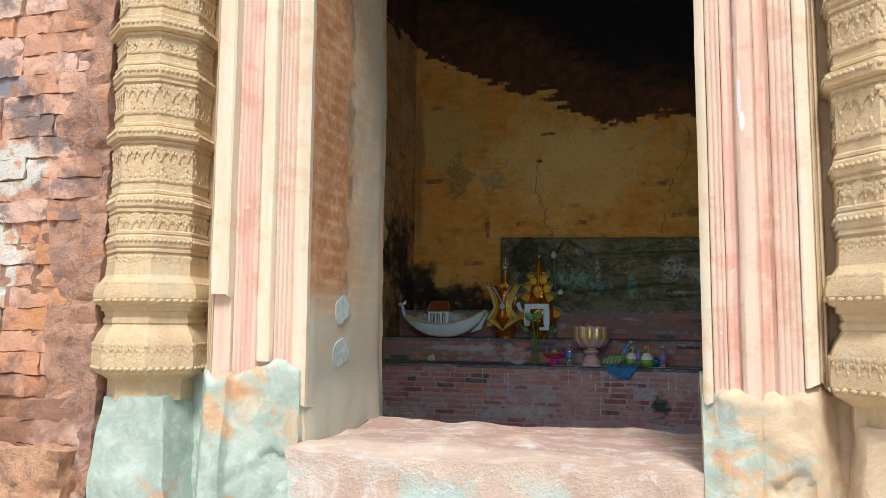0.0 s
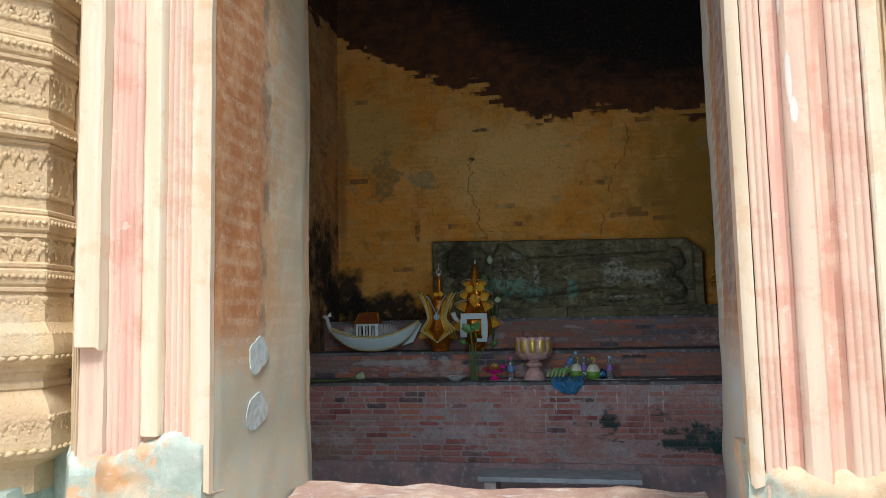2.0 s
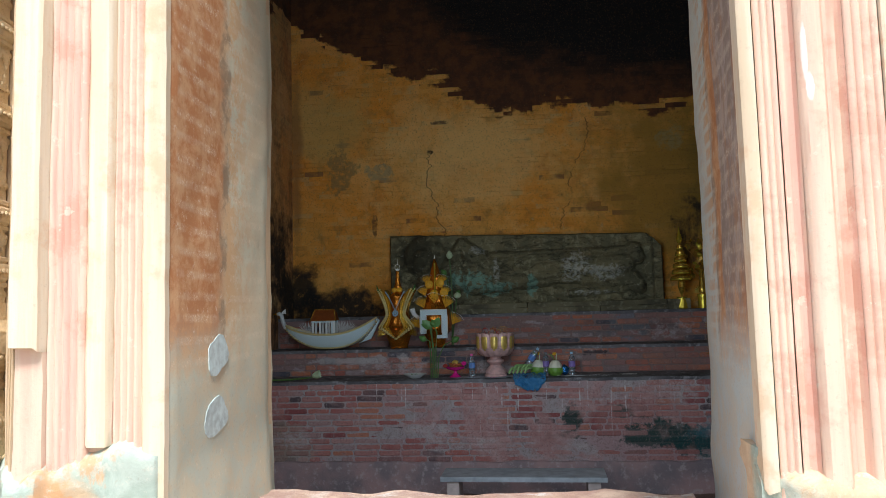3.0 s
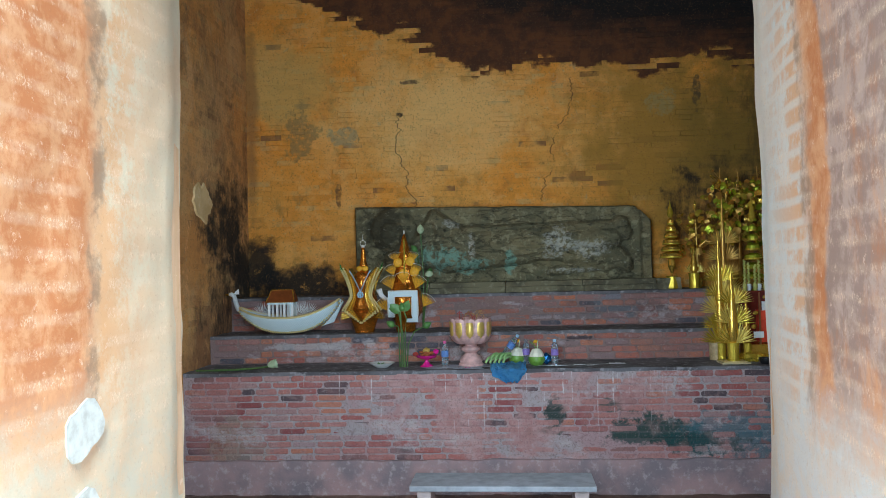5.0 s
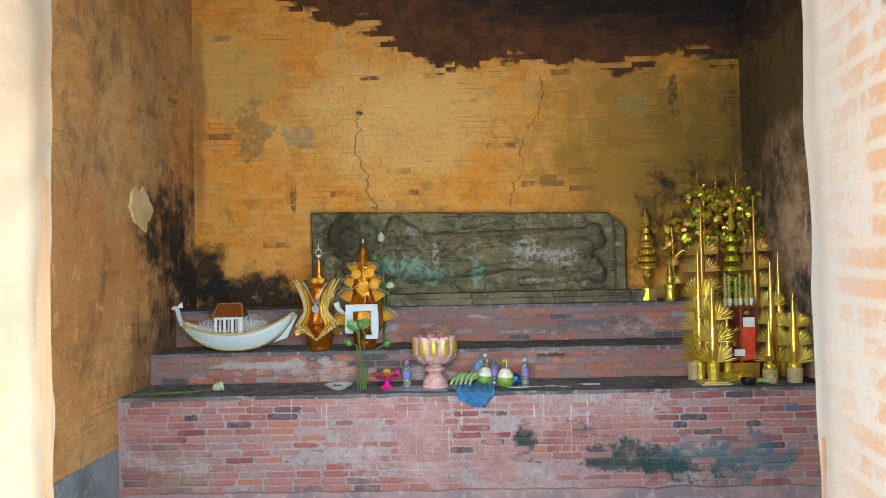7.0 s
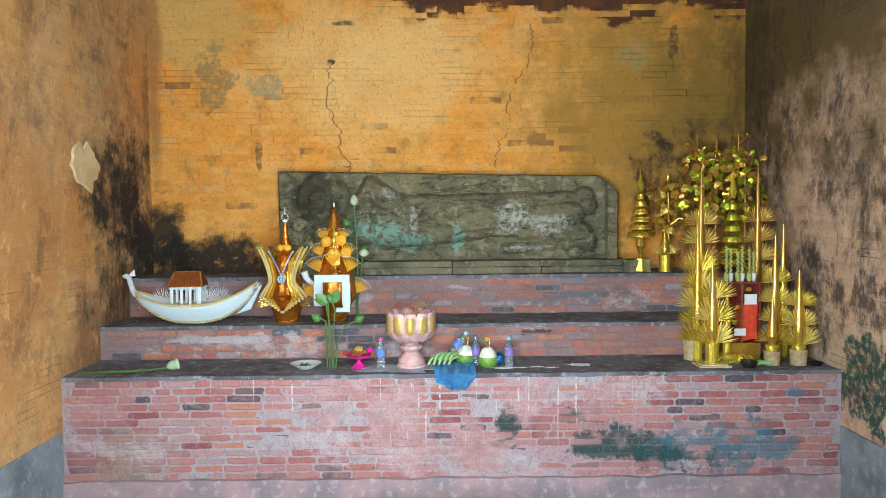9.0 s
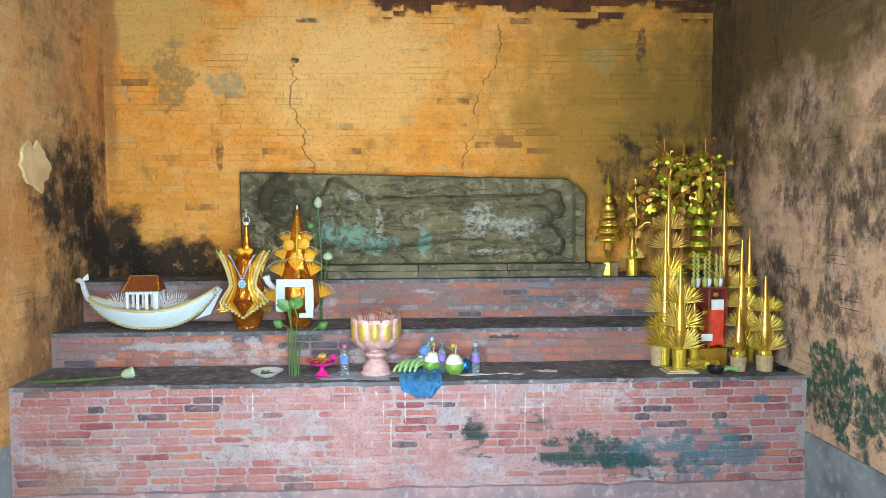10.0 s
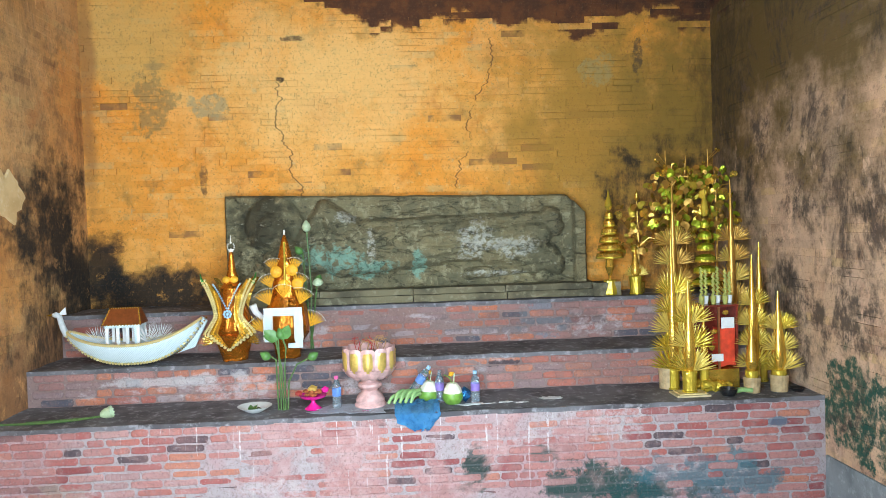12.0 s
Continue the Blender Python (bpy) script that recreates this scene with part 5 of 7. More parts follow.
# ---- the paper boat ----
def boat():
    b = thing("paper_boat", "white lattice-paper boat with gold trim and a bird prow", "votive boat", pose(-3.15, 8.97, SZ, 0, 0, 2))

    def keel(u):  # u from -1 at the prow to 1 at the stern
        return 0.004 + 0.215 * abs(u) ** 2.4 + (0.06 * max(0, u) ** 5)

    def rail(u):
        return 0.165 + 0.045 * abs(u) ** 2 + 0.12 * max(0, u) ** 2.2 + 0.06 * max(0, -u) ** 3

    def beam(u):
        return 0.155 * (1 - abs(u) ** 2.4) ** 0.6 + 0.004

    hull = bmesh.new()
    rows = []
    N = 40
    for i in range(N + 1):
        u = -1 + 2 * i / N
        row = []
        for j in range(13):
            v = -1 + 2 * j / 12
            s = abs(v) ** 0.8
            row.append(hull.verts.new((0.50 * u, beam(u) * math.copysign(abs(v) ** 0.4, v) if v else 0.0, keel(u) + (max(rail(u), keel(u) + 0.012) - keel(u)) * abs(v) ** 1.6)))
        rows.append(row)
    for r, s in zip(rows, rows[1:]):
        for j in range(12):
            hull.faces.new((r[j], s[j], s[j + 1], r[j + 1]))
    bmesh.ops.recalc_face_normals(hull, faces=hull.faces[:])
    h = smooth(part("hull", hull, NET, b, "white lattice paper hull"), 60)
    h.modifiers.new("thick", "SOLIDIFY").thickness = 0.006
    for side in (-1, 1):
        pts = [(0.50 * u, side * beam(u), max(rail(u), keel(u) + 0.012)) for u in [-1 + i / 20 for i in range(41)]]
        part("trim", beads([p for p in pts for _ in (0,)] + [tuple((Vector(p) + Vector(q)) / 2) for p, q in zip(pts, pts[1:])], 0.0135), LACE, b, "pale gold beaded trim")
    pts = [(0.50 * u, -beam(u) * 0.6 - 0.006, keel(u) + 0.014) for u in [-1 + i / 22 for i in range(45)]]
    part("trim", beads(pts, 0.0125), LACE, b, "pale gold beaded trim")
    # stern wing
    wing = bmesh.new()
    a = [wing.verts.new(p) for p in ((0.30, 0.06, 0.06), (0.43, 0.07, 0.10), (0.53, 0.07, 0.30), (0.49, 0.05, 0.34), (0.42, 0.05, 0.2))]
    f = wing.faces.new(a)
    ext = bmesh.ops.extrude_face_region(wing, geom=[f])["geom"]
    bmesh.ops.translate(wing, vec=(0, 0.03, 0), verts=[v for v in ext if isinstance(v, bmesh.types.BMVert)])
    bmesh.ops.recalc_face_normals(wing, faces=wing.faces[:])
    part("stern_wing", wing, NET, b)
    part("trim", beads([(0.30 + 0.2 * i / 16 + 0.03 * (i / 16) ** 2, 0.05, 0.07 + 0.26 * (i / 16) ** 1.5) for i in range(17)], 0.008), GOLD, b)
    # prow bird
    neck = tube([(-0.50, 0, 0.24), (-0.525, 0, 0.29), (-0.54, 0, 0.34), (-0.55, 0, 0.385), (-0.575, 0, 0.40)], 0.026, 8, taper=0.75)
    join(neck, pebble(0.034, 0.022, 0.024, (-0.575, 0, 0.40)))
    bird = smooth(part("bird_head", neck, plain("grey-white paper", (0.6, 0.62, 0.64), 0.6), b, "grey-white paper bird head"), 60)
    part("beak", lathe([(0.012, 0), (0.002, 0.045)], 6), GOLD, bird).matrix_local = pose(-0.603, 0, 0.4, 0, -95, 0)
    crest = bmesh.new()
    c = [crest.verts.new(p) for p in ((-0.56, 0, 0.40), (-0.50, 0, 0.40), (-0.505, 0, 0.455), (-0.535, 0, 0.43))]
    f = crest.faces.new(c)
    ext = bmesh.ops.extrude_face_region(crest, geom=[f])["geom"]
    bmesh.ops.translate(crest, vec=(0, 0.008, 0), verts=[v for v in ext if isinstance(v, bmesh.types.BMVert)])
    bmesh.ops.recalc_face_normals(crest, faces=crest.faces[:])
    part("crest", crest, WHITE_PAPER, bird)
    # cabin
    cab = part("cabin", box(-0.19, 0.06, -0.08, 0.08, 0.13, 0.165, bevel=0.003), WHITE_PAPER, b, "white paper cabin with brown roof")
    for x in (-0.18, -0.10, -0.03, 0.05):
        for y in (-0.07, 0.07):
            part("post", box(x - 0.011, x + 0.011, y - 0.008, y + 0.008, 0.16, 0.305), WHITE_PAPER, cab)
    for y in (-0.07, 0.07):
        part("beam", box(-0.195, 0.065, y - 0.012, y + 0.012, 0.29, 0.318), NET, cab)
    part("back_panel", box(0.02, 0.06, -0.07, 0.07, 0.16, 0.31), NET, cab)
    roof = bmesh.new()
    lo = [roof.verts.new(p) for p in ((-0.205, -0.1, 0.315), (0.075, -0.1, 0.315), (0.075, 0.1, 0.315), (-0.205, 0.1, 0.315))]
    hi = [roof.verts.new(p) for p in ((-0.165, -0.03, 0.435), (0.045, -0.03, 0.435), (0.045, 0.03, 0.435), (-0.165, 0.03, 0.435))]
    roof.faces.new(lo[::-1]), roof.faces.new(hi)
    for i in range(4):
        roof.faces.new((lo[i], lo[(i + 1) % 4], hi[(i + 1) % 4], hi[i]))
    part("roof", roof, ROOF_BROWN, cab, "russet paper roof")
    edge = []
    for p, q in (((-0.205, -0.1, 0.315), (0.075, -0.1, 0.315)), ((-0.205, -0.1, 0.315), (-0.165, -0.03, 0.435)), ((0.075, -0.1, 0.315), (0.045, -0.03, 0.435)), ((-0.165, -0.03, 0.435), (0.045, -0.03, 0.435))):
        edge += [Vector(p).lerp(Vector(q), i / 12) for i in range(13)]
    part("roof_trim", beads(edge, 0.007), GOLD, cab)
    fan = mesh_of("fan", fan_bm(15, 0.15, 1.1, 0.004), WHITE_PAPER)
    for x, y, rz in ((-0.25, -0.05, 10), (0.12, -0.07, -8), (0.19, -0.02, 15)):
        hang("fan", fan, None, b, "white paper fan", pose(x, y, 0.17, 8, 0, rz))
    return b


boat()


# ---- the crown offering and the cone offering ----
def amber_pot(parent, r0, r1, h):
    pot = lathe([(r0, 0), (r0 * 1.02, 0.02), (r0 * 1.2, h * 0.5), (r1, h), (r1 * 0.9, h + 0.004)], 14)
    rough_up(pot, 0.014, 16.0, r0 * 50)
    return part("pot", pot, AMBER, parent, "amber foil-wrapped pot")


def crown():
    c = thing("crown_offering", "gold foil crown on an amber wrapped pot", "offering", pose(-2.40, 8.99, SZ))
    amber_pot(c, 0.095, 0.155, 0.2)
    body = lathe([(0.13, 0.2), (0.15, 0.24), (0.13, 0.34), (0.095, 0.46), (0.09, 0.56), (0.06, 0.60)], 14)
    part("cone_body", rough_up(body, 0.004, 20, 3), AMBER, c)
    part("neck", lathe([(0.055, 0.58), (0.05, 0.63), (0.03, 0.7), (0.017, 0.82), (0.012, 0.84)], 12), AMBER, c)
    tip = bmesh.new()
    join(tip, beads([(0, -0.0, 0.845 + 0.0)], 0.02))
    ring = [(0.026 * math.sin(a) * (1 - 0.6 * (math.cos(a) > 0.7)), 0, 0.875 + 0.035 * math.cos(a)) for a in [2 * math.pi * i / 14 for i in range(14)]]
    join(tip, beads(ring, 0.006))
    join(tip, tube([(0, 0, 0.9), (0, 0, 0.965)], 0.004, 6, taper=0.4))
    part("finial", tip, PEARL, c, "beaded finial with a pearl tip")

    def side(z):  # half width of the crown plate
        return 0.10 + 0.10 * abs((z - 0.36) / 0.27) ** 1.6 if z > 0.36 else 0.10 + 0.09 * abs((z - 0.36) / 0.13) ** 1.2 if z > 0.23 else 0.19 * max(0.0, (z - 0.10) / 0.13)

    zs = [0.105 + 0.525 * i / 30 for i in range(31)]
    for y, s in ((-0.165, 1.0), (0.11, 0.9)):
        plate = bmesh.new()
        for sx in (-1, 1):
            outer, inner = [], []
            for z in zs:
                w = side(z) * s
                outer.append(plate.verts.new((sx * w, y + 0.05 * (w / 0.2) ** 2, z)))
                inner.append(plate.verts.new((sx * max(0.004, w * 0.42 if z < 0.5 else w * (0.42 + (z - 0.5) * 2.6)), y - 0.012, z)))
            for i in range(30):
                q = (outer[i], inner[i], inner[i + 1], outer[i + 1])
                plate.faces.new(q if sx < 0 else q[::-1])
        p = part("crown_plate", rough_up(plate, 0.006, 24, 9), GOLD, c, "bright gold foil crown plate")
        p.modifiers.new("thick", "SOLIDIFY").thickness = 0.004
    for sx in (-1, 1):
        part("crown_trim", beads([(sx * side(z), -0.178 + 0.05 * (side(z) / 0.2) ** 2, z) for z in zs], 0.013), LACE, c, "gold lace trim")
        part("crown_trim", beads([(sx * side(z) * 0.84, -0.184 + 0.03 * (side(z) / 0.2) ** 2, z) for z in zs], 0.011), LACE, c, "gold lace trim")
        part("crown_trim", beads([(sx * max(0.006, side(z) * 0.62), -0.182, z) for z in zs if 0.13 < z < 0.56], 0.009), MARIGOLD, c)
        part("horn", tube([(sx * 0.185, -0.13, 0.6), (sx * 0.2, -0.13, 0.64), (sx * 0.21, -0.12, 0.68)], 0.014, 6, taper=0.2), GREEN_TINSEL, c, "green tinsel horn")
        part("swag", beads([(sx * 0.1 * (1 - f), -0.19, 0.60 - 0.2 * f ** 1.2) for f in [i / 12 for i in range(13)]], 0.008), PALE_BLUE, c, "pale blue bead swag")
        part("marigold", pebble(0.035, 0.02, 0.03, (sx * 0.03, -0.06, 0.625)), MARIGOLD, c)
    gem = bmesh.new()
    for i in range(8):
        a = 2 * math.pi * i / 8
        join(gem, pebble(0.011, 0.006, 0.011, (0.025 * math.cos(a), -0.195, 0.375 + 0.025 * math.sin(a))))
    join(gem, pebble(0.014, 0.008, 0.014, (0, -0.197, 0.375)))
    part("gem_flower", gem, PALE_BLUE, c, "pale blue gem flower")
    part("side_plate", tube([(0.15, 0.0, 0.42), (0.17, 0.01, 0.36), (0.22, 0.02, 0.31)], 0.03, 8, taper=0.6), WHITE_PAPER, c, "white paper side fin")
    small = mesh_of("fan", fan_bm(10, 0.11, 0.6, 0.005), GOLD)
    for sx in (-1, 1):
        hang("fan", small, None, c, "small gold fan", pose(sx * 0.12, -0.09, 0.15, 10, sx * 70, 0))
    return c


crown()


def cone_offering():
    c = thing("cone_offering", "amber cone offering with orange fans and a white gate", "offering", pose(-1.99, 9.0, SZ))
    amber_pot(c, 0.09, 0.17, 0.2)
    part("drum", rough_up(lathe([(0.165, 0.2), (0.17, 0.26), (0.155, 0.4), (0.12, 0.48)], 14), 0.003, 20, 4), AMBER, c)
    part("cone_body", rough_up(lathe([(0.12, 0.45), (0.1, 0.6), (0.065, 0.75), (0.02, 0.92), (0.004, 0.96)], 12), 0.003, 20, 5), AMBER, c)
    part("finial", beads([(0, 0, 0.962), (0, 0, 0.974), (0, 0, 0.986)], 0.009), PEARL, c)
    part("collar", lathe([(0.03, 0.855), (0.034, 0.862), (0.028, 0.868)], 12), PEARL, c)
    fan = mesh_of("fan", fan_bm(13, 0.15, 0.66, 0.0052, 0.1), MARIGOLD)
    tips = mesh_of("fan_tips", beads([(0.146 * math.sin(0.66 * ((i + 0.5) / 13 * 2 - 1)), -0.003, 0.146 * math.cos(0.66 * ((i + 0.5) / 13 * 2 - 1))) for i in range(13)], 0.005), PEARL)
    for x, z, y, ry, s in ((-0.075, 0.68, -0.05, -14, 0.8), (0.075, 0.68, -0.05, 14, 0.8), (-0.1, 0.55, -0.08, -22, 0.9), (0.1, 0.55, -0.08, 22, 0.9), (-0.115, 0.42, -0.1, -25, 1.05), (0.115, 0.42, -0.1, 25, 1.05),
                           (0, 0.47, -0.13, 0, 0.9), (-0.17, 0.21, -0.06, -42, 1.05), (0.18, 0.24, -0.06, 42, 1.05)):
        m = pose(x, y, z, 12, ry * 0.8, 0) @ Matrix.Scale(s * 0.88, 4)
        f = hang("fan", fan, None, c, "orange paper fan with pearl tips", m)
        hang("tips", tips, None, f)
    for x, z in ((-0.055, 0.675), (0.065, 0.685), (0.0, 0.57), (0.105, 0.58)):
        disc = lathe([(0.0, -0.012), (0.036, -0.012), (0.046, 0.0), (0.036, 0.012), (0.014, 0.02), (0.0, 0.018)], 14, cap=False)
        part("rosette", disc, MARIGOLD, c, "orange paper rosette").matrix_local = pose(x, -0.135 + z * 0.05, z, 90, 0, 0)
    part("ridge", tube([(0.01, -0.13, 0.56), (0.008, -0.08, 0.75), (0, -0.03, 0.9)], 0.008, 6), GOLD_BRIGHT, c)
    gate = part("gate", box(-0.145, 0.14, -0.185, -0.165, 0.345, 0.40), NET, c, "white beaded paper gate")
    part("gate_post", box(-0.145, -0.085, -0.185, -0.165, 0.15, 0.345), NET, gate)
    part("gate_post", box(0.085, 0.14, -0.185, -0.165, 0.12, 0.345), NET, gate)
    part("gate_foot", box(0.03, 0.14, -0.19, -0.165, 0.10, 0.135), NET, gate)
    lines = [[(-0.145 + 0.285 * i / 22, -0.19, 0.402) for i in range(23)]] + [[(x, -0.19, 0.16 + 0.18 * i / 14) for i in range(15)] for x in (-0.083, 0.083, -0.147, 0.142)]
    for line in lines:
        part("bead_string", tube([Vector(p) + Vector((0, 0.003 * (-1) ** i, 0)) for i, p in enumerate(line)], 0.006, 6), PEARL, gate, "pearly bead string")
    return c


cone_offering()


# ---- lotus flowers ----
def bud_bm(r, h, sides=10):
    return lathe([(0.0, 0), (r * 0.6, h * 0.1), (r, h * 0.38), (r * 0.8, h * 0.65), (r * 0.3, h * 0.9), (0.0, h)], sides, cap=False)


def leaf_bm(l, w):
    bm = bmesh.new()
    outline = [(0, 0), (w * 0.7, l * 0.15), (w, l * 0.42), (w * 0.6, l * 0.75), (0, l), (-w * 0.6, l * 0.75), (-w, l * 0.42), (-w * 0.7, l * 0.15)]
    top = [bm.verts.new((x, abs(x) * 0.35, z)) for x, z in outline]
    mid = bm.verts.new((0, -0.002, l * 0.5))
    for i in range(8):
        bm.faces.new((top[i], top[(i + 1) % 8], mid))
    bm2 = bm.copy()
    bmesh.ops.reverse_faces(bm2, faces=bm2.faces[:])
    join(bm, bm2, Matrix.Translation((0, 0.003, 0)))
    return bm


lotus = thing("lotus_bouquet", "green lotus stems with closed buds standing on the ledge", "lotus flowers", pose(-1.96, 8.42, AZ - 0.002))
stems = ([(0.0, 0, 0), (0.0, 0, 0.25), (-0.005, 0, 0.53)], [(0.03, 0, 0), (0.035, -0.01, 0.3), (0.05, -0.01, 0.44), (0.03, -0.01, 0.50)], [(-0.02, 0.01, 0), (-0.025, 0, 0.36), (-0.06, 0, 0.38)],
         [(0.045, 0.01, 0), (0.06, 0, 0.2), (0.12, -0.01, 0.32), (0.2, -0.01, 0.36)], [(0.02, -0.01, 0), (0.015, -0.02, 0.3), (-0.02, -0.02, 0.5)])
for s in stems:
    part("stem", tube(s, 0.0062, 6), STEM, lotus)
BUD = mesh_of("bud", bud_bm(0.034, 0.085), GREEN_LEAF, True)
for x, z, ry in ((-0.06, 0.37, -60), (0.2, 0.355, 60), (0.02, 0.50, -10)):
    hang("bud", BUD, None, lotus, "closed green lotus bud", pose(x, -0.01, z, 0, ry, 0))
LEAF = mesh_of("leaf", leaf_bm(0.115, 0.042), GREEN_LEAF, True)
for x, z, ry, rx in ((-0.01, 0.5, -50, 10), (0.03, 0.5, 25, 10), (-0.0, 0.51, -80, -10)):
    hang("leaf", LEAF, None, lotus, "folded green petal", pose(x, -0.02, z, rx, ry, 0))

tall = thing("lotus_spray", "tall lotus bud and stems behind the cone offering", "lotus flowers", pose(-1.86, 9.35, SZ))
for s in ([(0, 0, 0), (0.02, 0, 0.5), (0.0, -0.02, 0.98)], [(0.02, 0, 0), (-0.02, 0.0, 0.45), (-0.04, 0, 0.8)], [(0.0, 0, 0), (0.05, 0, 0.4), (0.07, 0, 0.55)]):
    part("stem", tube(s, 0.007, 6), STEM, tall)
for x, z, ry in ((0.0, 0.97, 5), (-0.045, 0.79, -40), (0.07, 0.54, 20)):
    hang("bud", BUD, PETAL_WHITE, tall, "", pose(x, -0.02, z, 0, ry, 0))
part("bud", bud_bm(0.038, 0.1), PETAL_WHITE, tall, "pale lotus bud").matrix_local = pose(0.0, -0.03, 0.97)
part("bud", bud_bm(0.045, 0.07), PETAL_WHITE, tall, "pale lotus bud").matrix_local = pose(0.08, -0.03, 0.53, 30, 0, 0)

fallen = thing("fallen_lotus", "white lotus lying on its long stem on the ledge", "lotus flower", pose(-3.17, 8.33, AZ + 0.03, 0, 0, 2))
part("stem", tube([(0, 0, 0.0), (-0.2, 0.0, -0.02), (-0.45, -0.02, -0.024), (-0.66, -0.01, -0.022)], 0.008, 6), STEM, fallen)
part("stem", tube([(-0.05, 0.02, -0.01), (-0.3, 0.03, -0.022), (-0.5, 0.01, -0.022)], 0.007, 6), STEM, fallen)
PET_L = mesh_of("petal", leaf_bm(0.085, 0.032), PETAL_WHITE, True)
for i in range(11):
    a = 2 * math.pi * i / 11
    hang("petal", PET_L, None, fallen, "", pose(0.0, 0, 0.01, 0, 75, 0) @ Matrix.Rotation(a, 4, "Z") @ pose(0, -0.018, 0, 18, 0, 0))
part("bud", bud_bm(0.03, 0.07), PETAL_WHITE, fallen).matrix_local = pose(0.0, 0, 0.01, 0, 75, 0)

# ---- saucer, stand, bottles ----
saucer = thing("saucer", "white ceramic saucer holding a few green leaves", "saucer", pose(-2.14, 8.40, AZ - 0.002))
smooth(part("dish", lathe([(0.045, 0), (0.06, 0.008), (0.115, 0.04), (0.12, 0.045), (0.112, 0.044), (0.055, 0.014), (0.0, 0.012)], 28, cap=False), CERAMIC, saucer), 50)
for i, (x, y, r) in enumerate(((-0.02, -0.01, 20), (0.02, 0.01, 100), (0.01, 0.03, 200), (-0.04, 0.02, 300))):
    hang("leaf", LEAF, None, saucer, "", pose(x, y, 0.02, -70, 0, r) @ Matrix.Scale(0.55, 4))

stand = thing("offering_stand", "hot pink plastic stand holding dried flowers", "offering stand", pose(-1.735, 8.41, AZ - 0.002))
smooth(part("foot", lathe([(0.055, 0), (0.06, 0.006), (0.03, 0.03), (0.014, 0.05), (0.016, 0.065), (0.04, 0.072), (0.085, 0.085), (0.098, 0.105), (0.09, 0.104), (0.04, 0.084), (0, 0.08)], 24, cap=False), HOT_PINK, stand), 50)
r = random.Random(8)
heap = bmesh.new()
for i in range(16):
    join(heap, pebble(r.uniform(0.015, 0.03), r.uniform(0.015, 0.03), r.uniform(0.01, 0.02), (r.uniform(-0.06, 0.05), r.uniform(-0.05, 0.05), 0.105 + r.uniform(0, 0.03))))
part("dried_flowers", rough_up(heap, 0.006, 40), plain("rust dried petals", (0.38, 0.1, 0.03), 0.8, 0, 0.3, 60), stand)
part("flower", rough_up(pebble(0.04, 0.03, 0.025, (0.0, -0.02, 0.15)), 0.008, 50), GOLD_PAINT, stand, "pale gold folded flower")
part("flower", pebble(0.03, 0.025, 0.025, (0.085, 0.0, 0.135)), HOT_PINK, stand, "pink flower")
part("flower", pebble(0.03, 0.025, 0.022, (-0.1, 0.0, 0.115)), plain("deep red petals", (0.4, 0.04, 0.03), 0.7), stand, "red flower")

BOTTLE = [(0.026, 0), (0.031, 0.006), (0.032, 0.03), (0.0295, 0.036), (0.032, 0.042), (0.032, 0.075), (0.0295, 0.08), (0.032, 0.085), (0.032, 0.15), (0.026, 0.18), (0.013, 0.2), (0.0125, 0.212)]


def bottle(x, y, m, cap, label, words, scale=1.0):
    b = thing("water_bottle", words, "bottle", m)
    smooth(part("body", lathe(BOTTLE, 20), PET, b), 50)
    part("wrapper", lathe([(0.0325, 0.09), (0.0328, 0.092), (0.0328, 0.14), (0.0325, 0.142)], 20, cap=False), label, b, "printed bottle label")
    part("cap", lathe([(0.0145, 0.208), (0.015, 0.21), (0.015, 0.228), (0.013, 0.231)], 16), cap, b)
    return b


bottle(0, 0, pose(-1.568, 8.40, AZ - 0.002), PINK_CAP, LABEL, "clear water bottle with pink cap and blue label")
bottle(0, 0, pose(-0.84, 8.45, AZ - 0.002), PET, LABEL2, "clear water bottle with violet label among the fruit")
bottle(0, 0, pose(-0.59, 8.39, AZ - 0.002), BLUE_CAP, LABEL2, "clear water bottle with pale blue cap")
bottle(0, 0, pose(-1.04, 8.42, AZ + 0.085, 8, 35, 0), BLUE_CAP, LABEL, "water bottle leaning on the bananas")

# ---- the incense burner ----
cens = thing("incense_burner", "pink lotus-shaped cement incense burner with gold petals", "incense burner", pose(-1.335, 8.43, AZ - 0.002) @ Matrix.Scale(1.0, 4))
smooth(part("base", lathe([(0.108, 0), (0.112, 0.02), (0.1, 0.035), (0.104, 0.05), (0.085, 0.085), (0.06, 0.105), (0.052, 0.12)], 28), PINK_STONE, cens), 40)
smooth(part("stem", lathe([(0.052, 0.12), (0.072, 0.135), (0.086, 0.15), (0.082, 0.165), (0.055, 0.18), (0.05, 0.2)], 28), PINK_STONE, cens), 40)
CUP = [(0.05, 0.195), (0.10, 0.203), (0.143, 0.235), (0.166, 0.285), (0.170, 0.34), (0.166, 0.39), (0.166, 0.43)]


def cup_radius(z):
    for (ra, za), (rb, zb) in zip(CUP, CUP[1:]):
        if z <= zb:
            return ra + (rb - ra) * (z - za) / (zb - za)
    return CUP[-1][0] + 0.1 * (z - CUP[-1][1])


smooth(part("cup", lathe(CUP[:-1] + [(0.152, 0.392), (0.145, 0.37), (0.0, 0.365)], 28, cap=False), PINK_STONE, cens), 40)


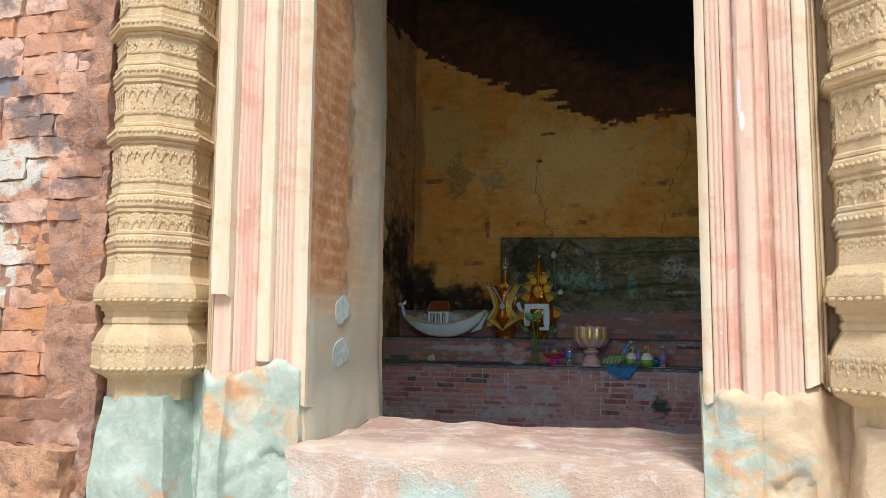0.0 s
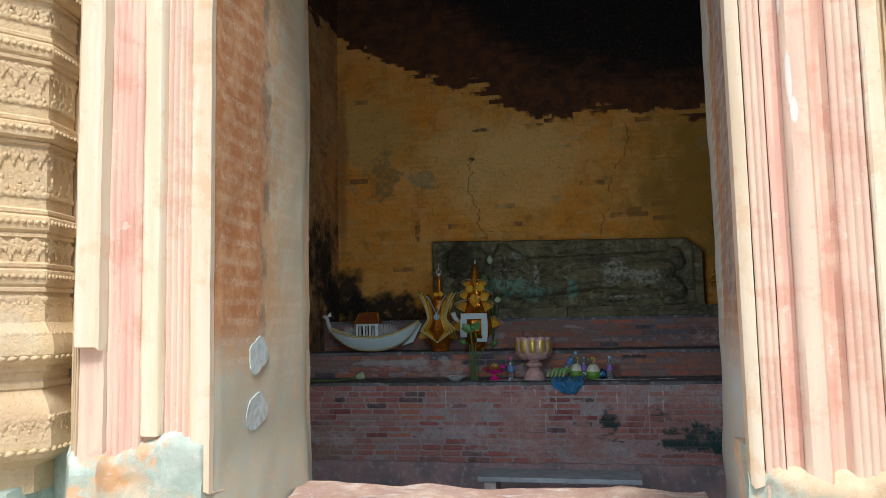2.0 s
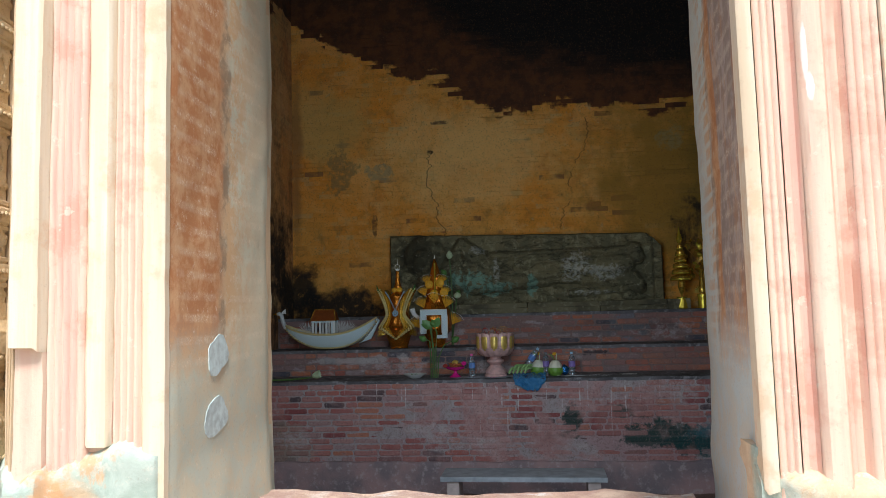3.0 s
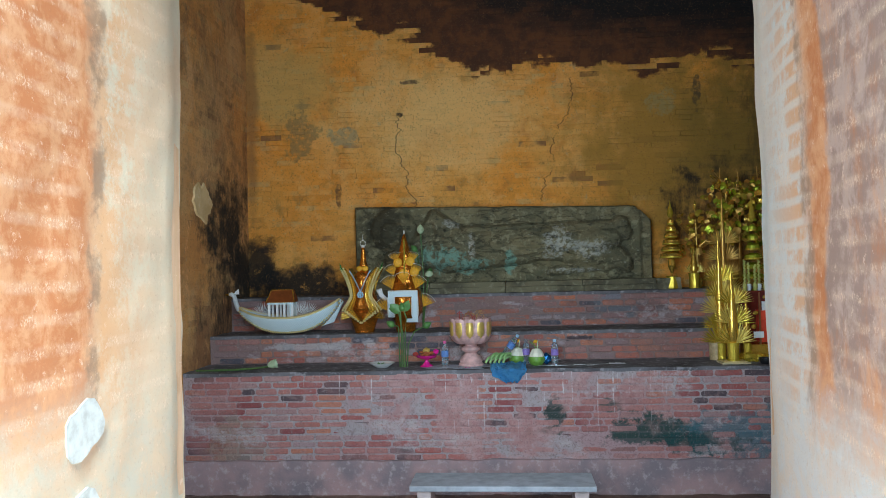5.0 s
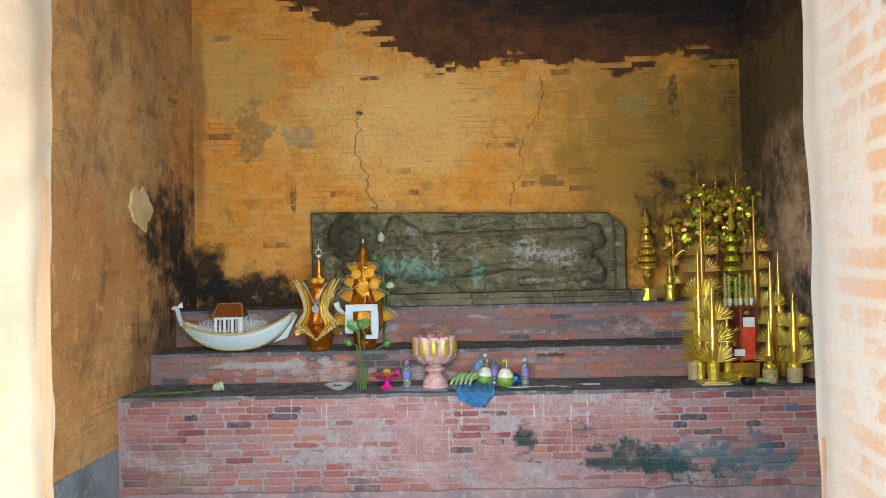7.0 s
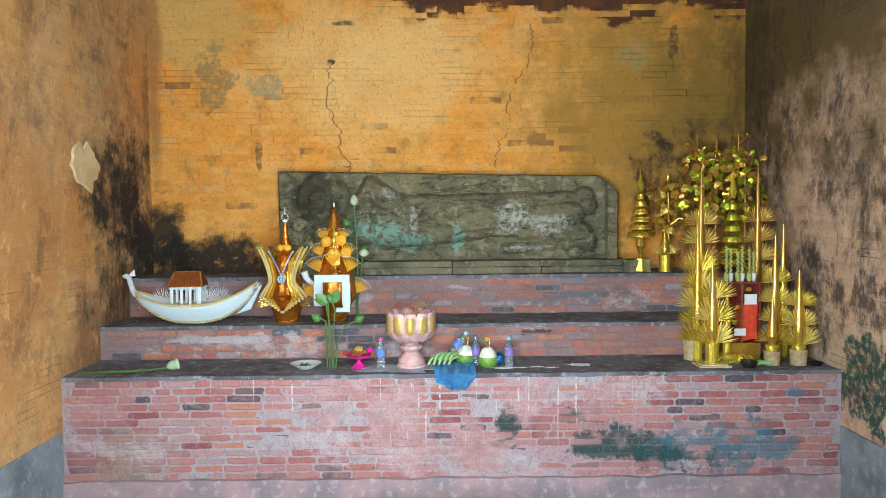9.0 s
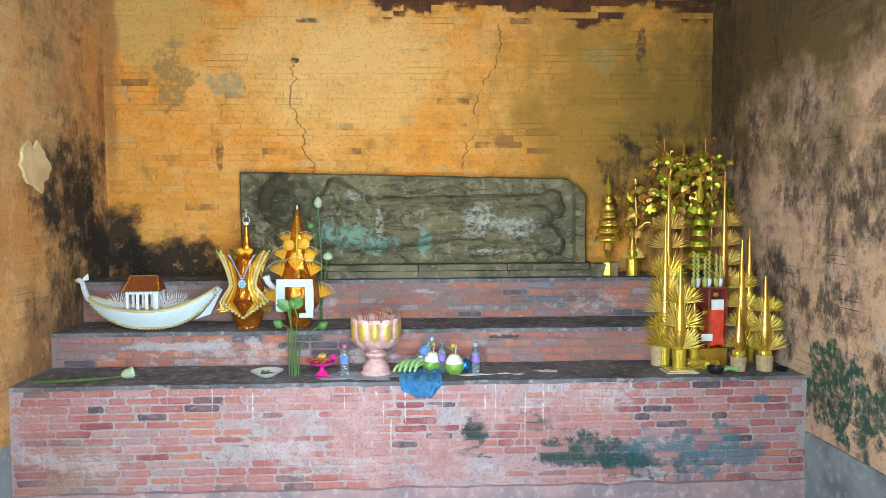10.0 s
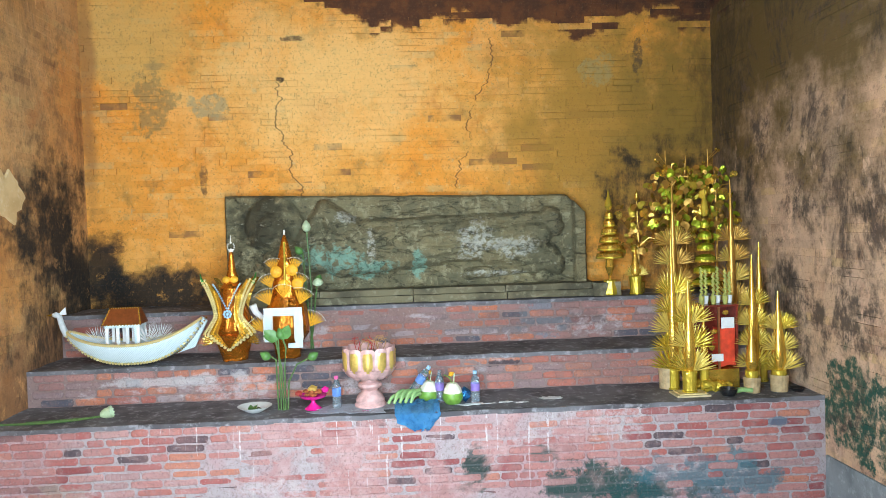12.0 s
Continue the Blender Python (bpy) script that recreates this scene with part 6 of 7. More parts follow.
def petal_bm(half, z0, z1, proud, bulge):
    """A petal lying on the cup, half degrees wide to each side, pointed at the top."""
    bm = bmesh.new()
    rows = []
    for t, k in ((0, 0.55), (0.12, 0.8), (0.3, 1.0), (0.55, 1.0), (0.75, 1.0), (0.88, 0.97), (0.96, 0.85), (1.0, 0.55)):
        z = z0 + (z1 - z0) * t
        row = []
        for u in (-1, -0.6, -0.2, 0.2, 0.6, 1):
            rr_ = cup_radius(z) + proud + bulge * (1 - u * u) + 0.02 * max(0, t - 0.7)
            a = radians(half) * k * u
            row.append(bm.verts.new((rr_ * math.sin(a), -rr_ * math.cos(a), z)))
        rows.append(row)
    for r1, r2 in zip(rows, rows[1:]):
        for i in range(5):
            bm.faces.new((r1[i], r1[i + 1], r2[i + 1], r2[i]))
    bm2 = bm.copy()
    bmesh.ops.reverse_faces(bm2, faces=bm2.faces[:])
    bmesh.ops.scale(bm2, vec=(0.96, 0.96, 1), verts=bm2.verts[:])
    join(bm, bm2)
    return bm


PETAL = mesh_of("petal", petal_bm(17, 0.222, 0.428, 0.004, 0.012), PINK_STONE, True)
PANEL = mesh_of("panel", petal_bm(11, 0.262, 0.40, 0.012, 0.009), GOLD_PAINT, True)
LOW = mesh_of("petal", petal_bm(17, 0.203, 0.28, 0.012, 0.012), PINK_STONE, True)
for i in range(11):
    a = 2 * math.pi * i / 11
    p = hang("petal", PETAL, None, cens, "pink painted petal", Matrix.Rotation(a, 4, "Z"))
    hang("panel", PANEL, None, p, "gold painted panel")
    hang("petal", LOW, None, cens, "", Matrix.Rotation(a + math.pi / 11, 4, "Z"))
part("ash", rough_up(lathe([(0.14, 0.37), (0.12, 0.385), (0.0, 0.40)], 20, cap=False), 0.006, 30), ASH, cens, "grey incense ash")
for i in range(13):
    x, y = r.uniform(-0.1, 0.1), r.uniform(-0.09, 0.09)
    pts = [(x, y, 0.38), (x + r.uniform(-0.03, 0.03), y, 0.44), (x + r.uniform(-0.05, 0.05), y + r.uniform(-0.02, 0.02), 0.47 + r.uniform(0, 0.03)), (x + r.uniform(-0.07, 0.07), y, 0.45 + r.uniform(0, 0.04))]
    part("incense_stick", tube(pts, 0.0035, 5), COIL if i % 3 else RED_STICK, cens)

# ---- fruit and the blue bag ----
bunch = thing("bananas", "bunch of green bananas on the blue plastic bag", "bananas", pose(-1.075, 8.36, AZ + 0.03) @ Matrix.Scale(0.85, 4))
for i in range(9):
    f = i / 8
    a = -1.35 + 2.3 * f
    y = 0.03 - 0.05 * (i % 3)
    x0 = -0.11 + 0.21 * f
    layer = i % 2
    start, end = Vector((0.11 - 0.045 * (i // 2), 0.03, 0.06 + 0.03 * layer)), Vector((0.03 - 0.045 * (i // 2) + 0.01 * layer, -0.04 - 0.01 * layer, 0.005 + 0.035 * layer))
    pts = [start.lerp(end, t) + Vector((-0.01, -0.02, 0.022)) * math.sin(math.pi * t) for t in [k / 6 for k in range(7)]]
    bm = tube(pts, 0.0165, 8, taper=0.8)
    smooth(part("banana", bm, BANANA, bunch), 60)
bag = bmesh.new()
bmesh.ops.create_grid(bag, x_segments=30, y_segments=24, size=0.5)
for v in bag.verts:
    u, w = v.co.x, v.co.y
    x = u * 0.31 * (1 - 1.7 * max(0, -w - 0.12)) + 0.05 * max(0, -w - 0.1)
    y = w * 0.34
    z = 0.012
    if w < -0.05:  # hangs over the edge
        over = -w - 0.05
        y = -0.162 - 0.012 * math.sin(u * 9) - 0.02 * over
        z = -0.27 * over + 0.01
    v.co = Vector((x, y, z)) + noise.noise_vector(Vector((u * 7, w * 7, 1))) * 0.022 + noise.noise_vector(Vector((u * 18, w * 18, 4))) * 0.011
    if w >= -0.05:
        v.co.z = max(v.co.z + 0.012, 0.004)
    else:
        v.co.y = min(v.co.y, -0.143)
b = part("plastic_bag", bag, BAG)
b.modifiers.new("thick", "SOLIDIFY").thickness = 0.0015
b.matrix_basis = pose(-1.0, 8.305, AZ)
smooth(tagged(b, "crumpled blue plastic bag hanging over the altar edge", "plastic bag"), 70)


def coconut(x, y, s, lean):
    c = thing("coconut", "green coconut with a trimmed white top", "coconut", pose(x, y, AZ - 0.003, 0, lean, 0) @ Matrix.Scale(s, 4), "coconuts")
    smooth(part("husk", lathe([(0.02, 0), (0.05, 0.008), (0.07, 0.035), (0.074, 0.06), (0.068, 0.085)], 20), COCO_GREEN, c), 50)
    part("flesh", lathe([(0.068, 0.083), (0.06, 0.115), (0.034, 0.15), (0.0, 0.155)], 9, cap=False), COCO_WHITE, c, "trimmed white top")
    part("straw", tube([(0, 0, 0.15), (-0.02, 0, 0.19), (-0.06, -0.01, 0.215)], 0.004, 6), COCO_GREEN, c)
    part("straw", tube([(0.01, 0, 0.15), (0.015, 0, 0.22)], 0.004, 6), PETAL_WHITE, c)
    part("flower", rough_up(pebble(0.022, 0.018, 0.018, (-0.005, 0, 0.215)), 0.005, 60), MARIGOLD, c, "orange flower")
    return c


coconut(-0.752, 8.38, 1.0, 0)
coconut(-0.925, 8.48, 1.0, 4)
part_pack = thing("foil_packet", "shiny blue foil packet beside the coconut", "packet", pose(-0.66, 8.44, AZ - 0.002))
part("packet", rough_up(pebble(0.045, 0.03, 0.055, (0, 0, 0.055)), 0.008, 25), foil("blue foil", (0.05, 0.25, 0.6), 0.25), part_pack)

# ---- scraps ----
def scrap(x, y, w, d, mat, words, seed):
    bm = bmesh.new()
    ring = []
    for i in range(26):
        a = 2 * math.pi * i / 26
        k = 1 + 0.75 * noise.noise(Vector((2.4 * math.cos(a), 2.4 * math.sin(a), seed))) + 0.35 * noise.noise(Vector((6 * math.cos(a), 6 * math.sin(a), seed)))
        ring.append(bm.verts.new((w * k * math.cos(a), d * k * math.sin(a), 0.003 + 0.004 * noise.noise(Vector((a, seed, 7))))))
    f = bm.faces.new(ring)
    ext = bmesh.ops.extrude_face_region(bm, geom=[f])["geom"]
    bmesh.ops.translate(bm, vec=(0, 0, 0.002), verts=[v for v in ext if isinstance(v, bmesh.types.BMVert)])
    bmesh.ops.recalc_face_normals(bm, faces=bm.faces[:])
    ob = part("paper_scrap", bm, mat)
    ob.matrix_basis = pose(x, y, AZ)
    tagged(ob, words, "paper scrap", "scraps on the altar")


scrap(-0.04, 8.42, 0.075, 0.04, WHITE_PAPER, "torn white paper scrap on the ledge", 1)
scrap(-0.38, 8.36, 0.05, 0.018, WHITE_PAPER, "torn white paper scrap on the ledge", 2)
scrap(-0.27, 8.33, 0.045, 0.015, WHITE_PAPER, "small torn white paper scrap on the ledge", 3)
scrap(-1.33, 8.28, 0.02, 0.015, PALE_BLUE, "small blue paper scrap on the ledge", 4)
scrap(-1.36, 8.27, 0.018, 0.012, HOT_PINK, "small pink paper scrap on the ledge", 5)
scrap(-0.62, 8.33, 0.1, 0.03, WHITE_PAPER, "white wax film spilled on the ledge", 6)
wax = dusty("pale blue-white wax film", (0.45, 0.5, 0.58), (0.3, 0.3, 0.34), (0.6, 0.64, 0.7), 0.5, 8.0)
scrap(-1.36, 8.36, 0.3, 0.13, wax, "pale wax and ash film around the burner", 7)
scrap(-1.6, 8.3, 0.14, 0.06, wax, "pale wax film near the altar edge", 8)
# ---- the gold paper offerings ----
FAN_L = mesh_of("fan", fan_bm(11, 0.20, 0.72, 0.0075, 0.05), BLADE)
FAN_B = mesh_of("fan", fan_bm(11, 0.19, 0.72, 0.0075, 0.05), BLADE_BRONZE)
FAN_P = mesh_of("fan", fan_bm(10, 0.19, 0.7, 0.008, 0.05), GOLD_BRIGHT)


def gold_cone(x, y, z, h, tiers, words, vase=0.052, fan=None, s=1.0, bare=False, cone_mat=None):
    g = thing("gold_cone", words, "gold offering", pose(x, y, z), "gold cone offerings")
    fan = fan or FAN_L
    part("vase", lathe([(vase * 1.05, 0), (vase * 1.05, 0.008), (vase * 0.92, 0.012), (vase * 0.95, 0.1), (vase * 1.02, 0.15), (vase * 1.05, 0.155), (vase * 0.8, 0.156)], 16), GOLD_BRIGHT, g)
    cm = cone_mat or GOLD
    body = lathe([(vase * 0.55, 0.15), (vase * 0.95, 0.22), (vase * 0.9, h * 0.42), (vase * 0.62, h * 0.6), (vase * 0.38, h * 0.75), (vase * 0.18, h * 0.92), (0.003, h)], 12, cap=False)
    smooth(part("cone", rough_up(body, 0.002, 25, x), cm, g), 50)
    rr = random.Random(int(x * 100 + z * 10))
    if not bare:
        for k in range(tiers):
            zz = 0.15 + (h * 0.62 - 0.15) * k / max(1, tiers - 1) if tiers > 1 else 0.16
            size = 0.88 * s * (1.0 - 0.22 * k / max(1, tiers))
            for ry, rz, back in ((-46, 8, 0.0), (46, -8, 0.0), (-24, 34, 0.03), (24, -34, 0.03)):
                f = fan if rr.random() < 0.7 else (FAN_P if fan is FAN_L else FAN_L)
                hang("fan", f, None, g, "gold paper fan of narrow blades", pose(math.copysign(0.02, ry) if abs(ry) > 10 else 0.0, back - 0.02, zz, rr.uniform(-8, 8), ry + rr.uniform(-6, 6), rz) @ Matrix.Scale(size * rr.uniform(0.92, 1.05), 4))
    return g


W = "gold paper cone offering with fanned blades in a vase"
gold_cone(0.945, 8.36, AZ + 0.02, 0.80, 3, W, s=1.1)
gold_cone(0.90, 8.56, AZ, 1.14, 5, W, s=1.15, fan=FAN_P, vase=0.046)
gold_cone(1.07, 8.98, SZ, 1.26, 5, "tall bronze-gold paper cone offering with tiered blade fans", s=1.1, fan=FAN_B, cone_mat=BRONZE, vase=0.04)
gold_cone(1.55, 9.0, SZ, 1.29, 5, "tall bronze-gold paper cone offering with tiered blade fans", s=1.05, fan=FAN_B, cone_mat=BRONZE, vase=0.04)
gold_cone(1.40, 8.36, AZ, 0.52, 0, "plain gold paper cone standing in a clay cup", bare=True, vase=0.046)
gold_cone(1.60, 8.36, AZ, 0.72, 3, W, s=0.95)
gold_cone(1.50, 8.55, AZ, 0.98, 4, W, s=0.9)
gold_cone(1.63, 8.7, AZ, 1.06, 1, "slim gold paper cone offering near the wall", s=0.7)
gold_cone(1.11, 8.5, AZ, 0.62, 0, "plain slim gold paper cone on the ledge", bare=True, vase=0.035)
gold_cone(0.93, 9.52, TZ, 0.42, 1, "small gold paper cone in a gold cup", vase=0.055, s=0.6)

plate = thing("wooden_stand", "small stepped pale stand under the gold vase", "stand", pose(0.945, 8.36, AZ - 0.002))
part("tier", box(-0.12, 0.12, -0.09, 0.09, 0, 0.012, bevel=0.002), plain("pale painted wood", (0.6, 0.5, 0.3), 0.6), plate)
part("tier", box(-0.095, 0.095, -0.07, 0.07, 0.012, 0.0225, bevel=0.002), plain("pale gilt wood", (0.62, 0.48, 0.22), 0.5), plate)
for x, y, rr_, h in ((1.40, 8.36, 0.058, 0.11), (1.60, 8.36, 0.062, 0.12), (0.87, 8.6, 0.065, 0.16)):
    cup = thing("clay_cup", "translucent clay-coloured cup around a gold cone", "cup", pose(x, y, AZ - 0.001), "cups")
    part("wall", lathe([(rr_ * 0.95, 0), (rr_ * 1.05, h), (rr_ * 1.0, h), (rr_ * 0.92, 0.01)], 18, cap=False), TERRACOTTA, cup)

# tiered umbrellas
def umbrella(x, y, z, h, mat):
    u = thing("tiered_umbrella", "yellow-gold tiered ceremonial umbrella on a lattice pot", "ceremonial umbrella", pose(x, y, z), "tiered umbrellas")
    part("pot", lathe([(0.065, 0), (0.07, 0.01), (0.055, 0.12), (0.06, 0.13)], 8), GOLD_BRIGHT, u)
    part("bud", lathe([(0.012, 0.13), (0.012, 0.16), (0.04, 0.24), (0.035, 0.3), (0.02, 0.34)], 10), mat, u)
    n = 6
    for i in range(n):
        rr_, zz = 0.115 * (1 - i / (n + 1.2)), h * (0.36 + 0.075 * i)
        t = part("tier", lathe([(rr_, zz), (rr_ * 1.02, zz + 0.005), (rr_ * 0.95, zz + 0.03), (rr_ * 0.4, zz + 0.05), (0.01, zz + 0.052)], 16), mat, u, "round fringed tier")
        part("fringe", lathe([(rr_ * 0.98, zz - 0.016), (rr_ * 1.06, zz - 0.012), (rr_ * 1.03, zz + 0.003), (rr_ * 0.98, zz + 0.003)], 16), GOLD_BRIGHT, t)
    part("finial", lathe([(0.02, h * 0.80), (0.034, h * 0.84), (0.026, h * 0.88), (0.012, h * 0.93), (0.002, h)], 10), GOLD_BRIGHT, u)
    return u


umbrella(0.715, 9.55, TZ - 0.002, 0.92, GOLD)
umbrella(1.42, 9.2, SZ - 0.002, 1.25, GOLD_GREEN)


# trees of foil leaves
def heart_bm(s):
    bm = bmesh.new()
    pts = [(0, 0), (0.35, 0.12), (0.55, 0.4), (0.5, 0.7), (0.28, 0.82), (0, 0.68), (-0.28, 0.82), (-0.5, 0.7), (-0.55, 0.4), (-0.35, 0.12)]
    v = [bm.verts.new((x * s, 0.08 * s * (abs(x) - 0.2), -z * s)) for x, z in pts]
    c = bm.verts.new((0, -0.03 * s, -0.45 * s))
    for i in range(len(v)):
        bm.faces.new((v[i], v[(i + 1) % len(v)], c))
    bm2 = bm.copy()
    bmesh.ops.reverse_faces(bm2, faces=bm2.faces[:])
    join(bm, bm2, Matrix.Translation((0, 0.0015, 0)))
    return bm


HEARTS = [mesh_of("leaf", heart_bm(0.1), m) for m in (GOLD_BRIGHT, GOLD_GREEN, BRONZE, GOLD)]


def foil_tree(x, y, z, h, wide, n, seed, mix):
    t = thing("foil_tree", "ornamental tree with hanging gold and green foil leaves", "foil tree", pose(x, y, z), "foil trees")
    rr = random.Random(seed)
    part("trunk", tube([(0, 0, 0), (0.01, 0, h * 0.5), (0, 0, h)], 0.012, 7, taper=0.4), BRONZE, t)
    part("pot", lathe([(0.05, 0), (0.06, 0.1), (0.055, 0.1)], 12), GOLD, t)
    for b in range(7):
        z0 = h * rr.uniform(0.4, 0.85)
        a = rr.uniform(0, 2 * math.pi)
        L = wide * rr.uniform(0.6, 1.0)
        part("branch", tube([(0, 0, z0), (L * 0.5 * math.cos(a), L * 0.5 * math.sin(a), z0 + 0.08), (L * math.cos(a), L * math.sin(a), z0 + rr.uniform(0.06, 0.2))], 0.005, 5), BRONZE, t)
    for i in range(n):
        a, q = rr.uniform(0, 2 * math.pi), rr.uniform(0.2, 1.0)
        zz = h * rr.uniform(0.42, 1.0)
        hang("leaf", HEARTS[mix[rr.randrange(len(mix))]], None, t, "", pose(wide * q * math.cos(a), wide * q * math.sin(a) * 0.7, zz, rr.uniform(-40, 40), rr.uniform(-60, 60), rr.uniform(-70, 70)) @ Matrix.Scale(rr.uniform(0.35, 0.8), 4))
    if seed == 1:
        part("flame", lathe([(0.004, h), (0.02, h + 0.03), (0.014, h + 0.07), (0.0, h + 0.11)], 8, cap=False), GOLD, t)
    return t


foil_tree(0.98, 9.6, TZ, 0.80, 0.2, 90, 1, (0, 0, 3, 2, 2))
foil_tree(1.28, 9.55, TZ, 1.12, 0.2, 140, 2, (0, 1, 2, 0, 3, 2))
foil_tree(1.42, 9.62, TZ, 1.1, 0.24, 140, 3, (0, 1, 1, 2, 3))
foil_tree(1.62, 9.45, TZ, 1.08, 0.18, 110, 4, (0, 1, 2, 3, 1))

# flower sprigs over the trees
def sprig(x, y, z, h, seed):
    s = thing("gold_sprig", "bronze-gold paper blossom sprig rising over the offerings", "paper sprig", pose(x, y, z), "gold sprigs")
    rr = random.Random(seed)
    part("stalk", tube([(0, 0, 0), (0.01, 0, h * 0.6), (0.0, 0, h)], 0.006, 5), BRONZE, s)
    for i in range(9):
        zz = h * rr.uniform(0.72, 1.0)
        p = (rr.uniform(-0.09, 0.09), rr.uniform(-0.05, 0.05), zz)
        part("twig", tube([(0, 0, zz - 0.08), p], 0.0035, 4), BRONZE, s)
        part("blossom", rough_up(pebble(0.017, 0.015, 0.017, p), 0.006, 60, i), GOLD if i % 3 else BRONZE, s)
    return s


sprig(1.25, 9.62, TZ, 1.24, 1)
sprig(1.62, 9.6, TZ, 1.24, 2)
sprig(1.46, 9.7, TZ, 1.2, 3)

# red offering box with cloth
rb = thing("offering_box", "dark red glass-fronted box holding folded orange-red cloth", "offering box", pose(1.25, 8.62, AZ - 0.002, 0, 0, 4))
part("plinth", box(-0.13, 0.13, -0.1, 0.1, 0, 0.14, bevel=0.004), GOLD, rb, "crumpled gold foil plinth")
part("back", box(-0.13, 0.13, 0.06, 0.1, 0.14, 0.60, bevel=0.003), RED_BOX, rb)
part("side", box(-0.13, -0.115, -0.09, 0.06, 0.14, 0.60), RED_BOX, rb)
part("side", box(0.115, 0.13, -0.09, 0.06, 0.14, 0.60), RED_BOX, rb)
part("top", box(-0.135, 0.135, -0.095, 0.1, 0.60, 0.615), RED_BOX, rb)
part("post", box(-0.03, -0.015, -0.1, -0.09, 0.14, 0.60), plain("copper edge strip", (0.4, 0.16, 0.07), 0.3, 0.6), rb)
cl = box(-0.01, 0.11, -0.085, 0.04, 0.16, 0.44)
bmesh.ops.subdivide_edges(cl, edges=cl.edges[:], cuts=5, use_grid_fill=True)
smooth(part("cloth", rough_up(cl, 0.014, 12, 4), RED_CLOTH, rb, "folded orange-red cloth"), 60)
part("card", box(0.0, 0.1, -0.092, -0.088, 0.44, 0.52), WHITE_PAPER, rb, "pale blue-white card")
part("tag", box(-0.085, 0.005, -0.105, -0.1015, 0.2, 0.255), WHITE_PAPER, rb, "white paper tag")
for x, z in ((-0.06, 0.42), (0.03, 0.56), (-0.08, 0.3)):
    part("rosette", rough_up(pebble(0.028, 0.006, 0.022, (x, -0.098, z)), 0.004, 60), GOLD, rb, "gold paper flower")

# twisted candles in cups on the box
for i in range(6):
    c = thing("twisted_candle", "yellow-green twisted candle in a small pale cup", "candle", pose(1.14 + 0.045 * i, 8.6 + 0.03 * (i % 2), AZ + 0.614), "candles on the box")
    part("cup", lathe([(0.014, 0), (0.02, 0.03), (0.021, 0.06), (0.018, 0.06)], 10), WHITE_PAPER if i % 2 else CANDLE, c)
    pts = [(0.008 * math.cos(k * 1.3), 0.008 * math.sin(k * 1.3), 0.055 + 0.007 * k) for k in range(32 - 3 * (i % 3))]
    part("candle", tube(pts, 0.009, 6), CANDLE, c)

heap = thing("foil_heap", "crumpled gold foil heap around the vases", "foil heap", pose(1.2, 8.44, AZ - 0.003))
for i, (x, y, s) in enumerate(((-0.08, 0, 0.07), (0.0, 0.02, 0.06), (0.06, 0.05, 0.05), (-0.1, 0.08, 0.06))):
    bm = bmesh.new()
    bmesh.ops.create_icosphere(bm, subdivisions=3, radius=1)
    bmesh.ops.transform(bm, matrix=Matrix.Translation((x, y, s * 0.5)) @ Matrix.Diagonal((s, s * 0.8, s * 0.65, 1)), verts=bm.verts[:])
    rough_up(bm, 0.02, 18, i)
    for v in bm.verts:
        v.co.z = max(v.co.z, 0.001)
    part("foil", bm, GOLD_BRIGHT, heap)
bowl = thing("black_bowl", "small black plastic bowl on the ledge", "bowl", pose(1.2, 8.3, AZ - 0.002))
part("shell", lathe([(0.045, 0), (0.06, 0.03), (0.062, 0.05), (0.056, 0.05), (0.04, 0.012), (0, 0.01)], 20, cap=False), BLACK, bowl)
dish = thing("black_dish", "small dark dish beside the wall", "bowl", pose(1.72, 8.34, AZ - 0.002))
part("shell", lathe([(0.04, 0), (0.055, 0.025), (0.05, 0.025), (0.03, 0.01), (0, 0.01)], 18, cap=False), BLACK, dish)
ban = thing("bananas", "two yellow-green bananas beside the black bowl", "bananas", pose(1.27, 8.31, AZ + 0.018))
for i in range(2):
    smooth(part("banana", tube([(-0.02, 0.02 * i, 0), (0.04, 0.02 * i + 0.01, 0.008), (0.11, 0.02 * i, 0.004)], 0.016, 8), BANANA, ban), 60)
# ---- bricks of the altar and the washed walls ----
def brick_mesh(l, h, d, seed, mat):
    """A brick face with rounded arrises; looks towards -y, its back at y = 0."""
    r = random.Random(seed)
    b = 0.006

    def j(a):
        return r.uniform(-a, a)

    ring = [(-l / 2, -h * 0.28), (-l / 2 + 0.012, -h / 2), (-l * 0.17, -h / 2), (l * 0.17, -h / 2), (l / 2 - 0.012, -h / 2), (l / 2, -h * 0.28),
            (l / 2, h * 0.28), (l / 2 - 0.012, h / 2), (l * 0.17, h / 2), (-l * 0.17, h / 2), (-l / 2 + 0.012, h / 2), (-l / 2, h * 0.28)]
    ring = [(x + j(0.004), z + j(0.003)) for x, z in ring]
    n = len(ring)
    back = [(x, 0, z) for x, z in ring]
    side = [(x, -d + b + j(0.001), z) for x, z in ring]
    face = [(x * (1 - 2 * b / l), -d + j(0.0015), z * (1 - 2 * b / h)) for x, z in ring]
    faces = [tuple(range(2 * n, 3 * n))]
    for a in (0, n):
        for i in range(n):
            k = (i + 1) % n
            faces.append((a + i, a + k, a + n + k, a + n + i))
    me = bpy.data.meshes.new("brick")
    me.from_pydata(back + side + face, [], faces)
    me.materials.append(mat)
    me.update()
    return me


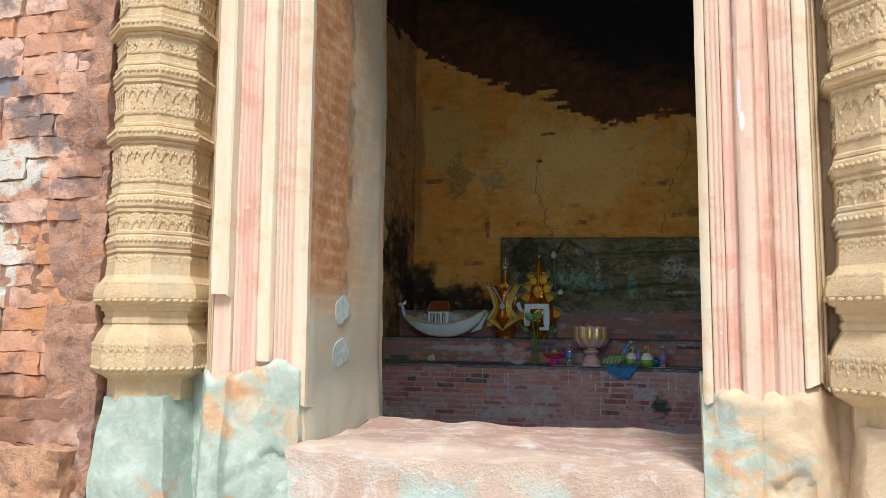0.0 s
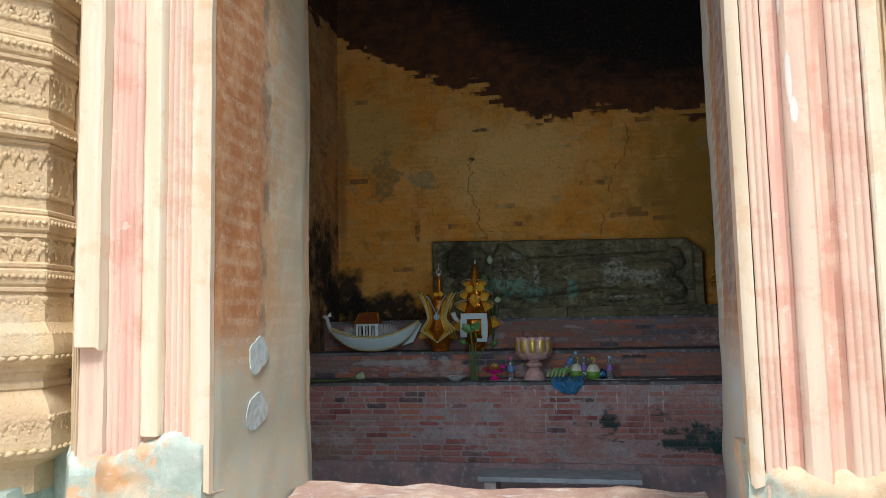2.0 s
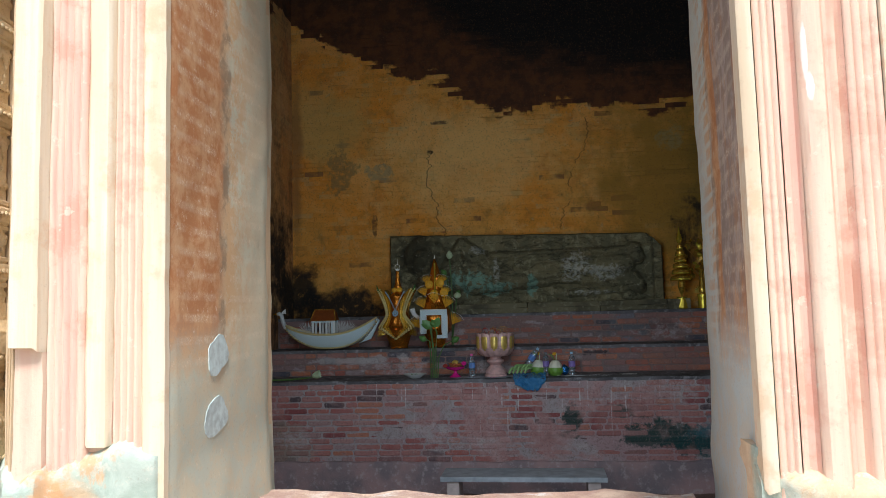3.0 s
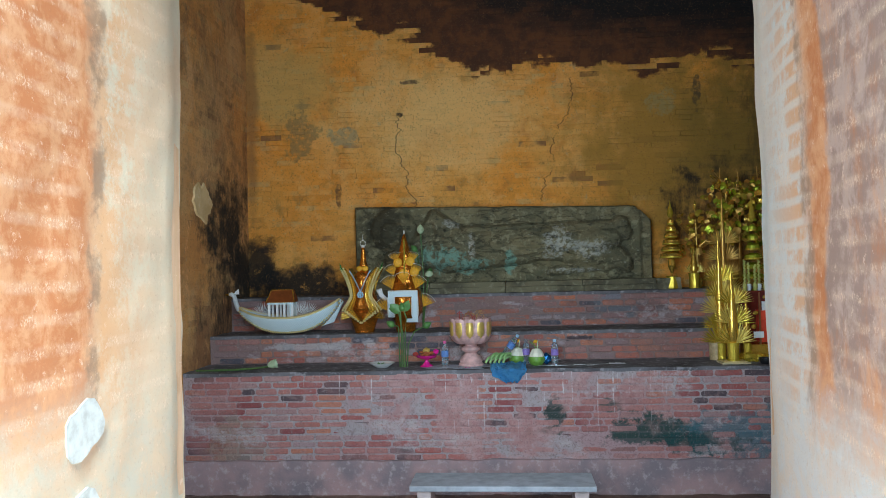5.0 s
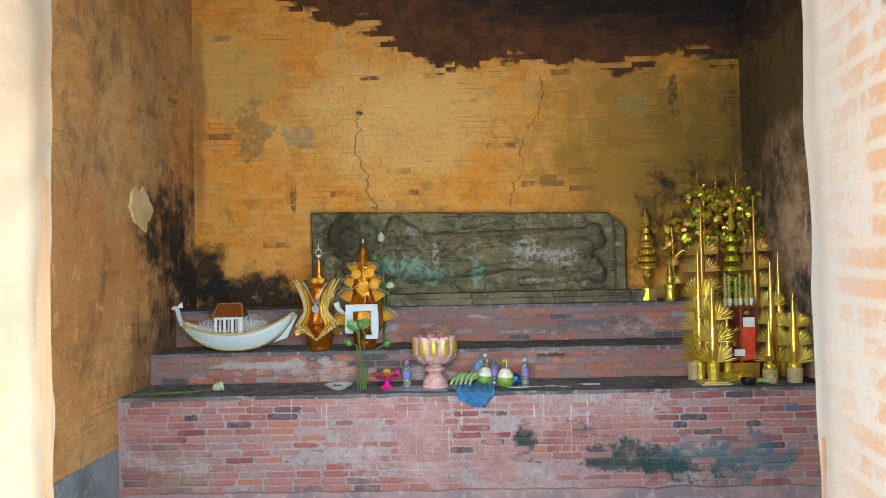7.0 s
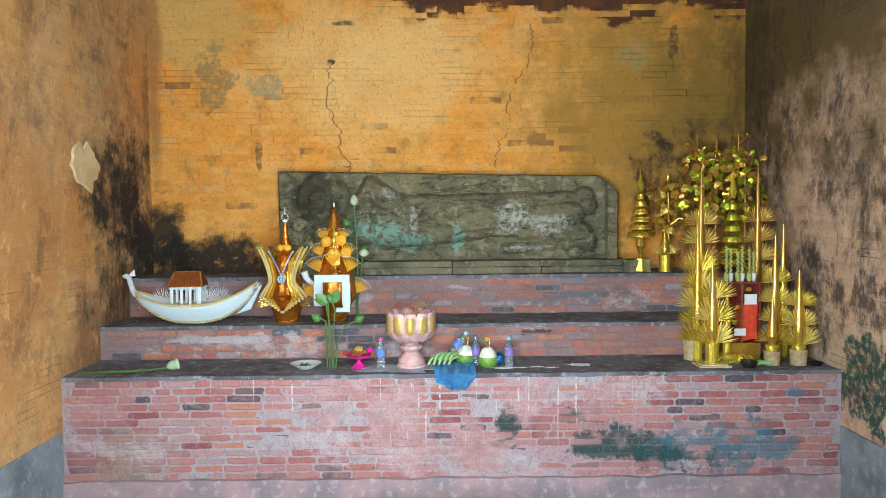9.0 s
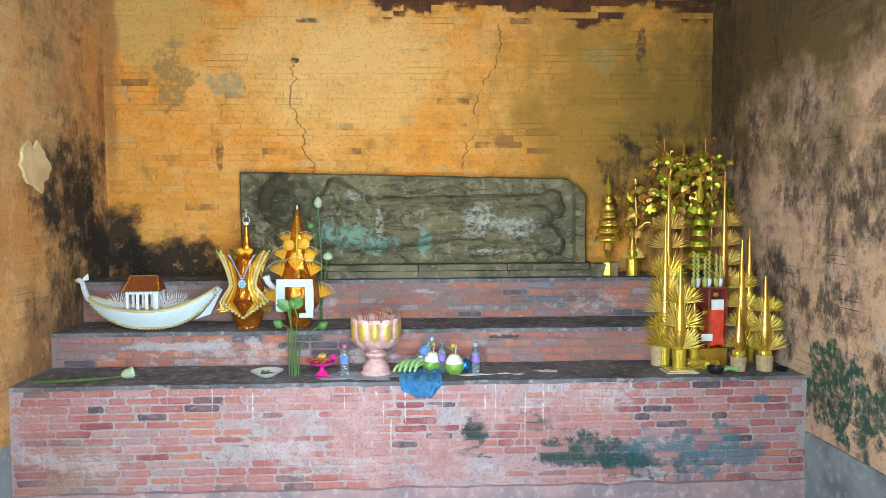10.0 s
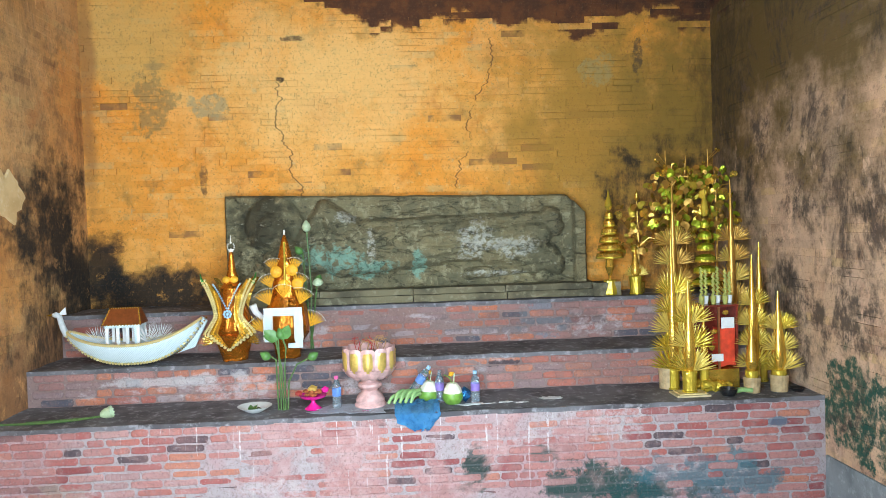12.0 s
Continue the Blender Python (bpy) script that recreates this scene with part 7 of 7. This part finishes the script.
def courses(parent, x0, x1, y, z0, z1, h, mat, seed, deep=0.022):
    r = random.Random(seed)
    n = round((z1 - z0) / h)
    step = (z1 - z0) / n
    lengths = (0.11, 0.19, 0.21, 0.225, 0.24)
    meshes = [[brick_mesh(l, step - 0.011, deep, seed + 10 * a + b, mat) for b in range(3)] for a, l in enumerate(lengths)]
    for k in range(n):
        x = x0 + r.uniform(0.0, 0.1)
        while x < x1 - 0.1:
            a = r.choice((0, 1, 2, 2, 3, 3, 4))
            if x + lengths[a] > x1:
                a = 0
            if x + lengths[a] > x1:
                break
            sunk = 0.007 * max(0.0, min(1.0, 3 * noise.noise(Vector((x * 0.9, seed, (z0 + step * k) * 2.2))) + 0.9 - 0.7 * abs(x + 1.0)))
            hang("brick", meshes[a][r.randrange(3)], None, parent,
                 m=pose(x + lengths[a] / 2, y + deep + r.uniform(-0.0025, 0.004) + sunk, z0 + step * (k + 0.5), r.uniform(-0.6, 0.6), r.uniform(-0.35, 0.35), r.uniform(-0.5, 0.5)))
            x += lengths[a] + r.uniform(0.009, 0.016)


courses(altar, X0 + 0.005, X1 - 0.01, AY, 0.292, AZ - 0.03, 0.0585, ALTAR_BRICK, 1)
courses(altar, X0 + 0.005, X1 - 0.01, SY, AZ - 0.004, SZ - 0.03, 0.06, STEP_BRICK, 2)
courses(altar, X0 + 0.005, X1 - 0.01, TY, SZ - 0.004, TZ - 0.03, 0.06, STEP_BRICK, 3)


def washed_bricks(wall, place, length, z0, z1, mat, seed, uneven=0.004, open_joints=0.5):
    """The bricks that show through the limewash, in one mesh; place maps along, out, up to the world."""
    r = random.Random(seed)
    verts, faces = [], []
    z, h = z0, 0.058
    while z + h < z1:
        u = -r.uniform(0, 0.25)
        while u < length:
            l = r.uniform(0.2, 0.33)
            a, b = max(0.0, u), min(length, u + l)
            if b - a > 0.03:
                g = r.choice((0.0004, 0.0006, 0.001, 0.0012, 0.004))
                out = r.uniform(0.0, uneven) + (0.004 if r.random() < 0.06 else 0.0)
                shut = r.random() > open_joints
                g2 = r.choice((0.0, 0.0003, 0.0006, 0.0008, 0.003))
                if shut:
                    g, g2 = 0.0, 0.0
                e = 0.0015 if shut else 0.003
                base = len(verts)
                box4 = ((a + g, z + g2), (b - g, z + g2), (b - g, z + h - g2), (a + g, z + h - g2))
                ins = ((a + g + e, z + g2 + e), (b - g - e, z + g2 + e), (b - g - e, z + h - g2 - e), (a + g + e, z + h - g2 - e))
                verts += [place(p, -0.012, q) for p, q in box4] + [place(p, out + 0.003, q) for p, q in box4] + [place(p, out + 0.004, q) for p, q in ins]
                faces.append((base + 8, base + 9, base + 10, base + 11))
                for o in (0, 4):
                    for i in range(4):
                        k = (i + 1) % 4
                        faces.append((base + o + i, base + o + k, base + o + 4 + k, base + o + 4 + i))
            u += l
        z += h
    me = bpy.data.meshes.new("washed_bricks")
    me.from_pydata(verts, [], faces)
    me.materials.append(mat)
    me.update()
    return tagged(hang("washed_bricks", me, None, wall), kind="stuff")


walls = {o.name: o for o in scene.objects if o.name.startswith("wall_")}
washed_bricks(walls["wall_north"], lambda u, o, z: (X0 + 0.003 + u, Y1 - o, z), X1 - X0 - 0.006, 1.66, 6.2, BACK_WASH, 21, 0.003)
washed_bricks(walls["wall_west"], lambda u, o, z: (X0 + o, Y1 - u, z), Y1 - Y0, 0.66, 6.2, LEFT_WASH, 22, 0.002, 0.25)
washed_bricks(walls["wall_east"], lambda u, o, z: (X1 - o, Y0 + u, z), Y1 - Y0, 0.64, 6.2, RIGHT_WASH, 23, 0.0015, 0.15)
